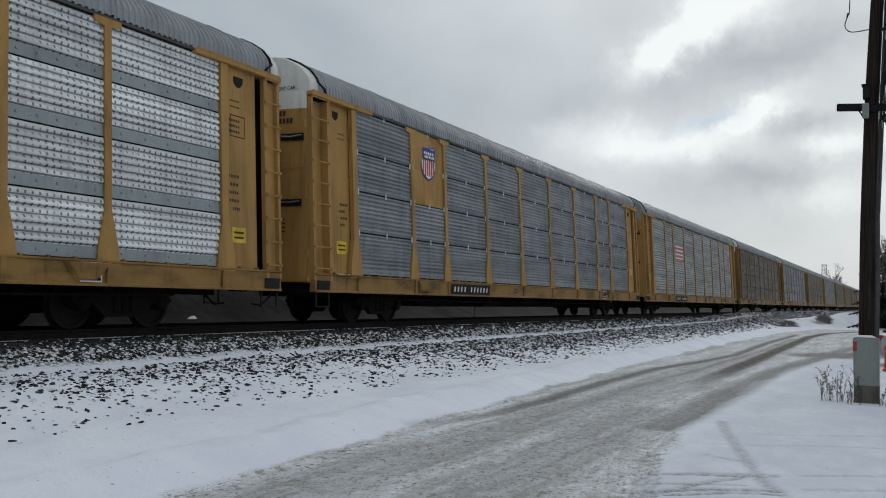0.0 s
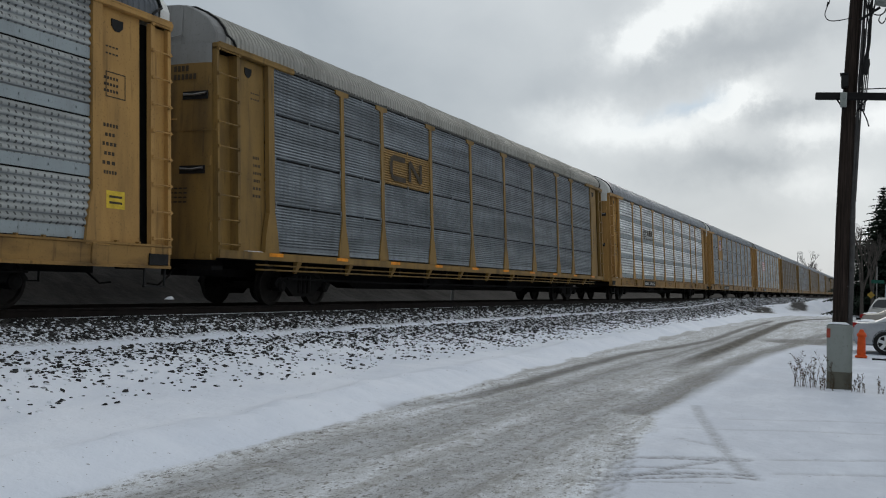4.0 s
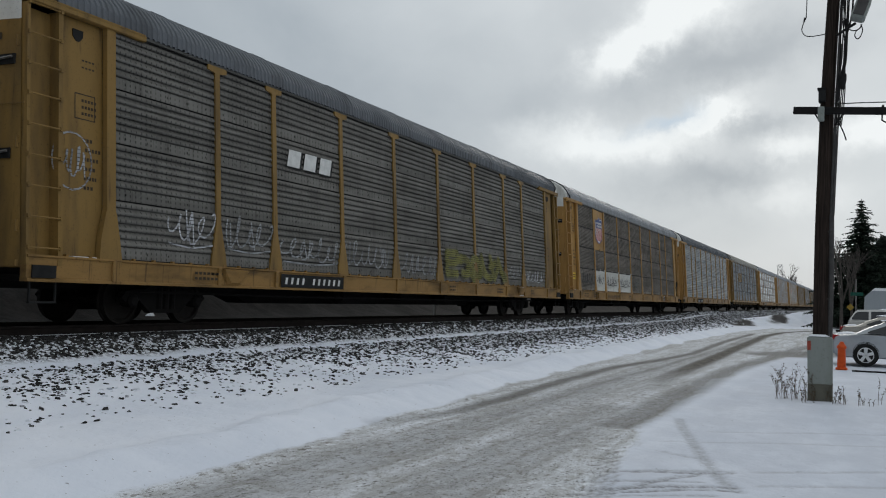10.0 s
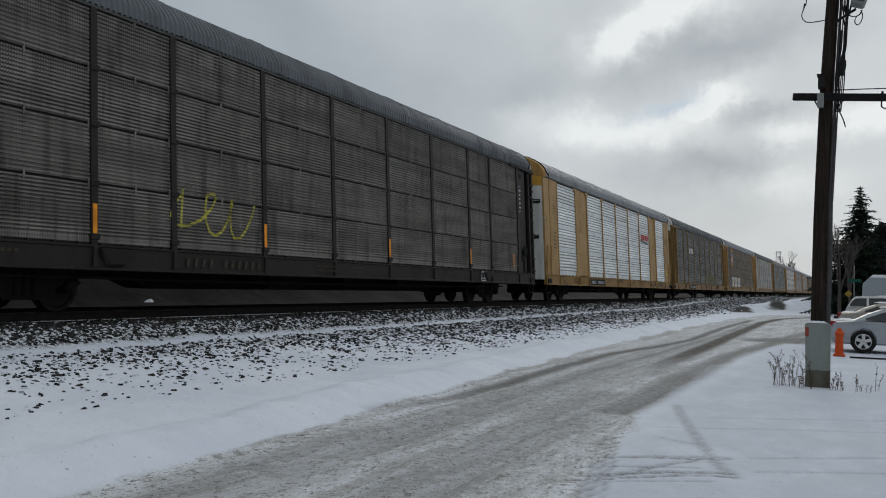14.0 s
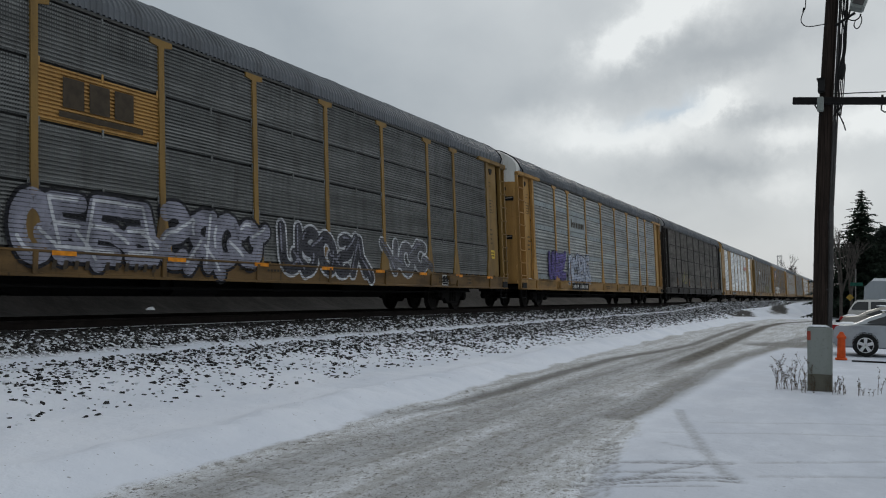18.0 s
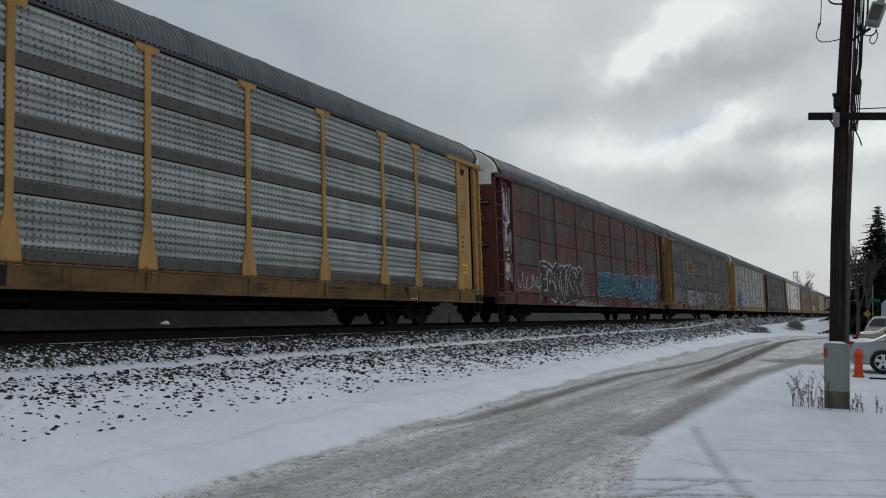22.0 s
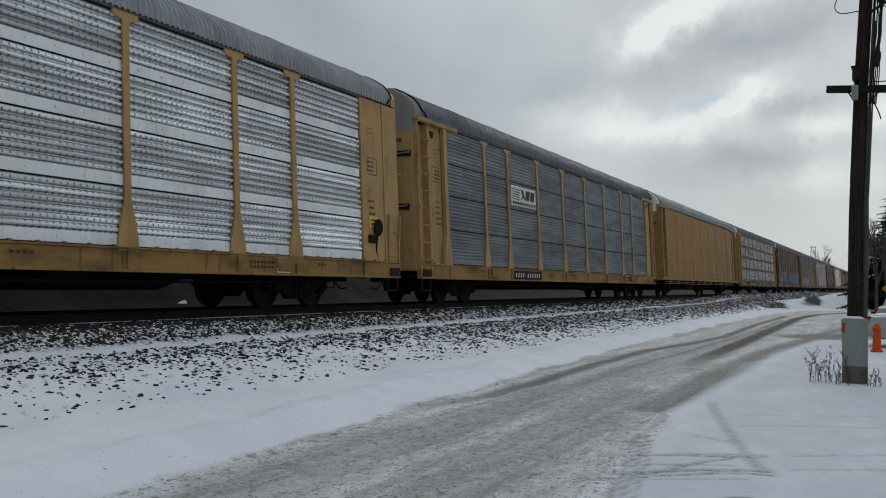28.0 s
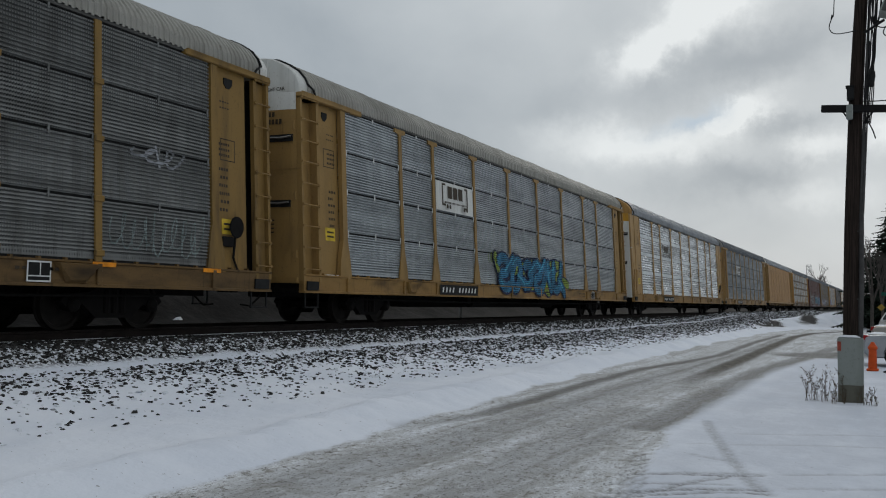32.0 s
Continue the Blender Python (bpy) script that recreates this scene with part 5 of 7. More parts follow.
def shield(car, yc, zc, w, h):
    def outline(k):
        p = [(-0.5, 0.36), (-0.42, 0.46), (-0.25, 0.44), (0.0, 0.5), (0.25, 0.44), (0.42, 0.46), (0.5, 0.36), (0.44, 0.2), (0.47, -0.1), (0.40, -0.33), (0.2, -0.43), (0.0, -0.5), (-0.2, -0.43), (-0.40, -0.33), (-0.47, -0.1), (-0.44, 0.2)]
        return [(yc + a * w * k, zc + b * h * k) for a, b in p]
    sh = [(outline(1.1), 0), (outline(1.0), 1)]
    for i in range(6):
        a = yc + (-0.40 + i * 0.143) * w
        low = -0.34 if i in (0, 5) else -0.42
        sh.append((rect(a, zc + low * h, a + 0.075 * w, zc + 0.08 * h), 2))
    top = [(-0.43, 0.08), (0.43, 0.08), (0.42, 0.2), (0.475, 0.35), (0.40, 0.43), (0.25, 0.41), (0.0, 0.47), (-0.25, 0.41), (-0.40, 0.43), (-0.475, 0.35), (-0.42, 0.2)]
    sh.append(([(yc + a * w, zc + b * h) for a, b in top], 3))
    for zz, n in ((0.27, 5), (0.15, 7)):
        for i in range(n):
            a = yc + (-0.34 + 0.68 * (i + 0.15) / n) * w
            sh.append((rect(a, zc + (zz - 0.035) * h, a + 0.45 * w / n, zc + (zz + 0.045) * h), 1))
    decal(car, "emblem", sh, [SIGN_B, WHITE, SIGN_R, SIGN_B], 0.03, "red, white and blue shield emblem")


def blocks(yc, zc, w, h, n, mi, slant=0.0, cut=True):
    """Heavy block shapes in place of a company's letters."""
    out = []
    cw = w / n
    for i in range(n):
        a = yc - w / 2 + i * cw
        out.append((rect(a + 0.06 * cw, zc - h / 2, a + 0.86 * cw, zc + h / 2, slant), mi))
    return out


def sill_marks(car, c, L):
    """The car's number board and the small stencils along the side sill."""
    r = random.Random(c + 50)
    h = CAR_LEN / 2
    g = Geo()
    board = L.get("plate", True)
    y0, z0 = -h + 6.75, 0.815
    X = 1.665

    def flat(pts, mi, o):
        g.add([(X + o, y, z) for y, z in pts], [tuple(range(len(pts)))], mi)
    if board:
        flat(rect(y0, z0 - 0.02, y0 + 2.75, z0 + 0.27), 0, 0.0)
        plate = part("number_board", g.mesh("number_board", [BLACK]), car, label="black number board")
        g = Geo()
    y = y0 + 0.15
    for i in range(11):
        if i == 4:
            y += 0.22
            continue
        if not L.get("slim"):
            flat(rect(y, z0 + 0.05, y + 0.085, z0 + 0.195, 0.03), 1 if board else 2, 0.003)
        y += 0.225
    if g.f:
        marks = part("number_lettering", g.mesh("number_lettering", [BLACK, LETTER_W, LETTER, ORANGE]), plate if board else car, label="white marks" if board else "dark number marks on the sill")
        marks["kind"] = "stuff"
    g = Geo()
    for k in range(0 if L.get("slim") else 5):
        y = -h + r.choice([2.4, 4.0, 11.5, 13.0, 15.6, 18.2, 20.0, 21.6, 23.4]) + r.uniform(-0.4, 0.4)
        n = r.randint(3, 7)
        for row in range(r.randint(1, 2)):
            for i in range(n):
                a = y + i * 0.12
                flat(rect(a, 0.98 - row * 0.1, a + 0.08, 1.03 - row * 0.1), 2, 0.002)
    # a black and white data plate
    y = CAR_LEN / 2 - r.uniform(5.2, 6.2)
    if not L.get("slim"):
        for o, mi in ((rect(y, 0.80, y + 0.44, 1.12), 1), (rect(y + 0.025, 0.90, y + 0.23, 1.095), 0), (rect(y + 0.25, 0.90, y + 0.415, 1.095), 0), (rect(y + 0.025, 0.825, y + 0.415, 0.88), 0)):
            flat(o, mi, 0.002 + 0.002 * (mi == 0))
    if L.get("reflect"):
        for k in range(10):
            y = -h + 1.6 + k * 2.65
            flat(rect(y, 1.08, y + 0.5, 1.155), 3, 0.003)
    if g.f:
        part("sill_lettering", g.mesh("sill_lettering", [BLACK, LETTER_W, LETTER, ORANGE]), car, label="small stencils and plates along the side sill")["kind"] = "stuff"


def corner_marks(car, c, L):
    """Stencilled boxes, stickers and small lines on the end panels of the camera's side."""
    r = random.Random(c + 900)
    h = CAR_LEN / 2
    dark = LETTER_W if L["frame"] in (BLACK_RACK, BROWN) else LETTER
    g = Geo()
    for e in (-1, 1):
        o = 0.034 if L.get("closed") else (-0.056 if e < 0 else -0.016)
        def at(y):
            return e * h - e * y
        def line(y, z, w, hh, n):
            ya, yb = sorted((at(y), at(y + w)))
            for i in range(n):
                a = ya + (yb - ya) * i / n
                on_side(g, rect(a, z, a + (yb - ya) / n * 0.7, z + hh), o, 0)
        ya, yb = sorted((at(1.05), at(1.5)))
        if r.random() < 0.75 and c != 7:
            z = r.uniform(3.3, 3.8)
            for q in (rect(ya, z, yb, z + 0.02), rect(ya, z + 0.42, yb, z + 0.44), rect(ya, z, ya + 0.02, z + 0.44), rect(yb - 0.02, z, yb, z + 0.44)):
                on_side(g, q, o, 0)
            for k in range(3):
                line(1.2, z + 0.08 + 0.11 * k, 0.34, 0.05, 5)
        for k in range(r.randint(3, 6)):
            line(1.2 + r.uniform(0, 0.08), (3.5 if c == 7 else 2.3) + k * 0.16, r.uniform(0.2, 0.36), 0.06, r.randint(3, 5))
        for k in range(2):
            line(1.2, 4.35 + k * 0.12, 0.3, 0.03, 4)
        if r.random() < 0.7 and c != 5:
            z = 3.3 if c == 7 else r.uniform(1.9, 2.3)
            on_side(g, rect(ya + 0.02, z - 0.3, yb - 0.02, z), o + 0.001, 1)
            for k in range(2):
                ln = z - 0.22 + 0.1 * k
                on_side(g, rect(ya + 0.08, ln, yb - 0.08, ln + 0.04), o + 0.003, 0)
    part("end_lettering", g.mesh("end_lettering", [dark, SIGN_Y]), car, label="small dark stencils and yellow stickers")["kind"] = "stuff"


def end_lettering(car, L):
    """The warning on the hood of the rear end."""
    h = CAR_LEN / 2
    if L.get("end") in (None, WHITE_END, YELLOW_END):
        key = ("excess_height",)
        if key not in SHAPES:
            cu = bpy.data.curves.new("letters", "FONT")
            cu.body, cu.size, cu.extrude, cu.align_x = "EXCESS HEIGHT CAR", 0.115, 0.002, "CENTER"
            ob = bpy.data.objects.new("letters", cu)
            me = bpy.data.meshes.new_from_object(ob)
            bpy.data.objects.remove(ob)
            me.transform(Matrix.Rotation(radians(90), 4, "X"))
            me.materials.clear()
            me.materials.append(LETTER)
            SHAPES[key] = me
        part("hood_lettering", SHAPES[key], car, (0.40, -h - 0.006, 5.31), "black warning letters")["kind"] = "stuff"
    g = Geo()
    for row, n in ((4.70, 4), (4.53, 6)):
        for i in range(n):
            g.box((0.42 + i * 0.1, -h - 0.093, row + 0.05), (0.065, 0.006, 0.11))
    for k in range(4):
        for i in range(4):
            g.box((0.45 + i * 0.12, -h - 0.093, 2.35 - k * 0.09), (0.085, 0.006, 0.03))
    part("door_lettering", g.mesh("door_lettering", [LETTER]), car)["kind"] = "stuff"


def side_panel_emblem(car, L, c):
    e = L.get("emblem")
    yc = (BAYS[2] + BAYS[3]) / 2
    if e == "shield":
        shield(car, (BAYS[1] + BAYS[2]) / 2, *((4.2, 1.3, 1.25) if L.get("patch") else (4.42, 0.82, 0.92)))
    elif e == "horse":
        sh = [(rect(yc - 1.2, 3.35, yc + 1.2, 4.05), 1)] if L.get("emblem_white") else []
        for i in range(5):
            sh.append(([(yc - 1.2, 3.95 - i * 0.085), (yc - 0.35 - i * 0.03, 3.93 - i * 0.085), (yc - 0.40, 3.89 - i * 0.085), (yc - 1.1, 3.92 - i * 0.085)], 0))
        sh.append(([(yc - 0.35, 3.55), (yc - 0.15, 3.75), (yc - 0.3, 3.98), (yc - 0.05, 3.92), (yc + 0.1, 3.6), (yc - 0.1, 3.68)], 0))
        sh += blocks(yc + 0.55, 3.78, 0.95, 0.34, 2, 0, 0.1)
        sh += [(rect(yc - 1.1 + i * 0.15, 3.40, yc - 1.0 + i * 0.15, 3.50), 0) for i in range(15)]
        decal(car, "emblem", sh, [LETTER, LETTER_W], label="dark striped emblem")
    elif e == "worm":
        sh = []
        for pts in ([(-0.15, 3.95), (-0.85, 3.95), (-0.95, 3.85), (-0.95, 3.5), (-0.85, 3.4), (-0.15, 3.4)], [(0.1, 3.4), (0.1, 3.95), (0.75, 3.42), (0.75, 3.95)]):
            for (a, b), (c_, d) in zip(pts, pts[1:]):
                l = math.hypot(c_ - a, d - b)
                ny, nz = -(d - b) / l * 0.07, (c_ - a) / l * 0.07
                sh.append(([(yc + a + ny, b + nz), (yc + c_ + ny, d + nz), (yc + c_ - ny, d - nz), (yc + a - ny, b - nz)], 0))
        decal(car, "emblem", sh, [LETTER], label="dark angular line emblem")
    elif e == "boxy":
        sh = blocks(yc - 0.05, 3.75, 1.7, 0.5, 3, 0) + [(rect(yc - 0.95, 3.33, yc + 0.95, 3.43), 0)]
        decal(car, "emblem", sh, [LETTER], label="dark block emblem")
    elif e == "bracket":
        sh = []
        for s in (-1, 1):
            a = yc + s * 0.86
            sh.append((rect(a - 0.04, 3.42, a + 0.04, 4.08), 0))
            for z in (3.42, 4.02):
                b = sorted((a, a - s * 0.2))
                sh.append((rect(b[0], z, b[1], z + 0.06), 0))
        sh += blocks(yc, 3.84, 1.1, 0.36, 3, 0)
        sh += [(rect(yc - 0.75 + i * 0.085, 3.50, yc - 0.69 + i * 0.085, 3.55), 0) for i in range(18)]
        for a in (-0.68, -0.5, 0.5, 0.68):
            sh.append(([(yc + a + 0.07 * math.cos(t), 3.40 + 0.07 * math.sin(t)) for t in np.linspace(0, 5.8, 12)], 0))
        if L.get("emblem_white"):
            sh = [(rect(yc - 1.3, 3.26, yc + 1.3, 4.12), 1)] + sh
        decal(car, "emblem", sh, [LETTER, WHITE_END], label="black bracketed emblem")
    elif e == "word":
        sh = [(rect(yc - 1.32, 3.42, yc + 1.32, 4.12), 1)]
        sh += [(rect(yc - 1.05 + i * 0.265, 3.6, yc - 0.88 + i * 0.265, 3.98 if i == 0 else 3.86), 0) for i in range(8)]
        sh.append((rect(yc - 1.1, 3.74, yc - 0.8, 3.79), 0))
        decal(car, "emblem", sh, [LETTER, BAND], label="grey word emblem on a pale band")
    elif e == "slant":
        sh = []
        for i in range(3):
            a = yc - 0.95 + i * 0.66
            sh.append((rect(a + 0.05, 3.5, a + 0.56, 3.88, 0.1), 2))
            sh.append((rect(a, 3.54, a + 0.5, 3.93, 0.1), 1))
        decal(car, "emblem", sh, [LETTER, LETTER_W, BLACK], label="white slanted block emblem on black")
    elif e == "swoosh":
        yb = (BAYS[6] + BAYS[7]) / 2
        sh = blocks(yb, 3.78, 2.0, 0.34, 4, 0, 0.12)
        sh.append(([(yb - 1.15, 3.52), (yb + 1.05, 3.40), (yb + 1.0, 3.45), (yb - 1.1, 3.62)], 1))
        decal(car, "emblem", sh, [SIGN_R, BLACK], 0.05, label="red emblem with a black swoosh")
    elif e == "pink":
        sh = [(rect(yc - 0.95, 3.1, yc + 0.95, 4.1), 0)] + [(rect(yc - 0.95, 3.25 + 0.22 * i, yc + 0.95, 3.33 + 0.22 * i), 1) for i in range(4)]
        decal(car, "emblem", sh, [spray("pink", (0.6, 0.2, 0.2)), WHITE], label="faded red and white emblem")


BAND_LIGHT = paint("galvanised_pale", (0.76, 0.79, 0.80), (0.38, 0.38, 0.38), 0.35, 0.5, 0.15)


def decorate(car, c, L):
    sill_marks(car, c, L)
    if c >= -2:
        corner_marks(car, c, L)
        end_lettering(car, L)
        side_panel_emblem(car, L, c)
    h = CAR_LEN / 2
    bay = lambda i: BAYS[i]
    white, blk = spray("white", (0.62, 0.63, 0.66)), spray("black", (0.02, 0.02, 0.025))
    if c == 3:
        scrawl(car, -h + 1.15, -h + 1.6, 1.5, 2.0, blk, 31, 0.018, 3, "small black scrawl", out=-0.05)
        scrawl(car, bay(3) - 0.2, bay(4) + 1.2, 1.35, 1.8, spray("grey", (0.3, 0.31, 0.33)), 32, 0.025, 9, "faint grey scrawl")
    if c == 4:
        scrawl(car, h - 1.62, h - 1.15, 3.0, 3.35, blk, 41, 0.035, 4, "black scrawl", out=-0.05)
        scrawl(car, h - 1.6, h - 1.2, 2.2, 2.7, spray("pale_blue", (0.25, 0.5, 0.62)), 42, 0.06, 3, "pale blue scrawl", out=-0.05)
        for i, (n, sd) in enumerate(((5, 43), (6, 44), (5, 45))):
            a, b = bay(1 + i) + 0.3, bay(2 + i) - 0.5
            scrawl(car, a, b, 1.5, 1.95, blk, sd, 0.045, n, "black tag on a white patch")
        scrawl(car, bay(0) + 0.4, bay(1) - 0.5, 1.5, 2.0, spray("soot", (0.04, 0.04, 0.045)), 46, 0.05, 6, "dull dark tag")
        scrawl(car, bay(4) + 0.3, bay(5) - 0.9, 1.4, 2.1, spray("dull_teal", (0.06, 0.12, 0.13)), 47, 0.04, 4, "dull teal tag")
    if c == 5:
        faint = spray("faint_white", (0.36, 0.37, 0.38))
        scrawl(car, bay(2) + 0.3, bay(3) - 0.3, 1.35, 2.0, faint, 51, 0.045, 6, "faded white tag")
        scrawl(car, bay(3) + 0.2, bay(4) - 0.4, 1.35, 2.0, faint, 52, 0.045, 6, "faded white tag")
        scrawl(car, bay(4) + 0.2, bay(5) - 0.3, 1.3, 1.9, faint, 53, 0.04, 6, "faded white tag")
        scrawl(car, bay(1) + 0.3, bay(2) - 0.2, 1.5, 2.2, faint, 54, 0.04, 4, "faded white tag")
        scrawl(car, -10.6, -9.35, 1.5, 2.25, white, 55, 0.035, 4, "white tag")
        ring = [(-12.8 + 0.42 * math.cos(t), 2.75 + 0.48 * math.sin(t)) for t in np.linspace(0, 6.4, 20)]
        g = Geo()
        ribbon(g, ring, 0.03, -0.05, 0)
        part("graffiti", g.mesh("graffiti", [faint]), car, label="faded white ring on the end panel")["kind"] = "stuff"
        scrawl(car, -13.05, -12.55, 2.5, 3.0, faint, 59, 0.03, 4, "faded white tag on the end panel", out=-0.048)
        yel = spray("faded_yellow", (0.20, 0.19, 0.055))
        graffiti(car, bay(5) + 0.4, bay(7) - 0.3, 1.25, 2.15, 5, yel, spray("dull_yellow", (0.145, 0.14, 0.085)), 56, tag="faded yellow block graffiti")
        scrawl(car, bay(7) + 0.2, bay(8) - 0.3, 1.35, 2.0, faint, 57, 0.035, 4, "faded white tag")
        scrawl(car, bay(8) + 0.3, bay(9) - 0.4, 1.3, 1.8, white, 58, 0.04, 6, "white tag")
    if c == 7:
        yy = spray("yellow_line", (0.5, 0.45, 0.08))
        scrawl(car, bay(2) + 0.2, bay(3) - 0.4, 1.3, 2.5, yy, 71, 0.06, 3, "yellow outline scrawl")
        g = Geo()
        for b in (bay(3), bay(5), bay(7), bay(8) + 2.2, bay(1)):
            g.add([(side_x(z) + 0.068, b + a, z) for z in (1.35, 1.85) for a in (-0.05, 0.05)], [(0, 1, 3, 2)], 0)
        part("reflector", g.mesh("reflector", [ORANGE]), car, label="orange reflector strips on the posts")
        decal(car, "sticker", [(rect(h - 1.6, 3.0, h - 1.05, 3.4), 0)], [SIGN_Y], -0.06, "pale yellow sticker")
    if c == 8:
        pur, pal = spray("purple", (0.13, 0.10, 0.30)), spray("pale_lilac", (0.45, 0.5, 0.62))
        graffiti(car, -10.3, -8.1, 1.15, 2.35, 4, pur, spray("deep_violet", (0.04, 0.03, 0.12)), 81, spray("blue_violet", (0.2, 0.17, 0.45)), "purple bubble graffiti")
        graffiti(car, -7.5, -4.15, 1.1, 2.42, 6, pal, spray("night", (0.03, 0.03, 0.06)), 82, white, "pale bubble graffiti with dark outline", halo=white)
        scrawl(car, bay(3) + 0.4, bay(3) + 1.2, 1.2, 1.5, white, 83, 0.03, 5, "small white tag")
    if c == 9:
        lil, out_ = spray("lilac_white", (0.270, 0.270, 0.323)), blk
        graffiti(car, bay(0) + 0.3, bay(1) - 0.2, 1.25, 2.15, 4, spray("dull_lilac", (0.2, 0.2, 0.23)), spray("grey_line", (0.4, 0.4, 0.42)), 91, tag="faded grey graffiti")
        graffiti(car, bay(2) - 0.4, bay(3) - 0.3, 0.9, 2.15, 4, lil, out_, 92, white, "white bubble graffiti with black outline")
        graffiti(car, bay(3) - 0.1, bay(4) + 0.1, 0.9, 2.15, 4, lil, out_, 93, white, "white bubble graffiti with black outline")
        graffiti(car, -0.6, 3.3, 0.92, 2.05, 5, spray("dark_fill", (0.05, 0.05, 0.06)), white, 95, lil, "dark graffiti with white edges")
        graffiti(car, bay(6) - 0.1, bay(7) - 0.2, 1.0, 2.05, 3, spray("grey_fill", (0.13, 0.13, 0.14)), white, 96, lil, "grey graffiti with white edges")
    if c == 10:
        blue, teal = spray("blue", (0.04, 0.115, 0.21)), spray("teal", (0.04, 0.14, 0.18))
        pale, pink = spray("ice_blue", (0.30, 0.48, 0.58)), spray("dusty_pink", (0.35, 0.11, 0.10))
        graffiti(car, 5.5, 11.4, 1.0, 2.42, 6, blue, blk, 101, pale, "blue bubble graffiti with pale highlights", halo=pale)
        graffiti(car, -1.3, 4.9, 1.28, 2.3, 8, teal, spray("deep_teal", (0.01, 0.05, 0.08)), 102, spray("aqua", (0.08, 0.34, 0.44)), "teal block graffiti with white edges", halo=pale)
        graffiti(car, -9.3, -3.8, 1.0, 2.34, 7, spray("olive_black", (0.06, 0.056, 0.04)), blk, 103, spray("white_fill", (0.5, 0.5, 0.5)), "olive-black graffiti with white edges", halo=white)
        scrawl(car, bay(0) + 0.2, bay(1) - 0.1, 1.3, 1.9, white, 104, 0.04, 5, "thin white tag")
        scrawl(car, bay(8) + 1.0, bay(8) + 2.0, 2.5, 2.8, white, 105, 0.03, 5, "thin white tag")
        scrawl(car, bay(7) - 0.6, bay(7) + 1.0, 2.5, 3.2, pink, 106, 0.03, 5, "thin pink tag")
        scrawl(car, h - 1.6, h - 1.15, 3.8, 4.6, pink, 107, 0.04, 3, "pink tag on the end panel", out=-0.05)
        for k, (a, b, z0, z1) in enumerate(((0.75, 1.5, 3.6, 4.9), (0.9, 1.55, 2.5, 3.5), (0.8, 1.6, 1.5, 2.3))):
            scrawl(car, -h + a, -h + b, z0, z1, white, 108 + 7 * k, 0.08 - 0.02 * k, 3 + k, "bold white tag on the end panel", out=0.005)
        scrawl(car, -5.0, -0.2, 0.76, 0.95, white, 109, 0.02, 16, "white tags along the sill", out=0.075)
    if c == 11:
        scrawl(car, bay(0) + 0.3, bay(2) - 0.3, 0.95, 2.25, white, 111, 0.05, 7, "tall thin white tag")
        scrawl(car, -h + 1.15, -h + 1.6, 1.4, 2.1, blk, 112, 0.03, 3, "black scrawl", out=-0.05)
    if c == 15:
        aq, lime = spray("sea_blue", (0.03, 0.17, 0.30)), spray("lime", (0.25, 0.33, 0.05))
        graffiti(car, bay(3) + 1.5, bay(6) - 0.3, 0.95, 2.2, 3, lime, spray("dark_blue", (0.01, 0.02, 0.07)), 150, lime, "lime graffiti behind blue letters", out=0.076)
        graffiti(car, bay(3) + 1.7, bay(6) - 0.5, 0.9, 2.25, 6, aq, spray("dark_blue", (0.01, 0.02, 0.07)), 151, spray("sky_blue", (0.07, 0.36, 0.52)), "blue-green sharp graffiti with dark outline", out=0.09, sharp=0.3)
        scrawl(car, bay(3) + 1.0, bay(3) + 1.6, 1.9, 2.2, lime, 152, 0.03, 3, "small lime tag")
    if c == 16:
        scrawl(car, bay(8) + 0.3, bay(9) - 0.3, 1.3, 2.1, spray("dull_mint", (0.28, 0.34, 0.33)), 161, 0.022, 9, "thin pale green tag")
        scrawl(car, bay(8) + 0.8, bay(9) - 0.8, 2.9, 3.3, spray("grey", (0.3, 0.31, 0.33)), 162, 0.05, 3, "grey smear")
    if c in (4, 7, 10, 14, 16):
        # hand brake wheel and gearbox at the front corner
        g = Geo()
        x = side_x(1.9) + 0.06
        g.lathe([(0.0, 0.0), (0.2, 0.0), (0.22, 0.02), (0.2, 0.04), (0.0, 0.04)], 0, (x, h - 1.15, 2.0), 14)
        g.box((x - 0.03, h - 1.4, 1.7), (0.14, 0.34, 0.2), 0, 0.02)
        g.tube([(x, h - 1.15, 1.9), (x, h - 1.2, 1.4), (x, h - 1.05, 1.15)], 0.025, 6)
        part("hand_brake", g.mesh("hand_brake", [UNDER]), car, label="dark hand-brake wheel and gear box")


def gy(label, **kw):
    return {**dict(frame=TAN, style="corr", mats=[GREY_PANEL], label=label), **kw}


def silver(label, **kw):
    return {**dict(frame=TAN, style="perf", mats=[PERF_SILVER, BAND], label=label), **kw}


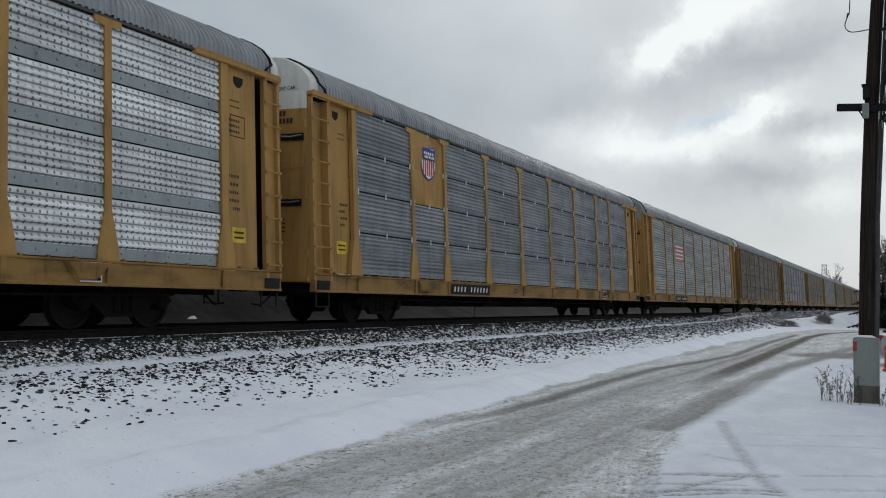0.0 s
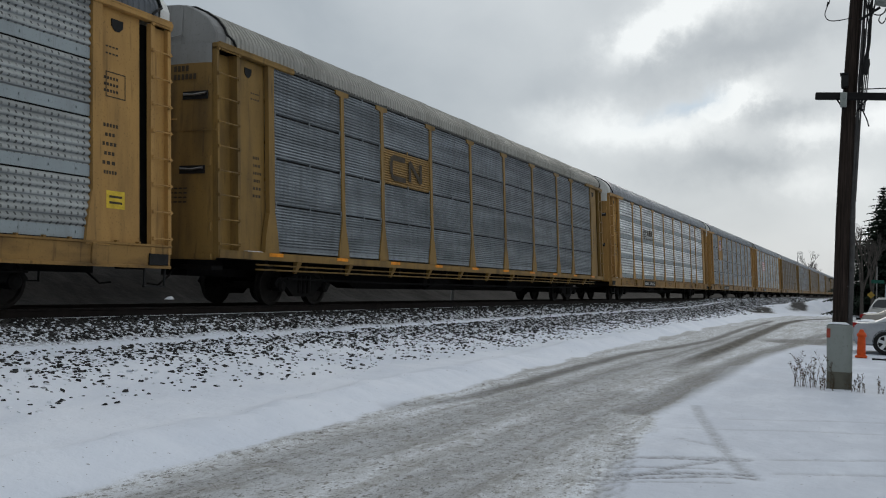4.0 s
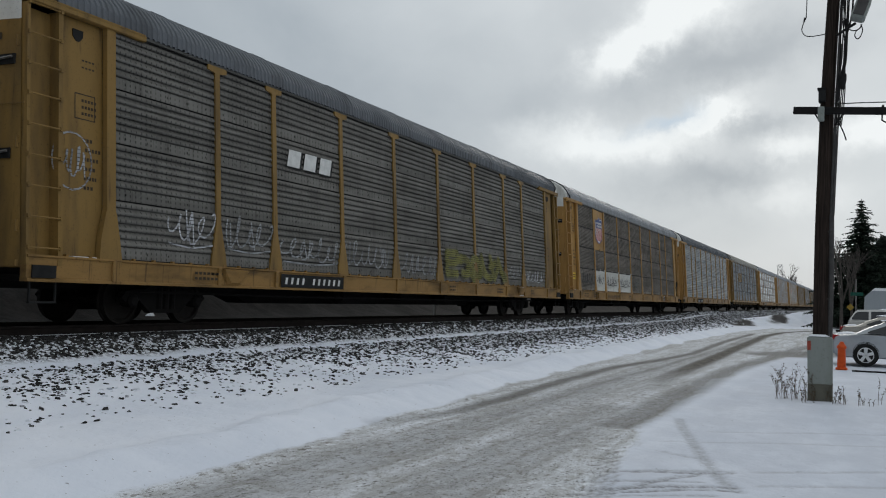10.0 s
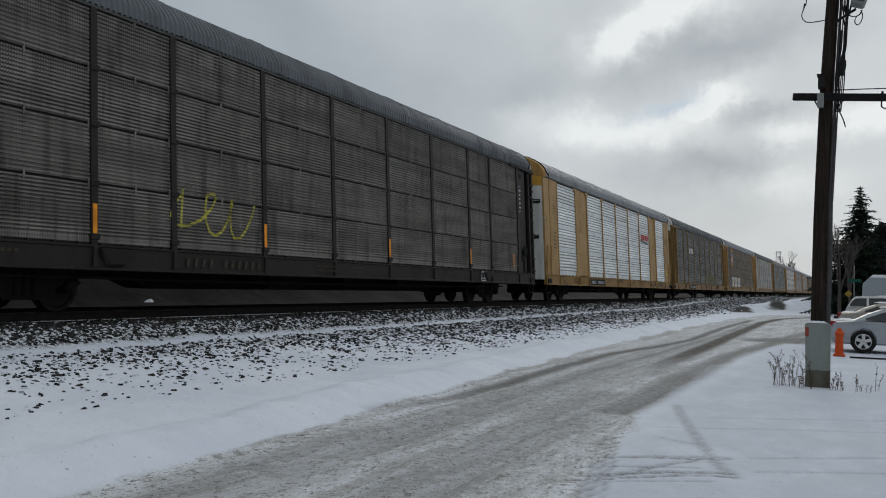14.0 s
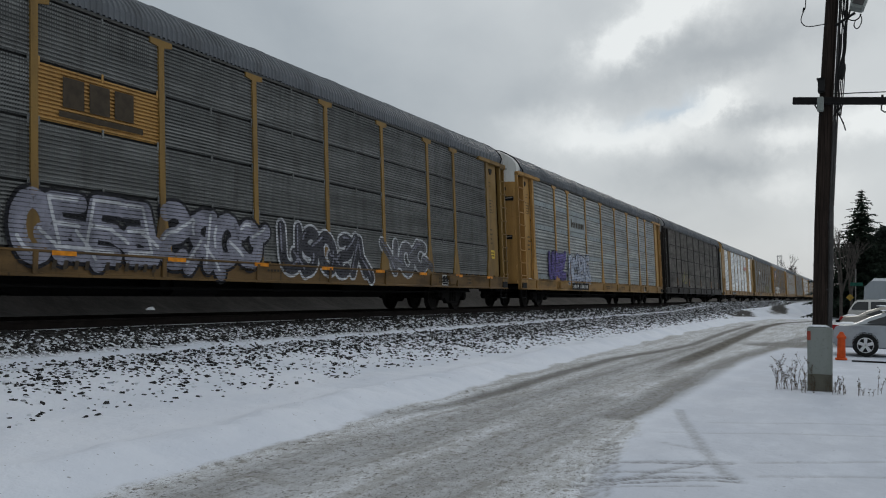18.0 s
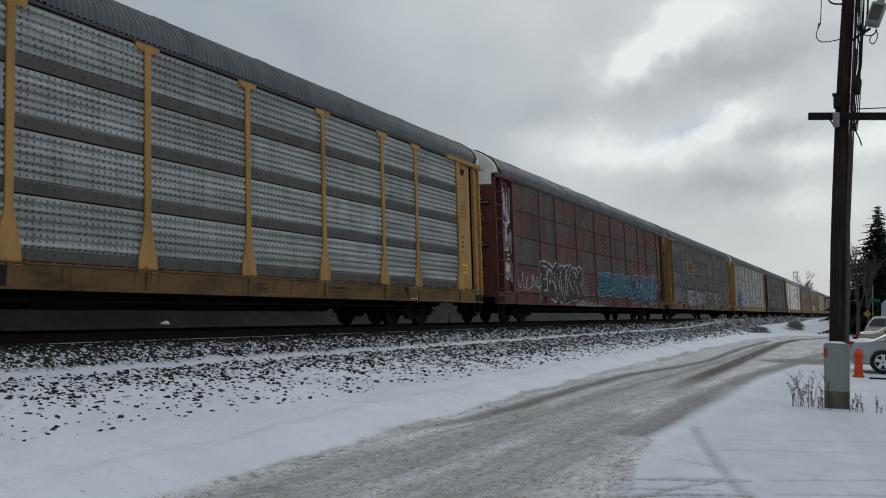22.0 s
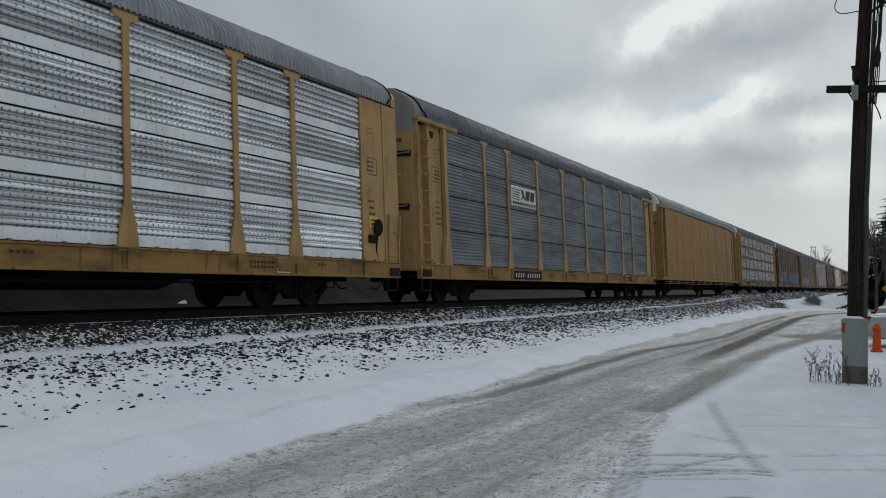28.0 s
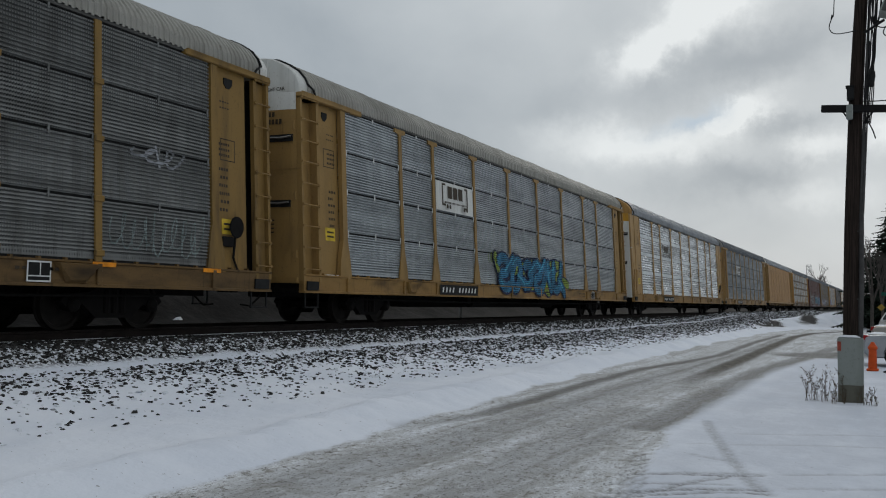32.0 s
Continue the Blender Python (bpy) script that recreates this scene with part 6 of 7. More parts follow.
def dotted():
    """Tan sheet punched with a square grid of round holes, in fields with plain borders."""
    k = Mat("tan_dotted_sheet", 0.6)
    sep = k.nt.nodes.new("ShaderNodeSeparateXYZ")
    k.nt.links.new(k.obj, sep.inputs[0])
    a = k.math("SUBTRACT", k.math("PINGPONG", sep.outputs[1], 0.05), 0.05)
    b = k.math("SUBTRACT", k.math("PINGPONG", sep.outputs[2], 0.05), 0.05)
    d = k.math("SQRT", k.math("ADD", k.math("MULTIPLY", a, a), k.math("MULTIPLY", b, b)))
    hole = k.step(d, 0.021, 0.027, 1.0, 0.0)
    far = k.math("ABSOLUTE", sep.outputs[1])
    field = k.math("MULTIPLY", k.step(far, 0.095, 0.105), k.step(far, 1.2, 1.21, 1.0, 0.0))
    field = k.math("MULTIPLY", field, k.math("MULTIPLY", k.step(sep.outputs[2], 1.3, 1.32), k.step(sep.outputs[2], 5.02, 5.04, 1.0, 0.0)))
    stain = k.step(k.noise(1.5, (1, 1, 0.5), 5), 0.4, 0.7)
    dents = k.noise(1.1, (1, 1, 0.4), 3)
    col = k.mix(k.math("MULTIPLY", stain, 0.6), (0.35, 0.19, 0.064), (0.25, 0.128, 0.042))
    k.color(k.mix(k.math("MULTIPLY", hole, field), col, (0.075, 0.045, 0.024))).bump(dents, 0.4, 0.06)
    return k.m


DOTTED = dotted()
CARS = {
    0: gy("tan autorack car with ribbed grey side panels and a shield emblem", solid={1: "top"}, emblem="shield", clips="white"),
    1: silver("tan autorack car with silver perforated side screens", emblem="horse"),
    2: gy("tan autorack car with grey ribbed panels and a yellow emblem board", style="fine", mats=[PERF_MID], frame=TAN_DIRTY, emblem="worm", board=TAN_PALE, board_bay=2, reflect=1, plate=False, roof=ROOF_WARM, end=GREY_END, slim=True, sill=TAN_DIRTY),
    3: silver("tan autorack car with silver screens and small black scrawls", mats=[PERF_GREY, BAND], roof=ROOF_DARK),
    4: gy("tan autorack car with dark panels, shield emblem and white patches", style="fine", mats=[GREY_DARK], solid={1: "top"}, patch=(1, 2, 3), emblem="shield", plate=False, post="foot"),
    5: gy("dirty yellow autorack car with dark screens and faded graffiti", frame=TAN_DIRTY, style="perf", mats=[PERF_DARK, PERF_DARK], roof=ROOF_DARK, emblem="slant"),
    6: gy("tan autorack car with bright galvanised slats and solid tan bays", frame=TAN_DUSTY, style="perf", mats=[PERF_CLEAN, BAND_LIGHT], end=YELLOW_END, door=WHITE_END, cap=TAN, solid={1: "all", 7: "all"}, closed=1, emblem="swoosh", post="thin"),
    7: gy("black autorack car with sooty grey panels", frame=BLACK_RACK, style="fine", mats=[SOOT_PANEL], post="bolt", end=GREY_END, roof=ROOF_DARK, plate=False),
    8: silver("tan autorack car with silver screens and purple graffiti", mats=[PERF_GREY, BAND], roof=ROOF_DARK, emblem="word"),
    9: gy("dirty yellow autorack car with blue-grey panels and white graffiti", frame=TAN_DIRTY, style="fine", mats=[GREY_BLUE], roof=ROOF_DARK, end=GREY_END, emblem="boxy", board=TAN, board_bay=2, reflect=1, plate=False, sill=SILL_DARK),
    10: gy("rusty brown autorack car covered in blue graffiti", frame=BROWN, style="fine", mats=[RUST_PANEL], post="bolt", end=WHITE_END, roof=ROOF_DARK, plate=False),
    11: silver("tan autorack car with silver screens and thin white scrawls", mats=[PERF_GREY, BAND_DARK], emblem="word", roof=ROOF_DARK, sill=SILL_DARK),
    12: gy("plain tan autorack car with solid dotted sheet sides", frame=TAN_PALE, style="plain", mats=[DOTTED], post="seam", end=WHITE_END, plate=False, slim=True, sill=TAN_PALE),
    13: gy("tan autorack car with grey ribbed panels and a small white emblem", frame=TAN_DUSTY, mats=[GREY_WORN], end=GREY_END, emblem="horse", emblem_white=1, roof=ROOF_DARK),
    14: gy("tan autorack car with bright galvanised screens and a bracket emblem", frame=TAN_DUSTY, style="perf", mats=[PERF_SHINY, BAND_LIGHT], end=YELLOW_END, door=WHITE_END, cap=TAN, closed=1, emblem="bracket"),
    15: gy("tan autorack car with grey panels and blue-green graffiti", style="fine", mats=[GREY_LIGHT], emblem="bracket", emblem_white=1, clips="white", roof=ROOF_WARM, frame=TAN_PALE),
    16: gy("dirty yellow autorack car with dark blue-grey panels", frame=TAN_DIRTY, style="fine", mats=[GREY_BLUE], post="bolt", reflect=1, roof=ROOF_WARM, sill=SILL_DARK),
    -1: gy("tan autorack car with bright slats and a pink emblem", style="perf", mats=[PERF_GREY, BAND], end=GREY_END, emblem="pink"),
    -2: gy("dirty tan autorack car with dark grey panels", frame=TAN_DIRTY, mats=[GREY_DARK]),
    -3: gy("tan autorack car with grey panels", frame=TAN_DIRTY, mats=[PERF_MID]),
}
# far cars get duller paint, standing in for their dimness at a grazing angle
for i in range(-14, -3):
    CARS[i] = [gy("dirty tan autorack car with grey panels, far along the train", frame=TAN_DIRTY, mats=[PERF_MID]), gy("dirty autorack car with dark panels, far along the train", frame=TAN_DIRTY, mats=[GREY_DARK])][0 if i in (-5, -9, -12) else 1]
cars = {c: build_car(c, CARS[c]) for c in sorted(CARS)}


# ---- things beside the road ----
def cable(g, pts, r, mi=0, steps=6):
    """A smooth cable through points."""
    p = [Vector(a) for a in pts]
    path = []
    for i in range(len(p) - 1):
        p0, p1, p2, p3 = p[max(i - 1, 0)], p[i], p[i + 1], p[min(i + 2, len(p) - 1)]
        for k in range(steps):
            t = k / steps
            path.append(0.5 * ((2 * p1) + (p2 - p0) * t + (2 * p0 - 5 * p1 + 4 * p2 - p3) * t * t + (3 * p1 - p0 - 3 * p2 + p3) * t ** 3))
    path.append(p[-1])
    g.tube(path, r, 6, mi)


def build_pole():
    p = thing("utility_pole", (-0.57, 17.7, 0.0), "dark weathered wooden utility pole with cross-arm and cables", "utility pole")
    k = Mat("pole_wood", 0.85)
    grain = k.noise(6, (6, 6, 0.25), 6, 0.7)
    k.color(k.mix(k.step(grain, 0.35, 0.7), (0.014, 0.010, 0.008), (0.042, 0.030, 0.024))).bump(grain, 0.5, 0.01)
    wood = k.m
    tarred = plain("tarred_arm", (0.014, 0.013, 0.013), 0.8)
    grey = paint("cabinet_grey_green", (0.25, 0.27, 0.25), (0.10, 0.10, 0.08), 0.45)
    slab = paint("cabinet_foot", (0.13, 0.125, 0.10), (0.02, 0.02, 0.015), 0.9, stretch=(1, 1, 0.7))
    pipe = plain("conduit_grey", (0.075, 0.072, 0.07), 0.7)
    bend = [(-0.1, -0.01), (1.1, -0.01), (3.15, 0.0), (5.4, 0.06), (7.28, 0.15), (10.5, 0.34)]
    ax = lambda z: float(np.interp(z, [b[0] for b in bend], [b[1] for b in bend]))
    part("shaft", shared("shaft", [wood], lambda g: g.tube([(ax(z), 0, z) for z in np.linspace(-0.1, 10.5, 15)], 0.15, 18, 0, 0.09), True), p)

    def arm(g):
        g.box((0.62, -0.19, 0), (2.25, 0.1, 0.125), 0, 0.01)
        for x in (0.96, 1.5):
            g.box((x, -0.19, 0.08), (0.04, 0.05, 0.05))
            g.tube([(x, -0.19, -0.06), (x, -0.19, -0.16), (x + 0.06, -0.19, -0.2), (x + 0.12, -0.19, -0.16)], 0.014, 5)
        for s in (-1, 1):
            g.tube([(0.1 + s * 0.24, -0.2, -0.06), (0.1 + s * 0.1, -0.17, -0.26)], 0.014, 5)
    ca = part("cross_arm", shared("cross_arm", [tarred], arm), p, (0, 0, 5.175), "black tarred cross-arm with braces")
    ca.rotation_euler = (0, 0.062, 0)
    bracket = shared("arm_bracket", [grey], lambda g: (g.box((0, 0, 0), (0.11, 0.1, 0.26), 0, 0.015), g.box((0.01, -0.055, 0.03), (0.03, 0.02, 0.03)), g.box((-0.02, -0.055, -0.08), (0.02, 0.02, 0.02))))
    part("arm_bracket", bracket, p, (-0.035, -0.27, 5.10), "pale metal bracket")
    part("junction_box", shared("junction_box", [BLACK], lambda g: (g.box((0, 0, 0), (0.12, 0.2, 0.23), 0, 0.012), g.box((-0.01, 0, 0.125), (0.14, 0.22, 0.02)))), p, (-0.025, -0.1, 5.46))

    for n, (x, z0, z1, r) in enumerate(((0.145, 0.9, 3.3, 0.045), (0.16, 3.2, 5.0, 0.016), (0.13, 3.2, 9.0, 0.024), (0.18, 3.3, 6.4, 0.014))):
        run = [(ax(z0) + x, -0.06, z0), (ax((z0 + z1) / 2) + x + 0.015, -0.08, (z0 + z1) / 2), (ax(z1) + x, -0.06, z1)]
        part("conduit", shared(("conduit", n), [pipe], lambda g: g.tube(run, r, 7)), p, label="grey conduit strapped to the pole")
    for z in (1.8, 3.0):
        part("pipe_strap", shared("pipe_strap", [pipe], lambda g: g.box((0, 0, 0), (0.1, 0.08, 0.02))), p, (ax(z) + 0.14, -0.07, z))

    def wires(g):
        z = 5.9
        for i in range(5):
            o = 0.17 + 0.028 * i
            cable(g, [(ax(4.9) + 0.17 + 0.02 * i, -0.15, 4.9), (ax(5.6) + o, -0.2, 5.5), (ax(6.3) + o + 0.05 * math.sin(i), -0.2, 6.3), (ax(7.0) + o - 0.04, -0.18, 7.0), (ax(8) + 0.16, -0.15, 8.2)], 0.011)
        cable(g, [(0.2, -0.2, 6.52), (0.38, -0.25, 6.62), (0.52, -0.3, 6.69)], 0.024)
        cable(g, [(0.4, -0.3, 6.6), (0.47, -0.3, 6.56), (0.56, -0.3, 6.57), (0.62, -0.3, 6.66)], 0.01)
        cable(g, [(0.6, -0.3, 6.66), (0.63, -0.3, 6.56), (0.6, -0.3, 6.45), (0.55, -0.3, 6.405), (0.505, -0.3, 6.46), (0.53, -0.3, 6.55), (0.6, -0.3, 6.6)], 0.01)
        # heavier runs that part from the shaft and come back to it
        for a, b, c, w in ((0.30, 0.36, 0.40, 0.016), (0.28, 0.33, 0.46, 0.018), (0.24, 0.29, 0.33, 0.012)):
            cable(g, [(0.2, -0.2, 5.1), (a - 0.03, -0.22, 5.6), (b, -0.24, 6.0), (b + 0.02, -0.24, 6.4), (c, -0.24, 6.9), (c + 0.02, -0.22, 7.6)], w)
        # slack loop on the road side
        cable(g, [(-0.05 + ax(6.6), -0.15, 6.585), (-0.2, -0.2, 6.545), (-0.32, -0.2, 6.575), (-0.375, -0.2, 6.68), (-0.33, -0.2, 6.85), (-0.30, -0.2, 6.98), (-0.28, -0.2, 8.0)], 0.009)
        cable(g, [(-0.34, -0.2, 6.82), (-0.325, -0.2, 6.9)], 0.016)
        cable(g, [(-0.02 + ax(7), -0.15, 7.22), (-0.12, -0.2, 7.25), (-0.19, -0.2, 7.45), (-0.18, -0.2, 8)], 0.016)
        # service wire away from the pole
        cable(g, [(ax(5.5) + 0.12, -0.12, 5.31), (0.36, 0.0, 5.325), (1.5, 0.4, 5.38), (9, 4, 5.9), (25, 12, 7.1)], 0.01)
        cable(g, [(ax(5.2) + 0.15, -0.2, 5.05), (ax(5) + 0.28, -0.2, 4.78), (ax(5) + 0.33, -0.2, 4.62)], 0.012)
    part("cable", shared("cable", [BLACK], wires), p, label="tangle of black cables")
    part("cable_closure", shared("cable_closure", [BLACK], lambda g: g.lathe([(0.0, -0.155), (0.03, -0.145), (0.045, -0.08), (0.05, 0.04), (0.035, 0.13), (0.0, 0.15)], 2, (0, 0, 0), 12)), p, (0.325, -0.22, 5.68), "black cable closure").rotation_euler = (0, 0.12, 0)

    def lamp(g):
        g.box((0, 0, 0), (0.24, 0.22, 0.42), 0, 0.03)
        g.box((0.0, 0.0, 0.27), (0.12, 0.12, 0.16), 0, 0.02)
        g.box((0, -0.115, -0.02), (0.18, 0.02, 0.3), 1)
    fl = part("floodlight", shared("floodlight", [grey, pipe], lamp), p, (0.60, -0.35, 6.91), "grey floodlight housing")
    fl.rotation_euler = (radians(-15), radians(18), 0)

    # cabinet at the foot
    cab = part("cable_guard", shared("cable_guard", [grey, slab], lambda g: (g.hull([(-0.2, -0.2, 0.3), (0.2, -0.2, 0.3), (0.2, 0.2, 0.3), (-0.2, 0.2, 0.3), (-0.22, -0.2, 1.1), (0.2, -0.2, 1.1), (0.2, 0.2, 1.1), (-0.22, 0.2, 1.1), (-0.19, -0.17, 1.13), (0.17, -0.17, 1.13)], 0), g.box((0.0, 0, 0.14), (0.405, 0.405, 0.34), 1, 0.02))), p, (-0.01, -0.1, 0), "grey-green metal cabinet round the pole's foot")
    part("cabinet_snow", shared("cabinet_snow", [plain("snow_dust", (0.78, 0.8, 0.84), 0.8, 0, 0.1)], lambda g: g.hull([(-0.2, -0.19, 1.13), (0.15, -0.19, 1.13), (0.15, 0.0, 1.13), (-0.2, 0.0, 1.13), (-0.15, -0.15, 1.165), (0.1, -0.15, 1.16), (0.08, -0.05, 1.165)])), cab, label="thin snow on the cabinet's top")
    part("reflector", shared("red_reflector", [plain("reflector_red", (0.33, 0.07, 0.045), 0.5)], lambda g: g.box((-0.185, -0.208, 0.97), (0.06, 0.01, 0.16))), cab, label="faded red reflector")
    return p


def stalks(at, n, h, spread, seed):
    """A clump of dry weeds: thin stems with small seed heads and leaves."""
    r = random.Random(seed)
    g = Geo()
    for _ in range(n):
        x, y = r.gauss(0, spread), r.gauss(0, spread * 0.7)
        hh = h * r.uniform(0.45, 1.1)
        dx, dy = r.uniform(-0.55, 0.45) * hh, r.uniform(-0.4, 0.4) * hh
        g.tube([(x, y, -0.02), (x + dx * 0.3, y + dy * 0.3, hh * 0.5), (x + dx, y + dy, hh)], 0.004, 4, 0, 0.0015)
        for k in range(int(hh * 60)):
            t = r.uniform(0.15, 1)
            px, py, pz = x + dx * t * t, y + dy * t * t, hh * t
            a = r.uniform(0, 6.28)
            l = r.uniform(0.012, 0.045)
            g.add([(px, py, pz), (px + l * math.cos(a), py + l * math.sin(a), pz + r.uniform(-0.01, 0.05)), (px + 0.6 * l * math.cos(a + 0.6), py + 0.6 * l * math.sin(a + 0.6), pz + 0.02)], [(0, 1, 2)])
    ob = new("dry_weeds", g.mesh("dry_weeds", [plain("dry_stalk", (0.10, 0.075, 0.05), 0.9)]))
    ob.location = at
    return tagged(ob, "clump of dry brown weeds in the snow beside the pole", "weeds", "weeds by the pole")


def car_outline(kind):
    """Side view of a parked car from its tail at 0: body and cabin."""
    if kind == "sedan":
        body = [(0.02, 0.42), (0.0, 0.60), (0.05, 0.80), (0.12, 0.88), (0.65, 0.92), (1.1, 0.92), (3.2, 0.90), (4.3, 0.78), (4.68, 0.62), (4.72, 0.4), (4.6, 0.24), (0.15, 0.24)]
        cabin = [(0.62, 0.90), (1.0, 1.10), (1.45, 1.27), (1.9, 1.32), (2.5, 1.30), (3.0, 1.10), (3.4, 0.88)]
        wheels = (0.9, 3.65)
    else:
        body = [(0.02, 0.5), (0.0, 0.75), (0.04, 1.0), (0.08, 1.08), (1.2, 1.10), (3.3, 1.05), (4.3, 0.98), (4.6, 0.8), (4.65, 0.5), (4.5, 0.32), (0.15, 0.32)]
        cabin = [(0.06, 1.06), (0.3, 1.46), (0.45, 1.58), (1.5, 1.62), (2.6, 1.58), (3.1, 1.36), (3.5, 1.06)]
        wheels = (0.95, 3.65)
    return body, cabin, wheels


def parked_car(at, kind, rgb, label, group="parked cars"):
    c = thing("parked_car", at, label, "car", group)
    k = Mat("car_paint_" + label.split()[0], 0.3, 0.3)
    k.color(k.mix(k.step(k.noise(2.0), 0.4, 0.8), rgb, tuple(v * 0.75 for v in rgb)))
    m = k.m
    glass = plain("car_glass_dark", (0.02, 0.022, 0.025), 0.08, 0, 0.1)
    tyre, rim = plain("tyre_rubber", (0.02, 0.02, 0.02), 0.9), plain("alloy_rim", (0.7, 0.71, 0.72), 0.4, 0.0, 0.15)
    snow = plain("snow_dust", (0.78, 0.8, 0.84), 0.8, 0, 0.1)
    body, cabin, wheels = car_outline(kind)
    W = 0.9

    def shell(g):
        rings = []
        for y, s, dz in ((-W, 0.0, 0.0), (-W + 0.12, 1.0, 0.0), (W - 0.12, 1.0, 0.0), (W, 0.0, 0.0)):
            inset = 0.0 if s else 0.07
            cx, cz = 2.35, 0.62
            rings.append([(cx + (x - cx) * (1 - inset * 0.35), y, cz + (z - cz) * (1 - inset * 1.6)) for x, z in body])
        n = len(body)
        g.add([p for rg in rings for p in rg], [(a * n + i, a * n + (i + 1) % n, (a + 1) * n + (i + 1) % n, (a + 1) * n + i) for a in range(3) for i in range(n)] + [tuple(range(n - 1, -1, -1)), tuple(3 * n + i for i in range(n))])
    part("body", shared(("car_body", kind), [m], shell), c)

    def roof(g):
        n = len(cabin)
        rings = []
        for y, top in ((-W + 0.06, 0), (-W + 0.3, 1), (W - 0.3, 1), (W - 0.06, 0)):
            rings.append([(x, y if not top else y, z if top else min(z, 0.93 if kind == "sedan" else 1.08)) for x, z in cabin])
        g.add([p for rg in rings for p in rg], [(a * n + i, a * n + i + 1, (a + 1) * n + i + 1, (a + 1) * n + i) for a in range(3) for i in range(n - 1)])
    part("cabin", shared(("car_cabin", kind), [m], roof), c)

    def side_glass(x0, x1):
        def make(g):
            z0 = 0.95 if kind == "sedan" else 1.13
            xs = np.linspace(x0, x1, 7)
            cx = [p[0] for p in cabin]
            cz = [p[1] for p in cabin]
            lo = [(x, z0) for x in xs]
            hi = [(x, max(z0 + 0.02, np.interp(x, cx, cz) - 0.09)) for x in xs]
            def yy(z):
                base = 0.93 if kind == "sedan" else 1.08
                top = 1.32 if kind == "sedan" else 1.62
                return -W + 0.05 + 0.25 * max(0.0, (z - base)) / (top - base)
            vs = [(x, yy(z) - 0.012, z) for x, z in lo] + [(x, yy(z) - 0.012, z) for x, z in hi]
            g.add(vs, [(i, i + 1, 8 + i, 7 + i) for i in range(6)])
        return make
    spans = ((0.95, 1.5), (1.58, 2.3), (2.38, 3.1)) if kind == "sedan" else ((0.2, 0.9), (1.0, 1.9), (2.0, 3.1))
    for i, (a, b) in enumerate(spans):
        part("side_window", shared(("car_side_window", kind, i), [glass], side_glass(a, b)), c)
    part("tail_light", shared(("tail_light", kind), [plain("tail_red", (0.35, 0.02, 0.02), 0.25)], lambda g: g.hull([(-0.01, -0.84, 0.72), (0.0, -0.45, 0.74), (0.28, -0.895, 0.80), (0.02, -0.84, 0.88), (0.04, -0.45, 0.88), (0.2, -0.885, 0.87)])), c, label="red tail light")
    part("bumper", shared(("bumper", kind), [m], lambda g: g.box((0.06, 0, 0.48), (0.2, 1.74, 0.26), 0, 0.05)), c)
    rz = 1.31 if kind == "sedan" else 1.61
    part("roof_snow", shared(("roof_snow", kind), [snow], lambda g: g.hull([(1.3, -0.5, rz), (2.4, -0.5, rz - 0.02), (2.4, 0.5, rz - 0.02), (1.3, 0.5, rz), (1.5, -0.4, rz + 0.04), (2.2, 0.4, rz + 0.04), (1.5, 0.4, rz + 0.04)])), c, label="snow left on the roof")
    if kind == "sedan":
        part("boot_snow", shared("boot_snow", [snow], lambda g: g.hull([(0.15, -0.7, 0.9), (0.6, -0.7, 0.92), (0.6, 0.7, 0.92), (0.15, 0.7, 0.9), (0.22, -0.6, 0.93), (0.55, 0.6, 0.945), (0.3, 0.5, 0.945)])), c)

    def wheel(g):
        g.lathe([(0.2, -0.1), (0.3, -0.11), (0.325, -0.08), (0.33, 0.0), (0.325, 0.08), (0.3, 0.11), (0.2, 0.1)], 1, (0, 0, 0), 24, 0)

    def spokes(g):
        g.lathe([(0.03, -0.105), (0.05, -0.1), (0.05, 0.0)], 1, (0, 0, 0), 10, 0)
        g.lathe([(0.205, -0.105), (0.225, -0.1), (0.22, 0.05), (0.2, -0.05)], 1, (0, 0, 0), 24, 0)
        for i in range(5):
            a = 2 * math.pi * i / 5 + 0.3
            u, v = Vector((math.cos(a), 0, math.sin(a))), Vector((-math.sin(a), 0, math.cos(a)))
            p = [u * 0.03 + v * 0.035, u * 0.21 + v * 0.05, u * 0.21 - v * 0.05, u * 0.03 - v * 0.035]
            g.hull([tuple(q + Vector((0, -0.1, 0))) for q in p] + [tuple(q + Vector((0, -0.06, 0))) for q in p], 0)
            # black wedges stand in for the dark gaps between the spokes
            a += math.pi / 5
            u, v = Vector((math.cos(a), 0, math.sin(a))), Vector((-math.sin(a), 0, math.cos(a)))
            p = [u * 0.07, u * 0.185 + v * 0.075, u * 0.2, u * 0.185 - v * 0.075]
            g.hull([tuple(q + Vector((0, -0.112, 0))) for q in p] + [tuple(q + Vector((0, -0.08, 0))) for q in p], 1)
    arch = shared(("wheel_arch", kind), [BLACK], lambda g: g.lathe([(0.0, -0.01), (0.35, -0.01), (0.35, 0.1), (0.0, 0.1)], 1, (0, 0, 0), 24))
    for x in wheels:
        for s in (-1, 1):
            part("wheel_arch", arch, c, (x, s * (W - 0.05) - (0.04 if s > 0 else 0.04), 0.36))
            w = part("wheel", shared("car_wheel", [tyre], wheel), c, (x, s * (W - 0.07), 0.33), "black tyre with alloy rim")
            part("rim", shared("car_rim", [rim, BLACK], spokes), w, turn=0 if s < 0 else math.pi)
    return c


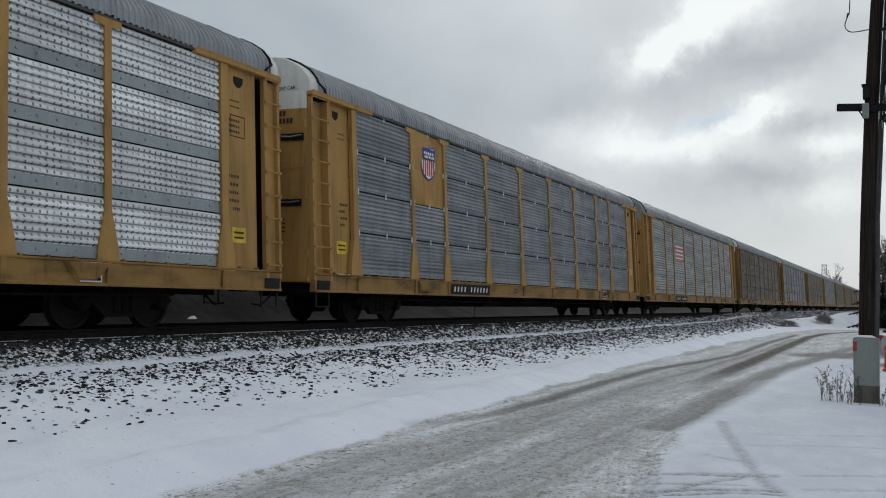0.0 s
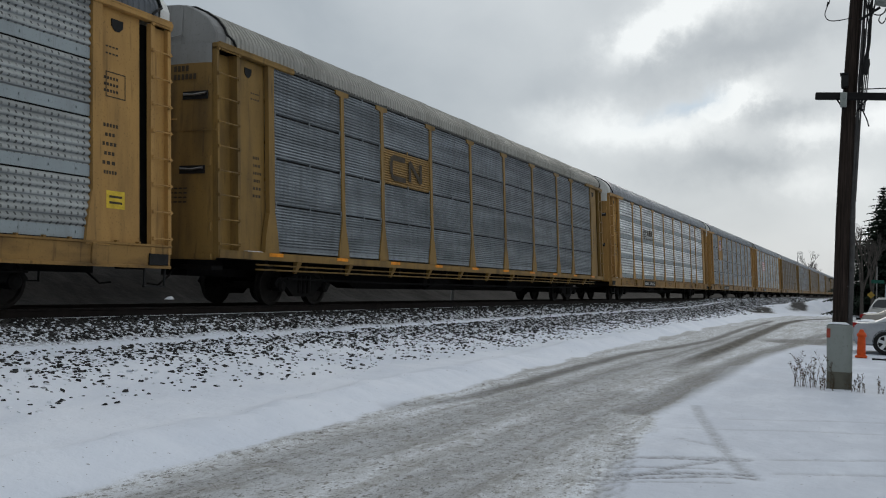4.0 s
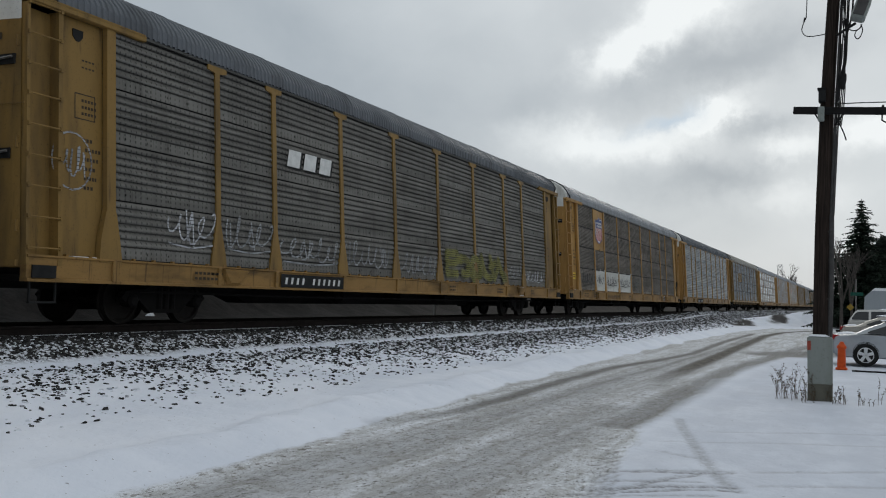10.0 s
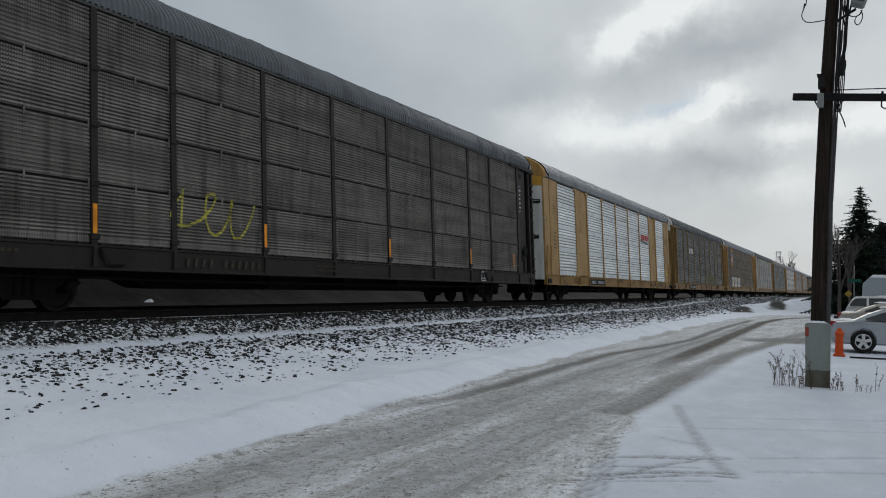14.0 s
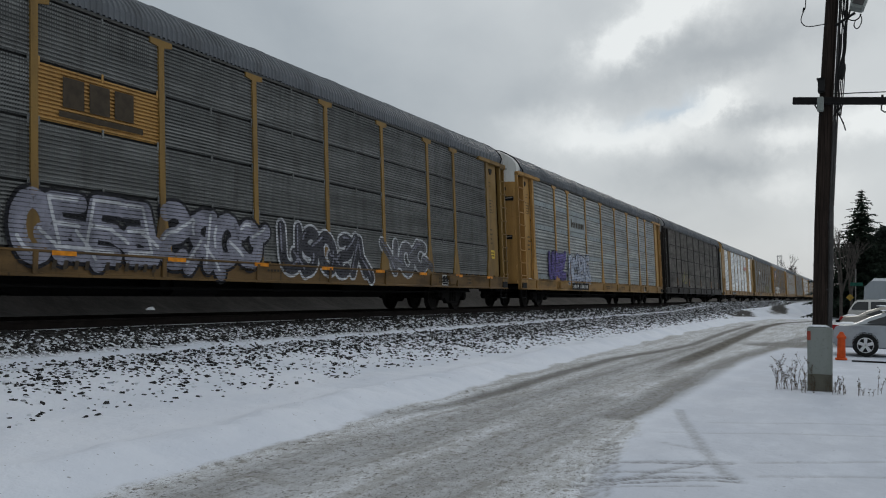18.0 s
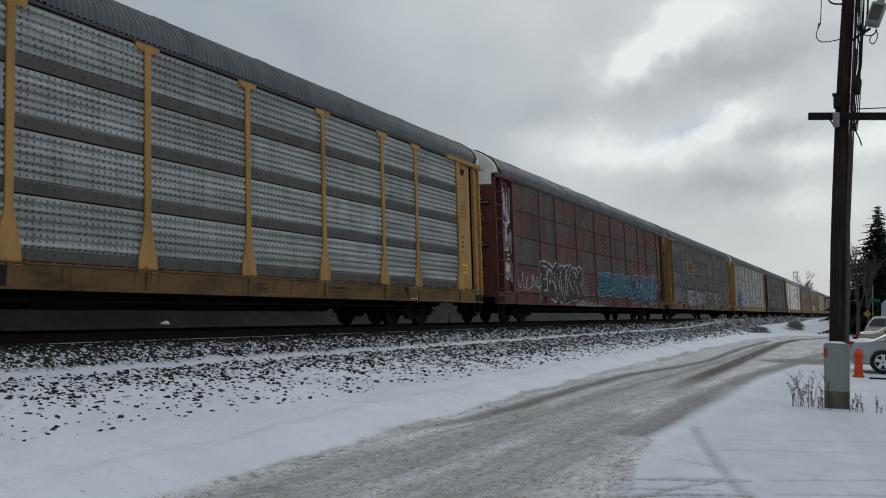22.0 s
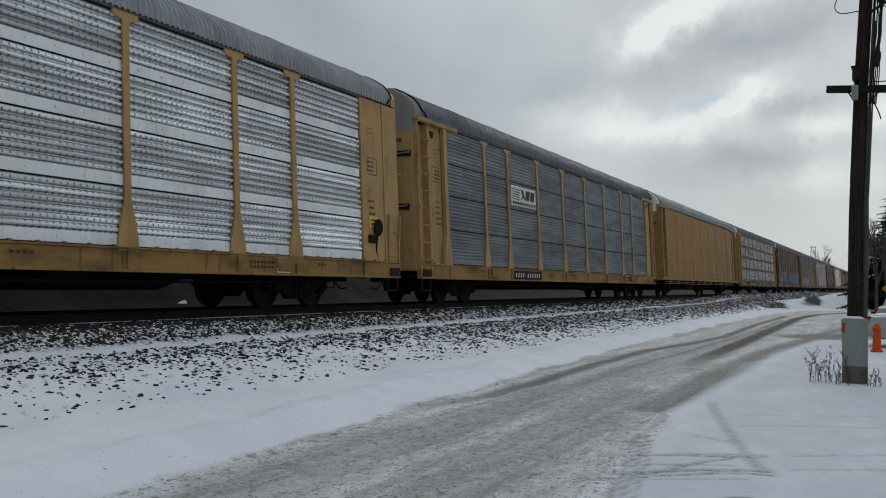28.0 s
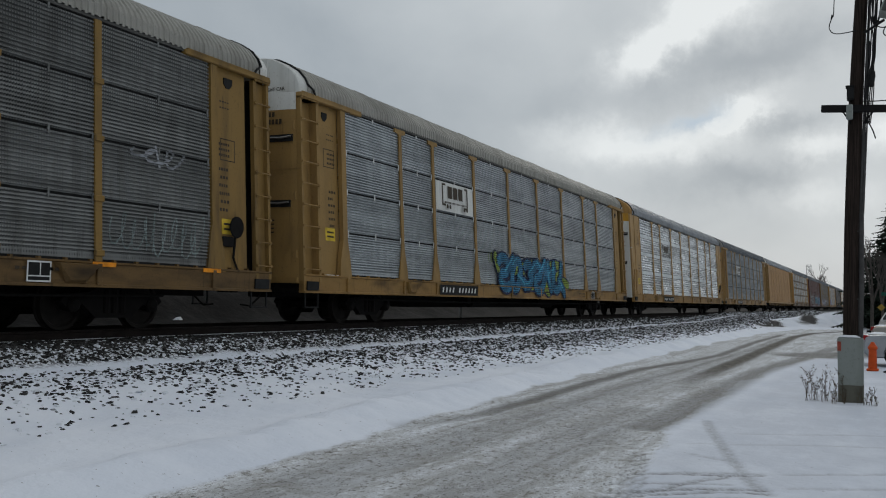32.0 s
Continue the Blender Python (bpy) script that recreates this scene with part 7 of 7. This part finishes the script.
def box_trailer(at):
    t = thing("box_trailer", at, "white box trailer with snow on its roof behind the parked cars", "trailer", "")
    m = paint("trailer_white", (0.34, 0.37, 0.40), (0.2, 0.25, 0.25), 0.3)
    part("body", shared("trailer_body", [m], lambda g: g.hull([(0.0, 0, 0.7), (6.0, 0, 0.7), (6.0, 2.4, 0.7), (0.0, 2.4, 0.7), (0.05, 0, 2.3), (0.35, 0, 2.6), (6.0, 0, 2.6), (0.05, 2.4, 2.3), (0.35, 2.4, 2.6), (6, 2.4, 2.6)])), t)
    part("roof_snow", shared("trailer_snow", [plain("snow_dust", (0.78, 0.8, 0.84), 0.8, 0, 0.1)], lambda g: g.hull([(0.35, 0, 2.6), (6, 0, 2.6), (6, 2.4, 2.6), (0.35, 2.4, 2.6), (0.5, 0.05, 2.74), (6, 0.05, 2.74), (6, 2.3, 2.74), (0.5, 2.3, 2.74)])), t)
    part("door", shared("trailer_door", [GREY_END], lambda g: g.box((2.2, -0.015, 1.5), (0.75, 0.03, 1.5), 0, 0.01)), t)
    for x in (2.6, 3.5):
        part("wheel", shared("trailer_wheel", [plain("tyre_rubber", (0.02, 0.02, 0.02), 0.9)], lambda g: g.lathe([(0.15, -0.1), (0.34, -0.1), (0.35, 0), (0.34, 0.1), (0.15, 0.1)], 1, (0, 0, 0), 16)), t, (x, 0.12, 0.35))
    part("tow_bar", shared("tow_bar", [UNDER], lambda g: (g.box((-0.6, 1.2, 0.5), (1.4, 0.12, 0.12)), g.box((-1.1, 1.2, 0.25), (0.08, 0.08, 0.5)), g.box((3, 1.2, 0.6), (5.6, 1.6, 0.2)))), t)


def bollard(at):
    b = thing("orange_bollard", at, "bright orange plastic bollard standing in the snow", "bollard")
    m = plain("bollard_orange", (0.62, 0.09, 0.02), 0.5, 0, 0.2)
    part("post", shared("bollard_post", [m], lambda g: g.lathe([(0.11, 0.06), (0.095, 0.55), (0.12, 0.57), (0.12, 0.62), (0.07, 0.69), (0.04, 0.75), (0.0, 0.75)], 2, (0, 0, 0), 16)), b)
    part("base", shared("bollard_base", [m], lambda g: g.box((0, 0, 0.03), (0.3, 0.3, 0.06), 0, 0.02)), b)


def sign_post(at):
    s = thing("road_sign", at, "yellow diamond warning sign with a green street sign on one post", "road sign")
    part("post", shared("sign_pole", [STEEL], lambda g: g.tube([(0, 0, -0.1), (0, 0, 3.4)], 0.035, 8)), s)
    d = 0.22
    part("warning_plate", shared("warning_plate", [plain("sign_yellow", (0.30, 0.20, 0.04), 0.5)], lambda g: g.prism([(0, -d), (d, 0), (0, d), (-d, 0)], 1, -0.06, -0.045)), s, (-0.3, 0, 1.7), "yellow diamond plate")
    part("street_plate", shared("street_plate", [plain("sign_green", (0.015, 0.09, 0.065), 0.5)], lambda g: g.box((0, -0.05, 0), (0.7, 0.02, 0.2), 0, 0.005)), s, (0.05, 0, 2.5), "green street sign")


def fir(at, h, w, seed):
    t = thing("fir_tree", at, "tall dark green fir tree with drooping snowy boughs", "tree")
    bark = plain("fir_bark", (0.05, 0.04, 0.03), 0.9)
    part("trunk", shared(("fir_trunk", seed), [bark], lambda g: g.tube([(0, 0, -0.1), (0.05, 0, h * 0.5), (0, 0, h)], h * 0.02, 8, 0, 0.02)), t)
    r = random.Random(seed)

    def crown(g):
        z = h * 0.06
        while z < h * 0.995:
            u = (z / h)
            reach = w / 2 * (1 - u) ** 0.85 * r.uniform(0.75, 1.15) + 0.08
            n = max(4, int(11 * (1 - u) + 4))
            for k in range(n):
                a = 2 * math.pi * (k + r.random()) / n
                L = reach * r.uniform(0.55, 1.15)
                droop = r.uniform(0.1, 0.35) * L
                ca, sa = math.cos(a), math.sin(a)
                m = max(3, int(L * 9))
                for i in range(m):
                    q = (i + 0.5) / m
                    c = Vector((ca * L * q, sa * L * q, z - droop * q * q + 0.12 * L * q ** 3))
                    s_ = (0.16 + 0.26 * (1 - q)) * (0.7 + 0.6 * (1 - u))
                    for _ in range(3):
                        d = Vector((ca * 0.6 + r.uniform(-1, 1), sa * 0.6 + r.uniform(-1, 1), r.uniform(-0.7, 0.25))).normalized() * s_ * r.uniform(0.8, 1.7)
                        e = Vector((r.uniform(-1, 1), r.uniform(-1, 1), r.uniform(-0.4, 0.4))).normalized() * s_ * 0.42
                        g.add([c - e, c + e, c + d], [(0, 1, 2)])
            z += h * 0.021
    k = Mat("fir_needles", 0.8)
    k.color(k.mix(k.geo.outputs["Random Per Island"], (0.010, 0.018, 0.012), (0.035, 0.05, 0.035)))
    part("crown", shared(("fir_crown", seed), [k.m], crown), t)


def bare_tree(at, h, seed, spread=0.5, depth=5, label="bare grey deciduous tree in winter"):
    t = thing("bare_tree", at, label, "tree", "bare trees")
    r = random.Random(seed)
    bark = plain("bare_bark", (0.085, 0.075, 0.068), 0.9)
    gt, gb = Geo(), Geo()

    def grow(p, d, l, rad, n):
        q = p + d * l * 0.5 + Vector((r.uniform(-1, 1), r.uniform(-1, 1), 0)) * l * 0.06
        e = p + d * l
        (gt if n == depth else gb).tube([p, q, e], rad, 6 if n > 2 else 4, 0, rad * 0.62)
        if n == 0:
            return
        for _ in range(r.choice((2, 3, 3)) if n > 1 else 3):
            nd = (d + Vector((r.uniform(-1, 1), r.uniform(-1, 1), r.uniform(-0.1, 0.6))) * spread).normalized()
            grow(p + d * l * r.uniform(0.6, 1.0), nd, l * r.uniform(0.58, 0.8), rad * 0.58, n - 1)
    grow(Vector((0, 0, -0.1)), Vector((0, 0, 1)), h * 0.3, h * 0.018, depth)
    part("trunk", gt.mesh("trunk", [bark]), t)
    part("crown", gb.mesh("crown", [bark]), t)


def evergreen_mass(at, w, d, h, n, seed, leaf=1.0, low=1.0):
    """A thicket of dark conifers: one far behind the parked cars, one added out of view."""
    r = random.Random(seed)
    g = Geo()
    for _ in range(n):
        x, y = r.uniform(0, w), r.uniform(0, d)
        top = h * (0.65 + 0.35 * math.sin(x * 0.9 + 1.3) ** 2)
        top *= low + (1 - low) * min(1.0, x / 3.0) ** 2
        z = r.uniform(0, 1) ** 0.8 * top
        c = Vector((x, y, z))
        for _ in range(2):
            a = Vector((r.uniform(-1, 1), r.uniform(-1, 1), r.uniform(-1, 0.5))).normalized() * r.uniform(0.35, 0.8) * leaf
            e = Vector((r.uniform(-1, 1), r.uniform(-1, 1), r.uniform(-1, 1))).normalized() * 0.22 * leaf
            g.add([c - e, c + e, c + a], [(0, 1, 2)])
    k = Mat("thicket_needles", 0.85)
    k.color(k.mix(k.geo.outputs["Random Per Island"], (0.008, 0.012, 0.010), (0.03, 0.036, 0.028)))
    ob = new("evergreen_thicket", g.mesh("evergreen_thicket", [k.m]))
    ob.location = at
    tagged(ob, "dark thicket of evergreens, seen behind the parked cars, added unseen at right", "thicket", kind="stuff")


def lattice_tower(at, h, w):
    t = thing("lattice_tower", at, "thin grey steel lattice tower far off beside the railway", "tower")
    m = plain("galvanised_far", (0.3, 0.3, 0.31), 0.6, 0.1)
    legs = [(-1, -1), (1, -1), (1, 1), (-1, 1)]
    at_z = lambda i, z: (legs[i][0] * w / 2 * (1 - 0.45 * z / h), legs[i][1] * w / 2 * (1 - 0.45 * z / h), z)
    for i in range(4):
        part("leg", shared(("tower_leg", i), [m], lambda g: g.tube([at_z(i, 0), at_z(i, h)], 0.06, 5)), t)
    def braces(g):
        zs = np.linspace(0, h, 10)
        for a, b in zip(zs, zs[1:]):
            for i in range(4):
                j = (i + 1) % 4
                g.tube([at_z(i, a), at_z(j, b)], 0.03, 4)
                g.tube([at_z(j, a), at_z(i, b)], 0.03, 4)
                g.tube([at_z(i, b), at_z(j, b)], 0.03, 4)
        for z in (h * 0.97,):
            g.box((0, 0, z), (w * 0.9, 0.15, 0.15))
    part("bracing", shared("tower_bracing", [m], braces), t)


def far_woods():
    """A thin line of leafless woods along the horizon."""
    r = random.Random(8)
    g = Geo()
    for _ in range(2600):
        a = radians(r.uniform(-60, 75))
        d = r.uniform(900, 1300)
        x, y = -math.sin(a) * d, math.cos(a) * d
        h = r.uniform(4, 9)
        w = r.uniform(2.5, 7)
        g.add([(x - w, y, -0.2), (x + w, y, -0.2), (x + w * 0.6, y, h * 0.7), (x + r.uniform(-1, 1), y, h), (x - w * 0.7, y, h * 0.6)], [(0, 1, 2, 3, 4)])
    ob = new("far_woods", g.mesh("far_woods", [plain("woods_far", (0.10, 0.10, 0.105), 0.95)]))
    tagged(ob, "thin grey line of leafless woods on the horizon", "woods", kind="stuff")


build_pole()
for i, (x, y, n, h) in enumerate(((-1.12, 17.3, 7, 0.66), (-1.0, 17.5, 5, 0.5), (-0.84, 17.3, 6, 0.6), (-0.72, 17.0, 4, 0.25), (-0.2, 17.2, 9, 0.3), (0.15, 17.1, 4, 0.2), (0.45, 17.35, 2, 0.42), (0.75, 17.2, 2, 0.15))):
    stalks((x, y, 0.0), int(n * 1.5), h, 0.12, 60 + i)
bollard((-0.36, 26.6, 0.0))
rod = new("dark_rod", Geo().tube([(-0.1, 25.9, 0.03), (1.05, 26.0, 0.03)], 0.025, 6).mesh("dark_rod", [UNDER]))
tagged(rod, "thin dark rod lying on the snow", "rod")
parked_car((-0.66, 29.4, 0.0), "sedan", (0.38, 0.40, 0.42), "silver saloon car parked in the snow with a five-spoke wheel")
parked_car((-0.60, 39.5, 0.06), "sedan", (0.42, 0.39, 0.35), "beige saloon car parked beside a silver one")
parked_car((-0.40, 46.8, 0.0), "suv", (0.58, 0.57, 0.55), "white estate car with dark windows parked in the row")
box_trailer((0.32, 50.5, -0.05))
sign_post((-0.05, 60.0, 0.0))
fir((0.3, 80.0, 0.0), 10.4, 9.5, 3)
bare_tree((-1.0, 72.0, 0.0), 9.0, 11, 0.42)
bare_tree((-0.3, 66.0, 0.0), 7.5, 12, 0.4)
bare_tree((-1.4, 82.0, 0.0), 8.0, 16, 0.45)
bare_tree((-0.7, 84.0, 0.0), 9.0, 17, 0.4)
bare_tree((4.6, 72.0, 0.0), 11.5, 13, 0.5)
bare_tree((2.6, 86.0, 0.0), 9.0, 15, 0.5)
bare_tree((-15.5, 285.0, 0.0), 13.0, 21, 0.6, 6, "bare grey tree far off beside the railway")
bare_tree((-18.6, 300.0, 0.0), 17.5, 14, 0.5, 6, "bare grey tree far off beside the railway")
evergreen_mass((-1.6, 88.0, 0.0), 16.0, 6.0, 8.0, 30000, 5, 1.0, 0.3)
lattice_tower((-30.5, 420.0, 0.0), 19.5, 3.0)
# unseen tree row added at right, only to darken reflections in the train
evergreen_mass((45.0, -60.0, 0.0), 6.0, 170.0, 9.0, 22000, 6, 3.0)
far_woods()
snow_lump = new("snow_clump", Geo().hull([(0, -0.25, 0), (0.2, -0.1, 0), (0, 0.25, 0), (-0.2, 0, 0), (0.05, -0.12, 0.14), (0.02, 0.1, 0.17), (-0.1, 0.02, 0.13)]).mesh("snow_clump", [plain("snow_dust", (0.78, 0.8, 0.84), 0.8, 0, 0.1)]))
snow_lump.location = (-17.3, 19.05, 0.86)
snow_lump.scale = (0.8, 0.8, 0.5)
tagged(snow_lump, "clump of bright snow on the bank behind the track", "snow")
marker = new("marker_post", Geo().box((0, 0, 0.25), (0.08, 0.16, 0.62), 0, 0.01).mesh("marker_post", [GREY_END]))
marker.location = (-16.6, 35.7, 0.72)
tagged(marker, "short grey marker post behind the track", "marker post")


# ---- movement ----
def gap_at(t):
    """Where along the track the gap behind the emblem car stands."""
    return 15.937 + 13.8241 * t + 0.00044 * t * t - 0.000267 * t ** 3


# small differences in the cars' lengths
SHIFT = {0: -0.05, 1: 0.1, 3: 0.03, 4: -0.04, 7: -0.24, 9: -0.12, 13: -0.06, 14: 0.1, 15: -0.12, 16: 0.04}


def motions():
    rows = range(0, 33)
    for c, car in CAR_ORDER:
        y0 = -c * PITCH + PITCH / 2 + SHIFT.get(c, 0.0)
        walk(car, [(t, pose(TRACK_X, y0 + gap_at(t), RAIL_Z)) for t in rows])
    turns = []
    for i in range(0, 32 * FPS + 1):
        t = i / FPS
        a = -gap_at(t) / 0.45
        turns.append((t, Matrix.Rotation(a, 4, "X")))
    first = WHEELS[0]
    walk(first, turns)
    for w in WHEELS[1:]:
        w.rotation_mode = "QUATERNION"
        w.animation_data_create()
        w.animation_data.action = first.animation_data.action
        w.animation_data.action_slot = first.animation_data.action_slot


motions()
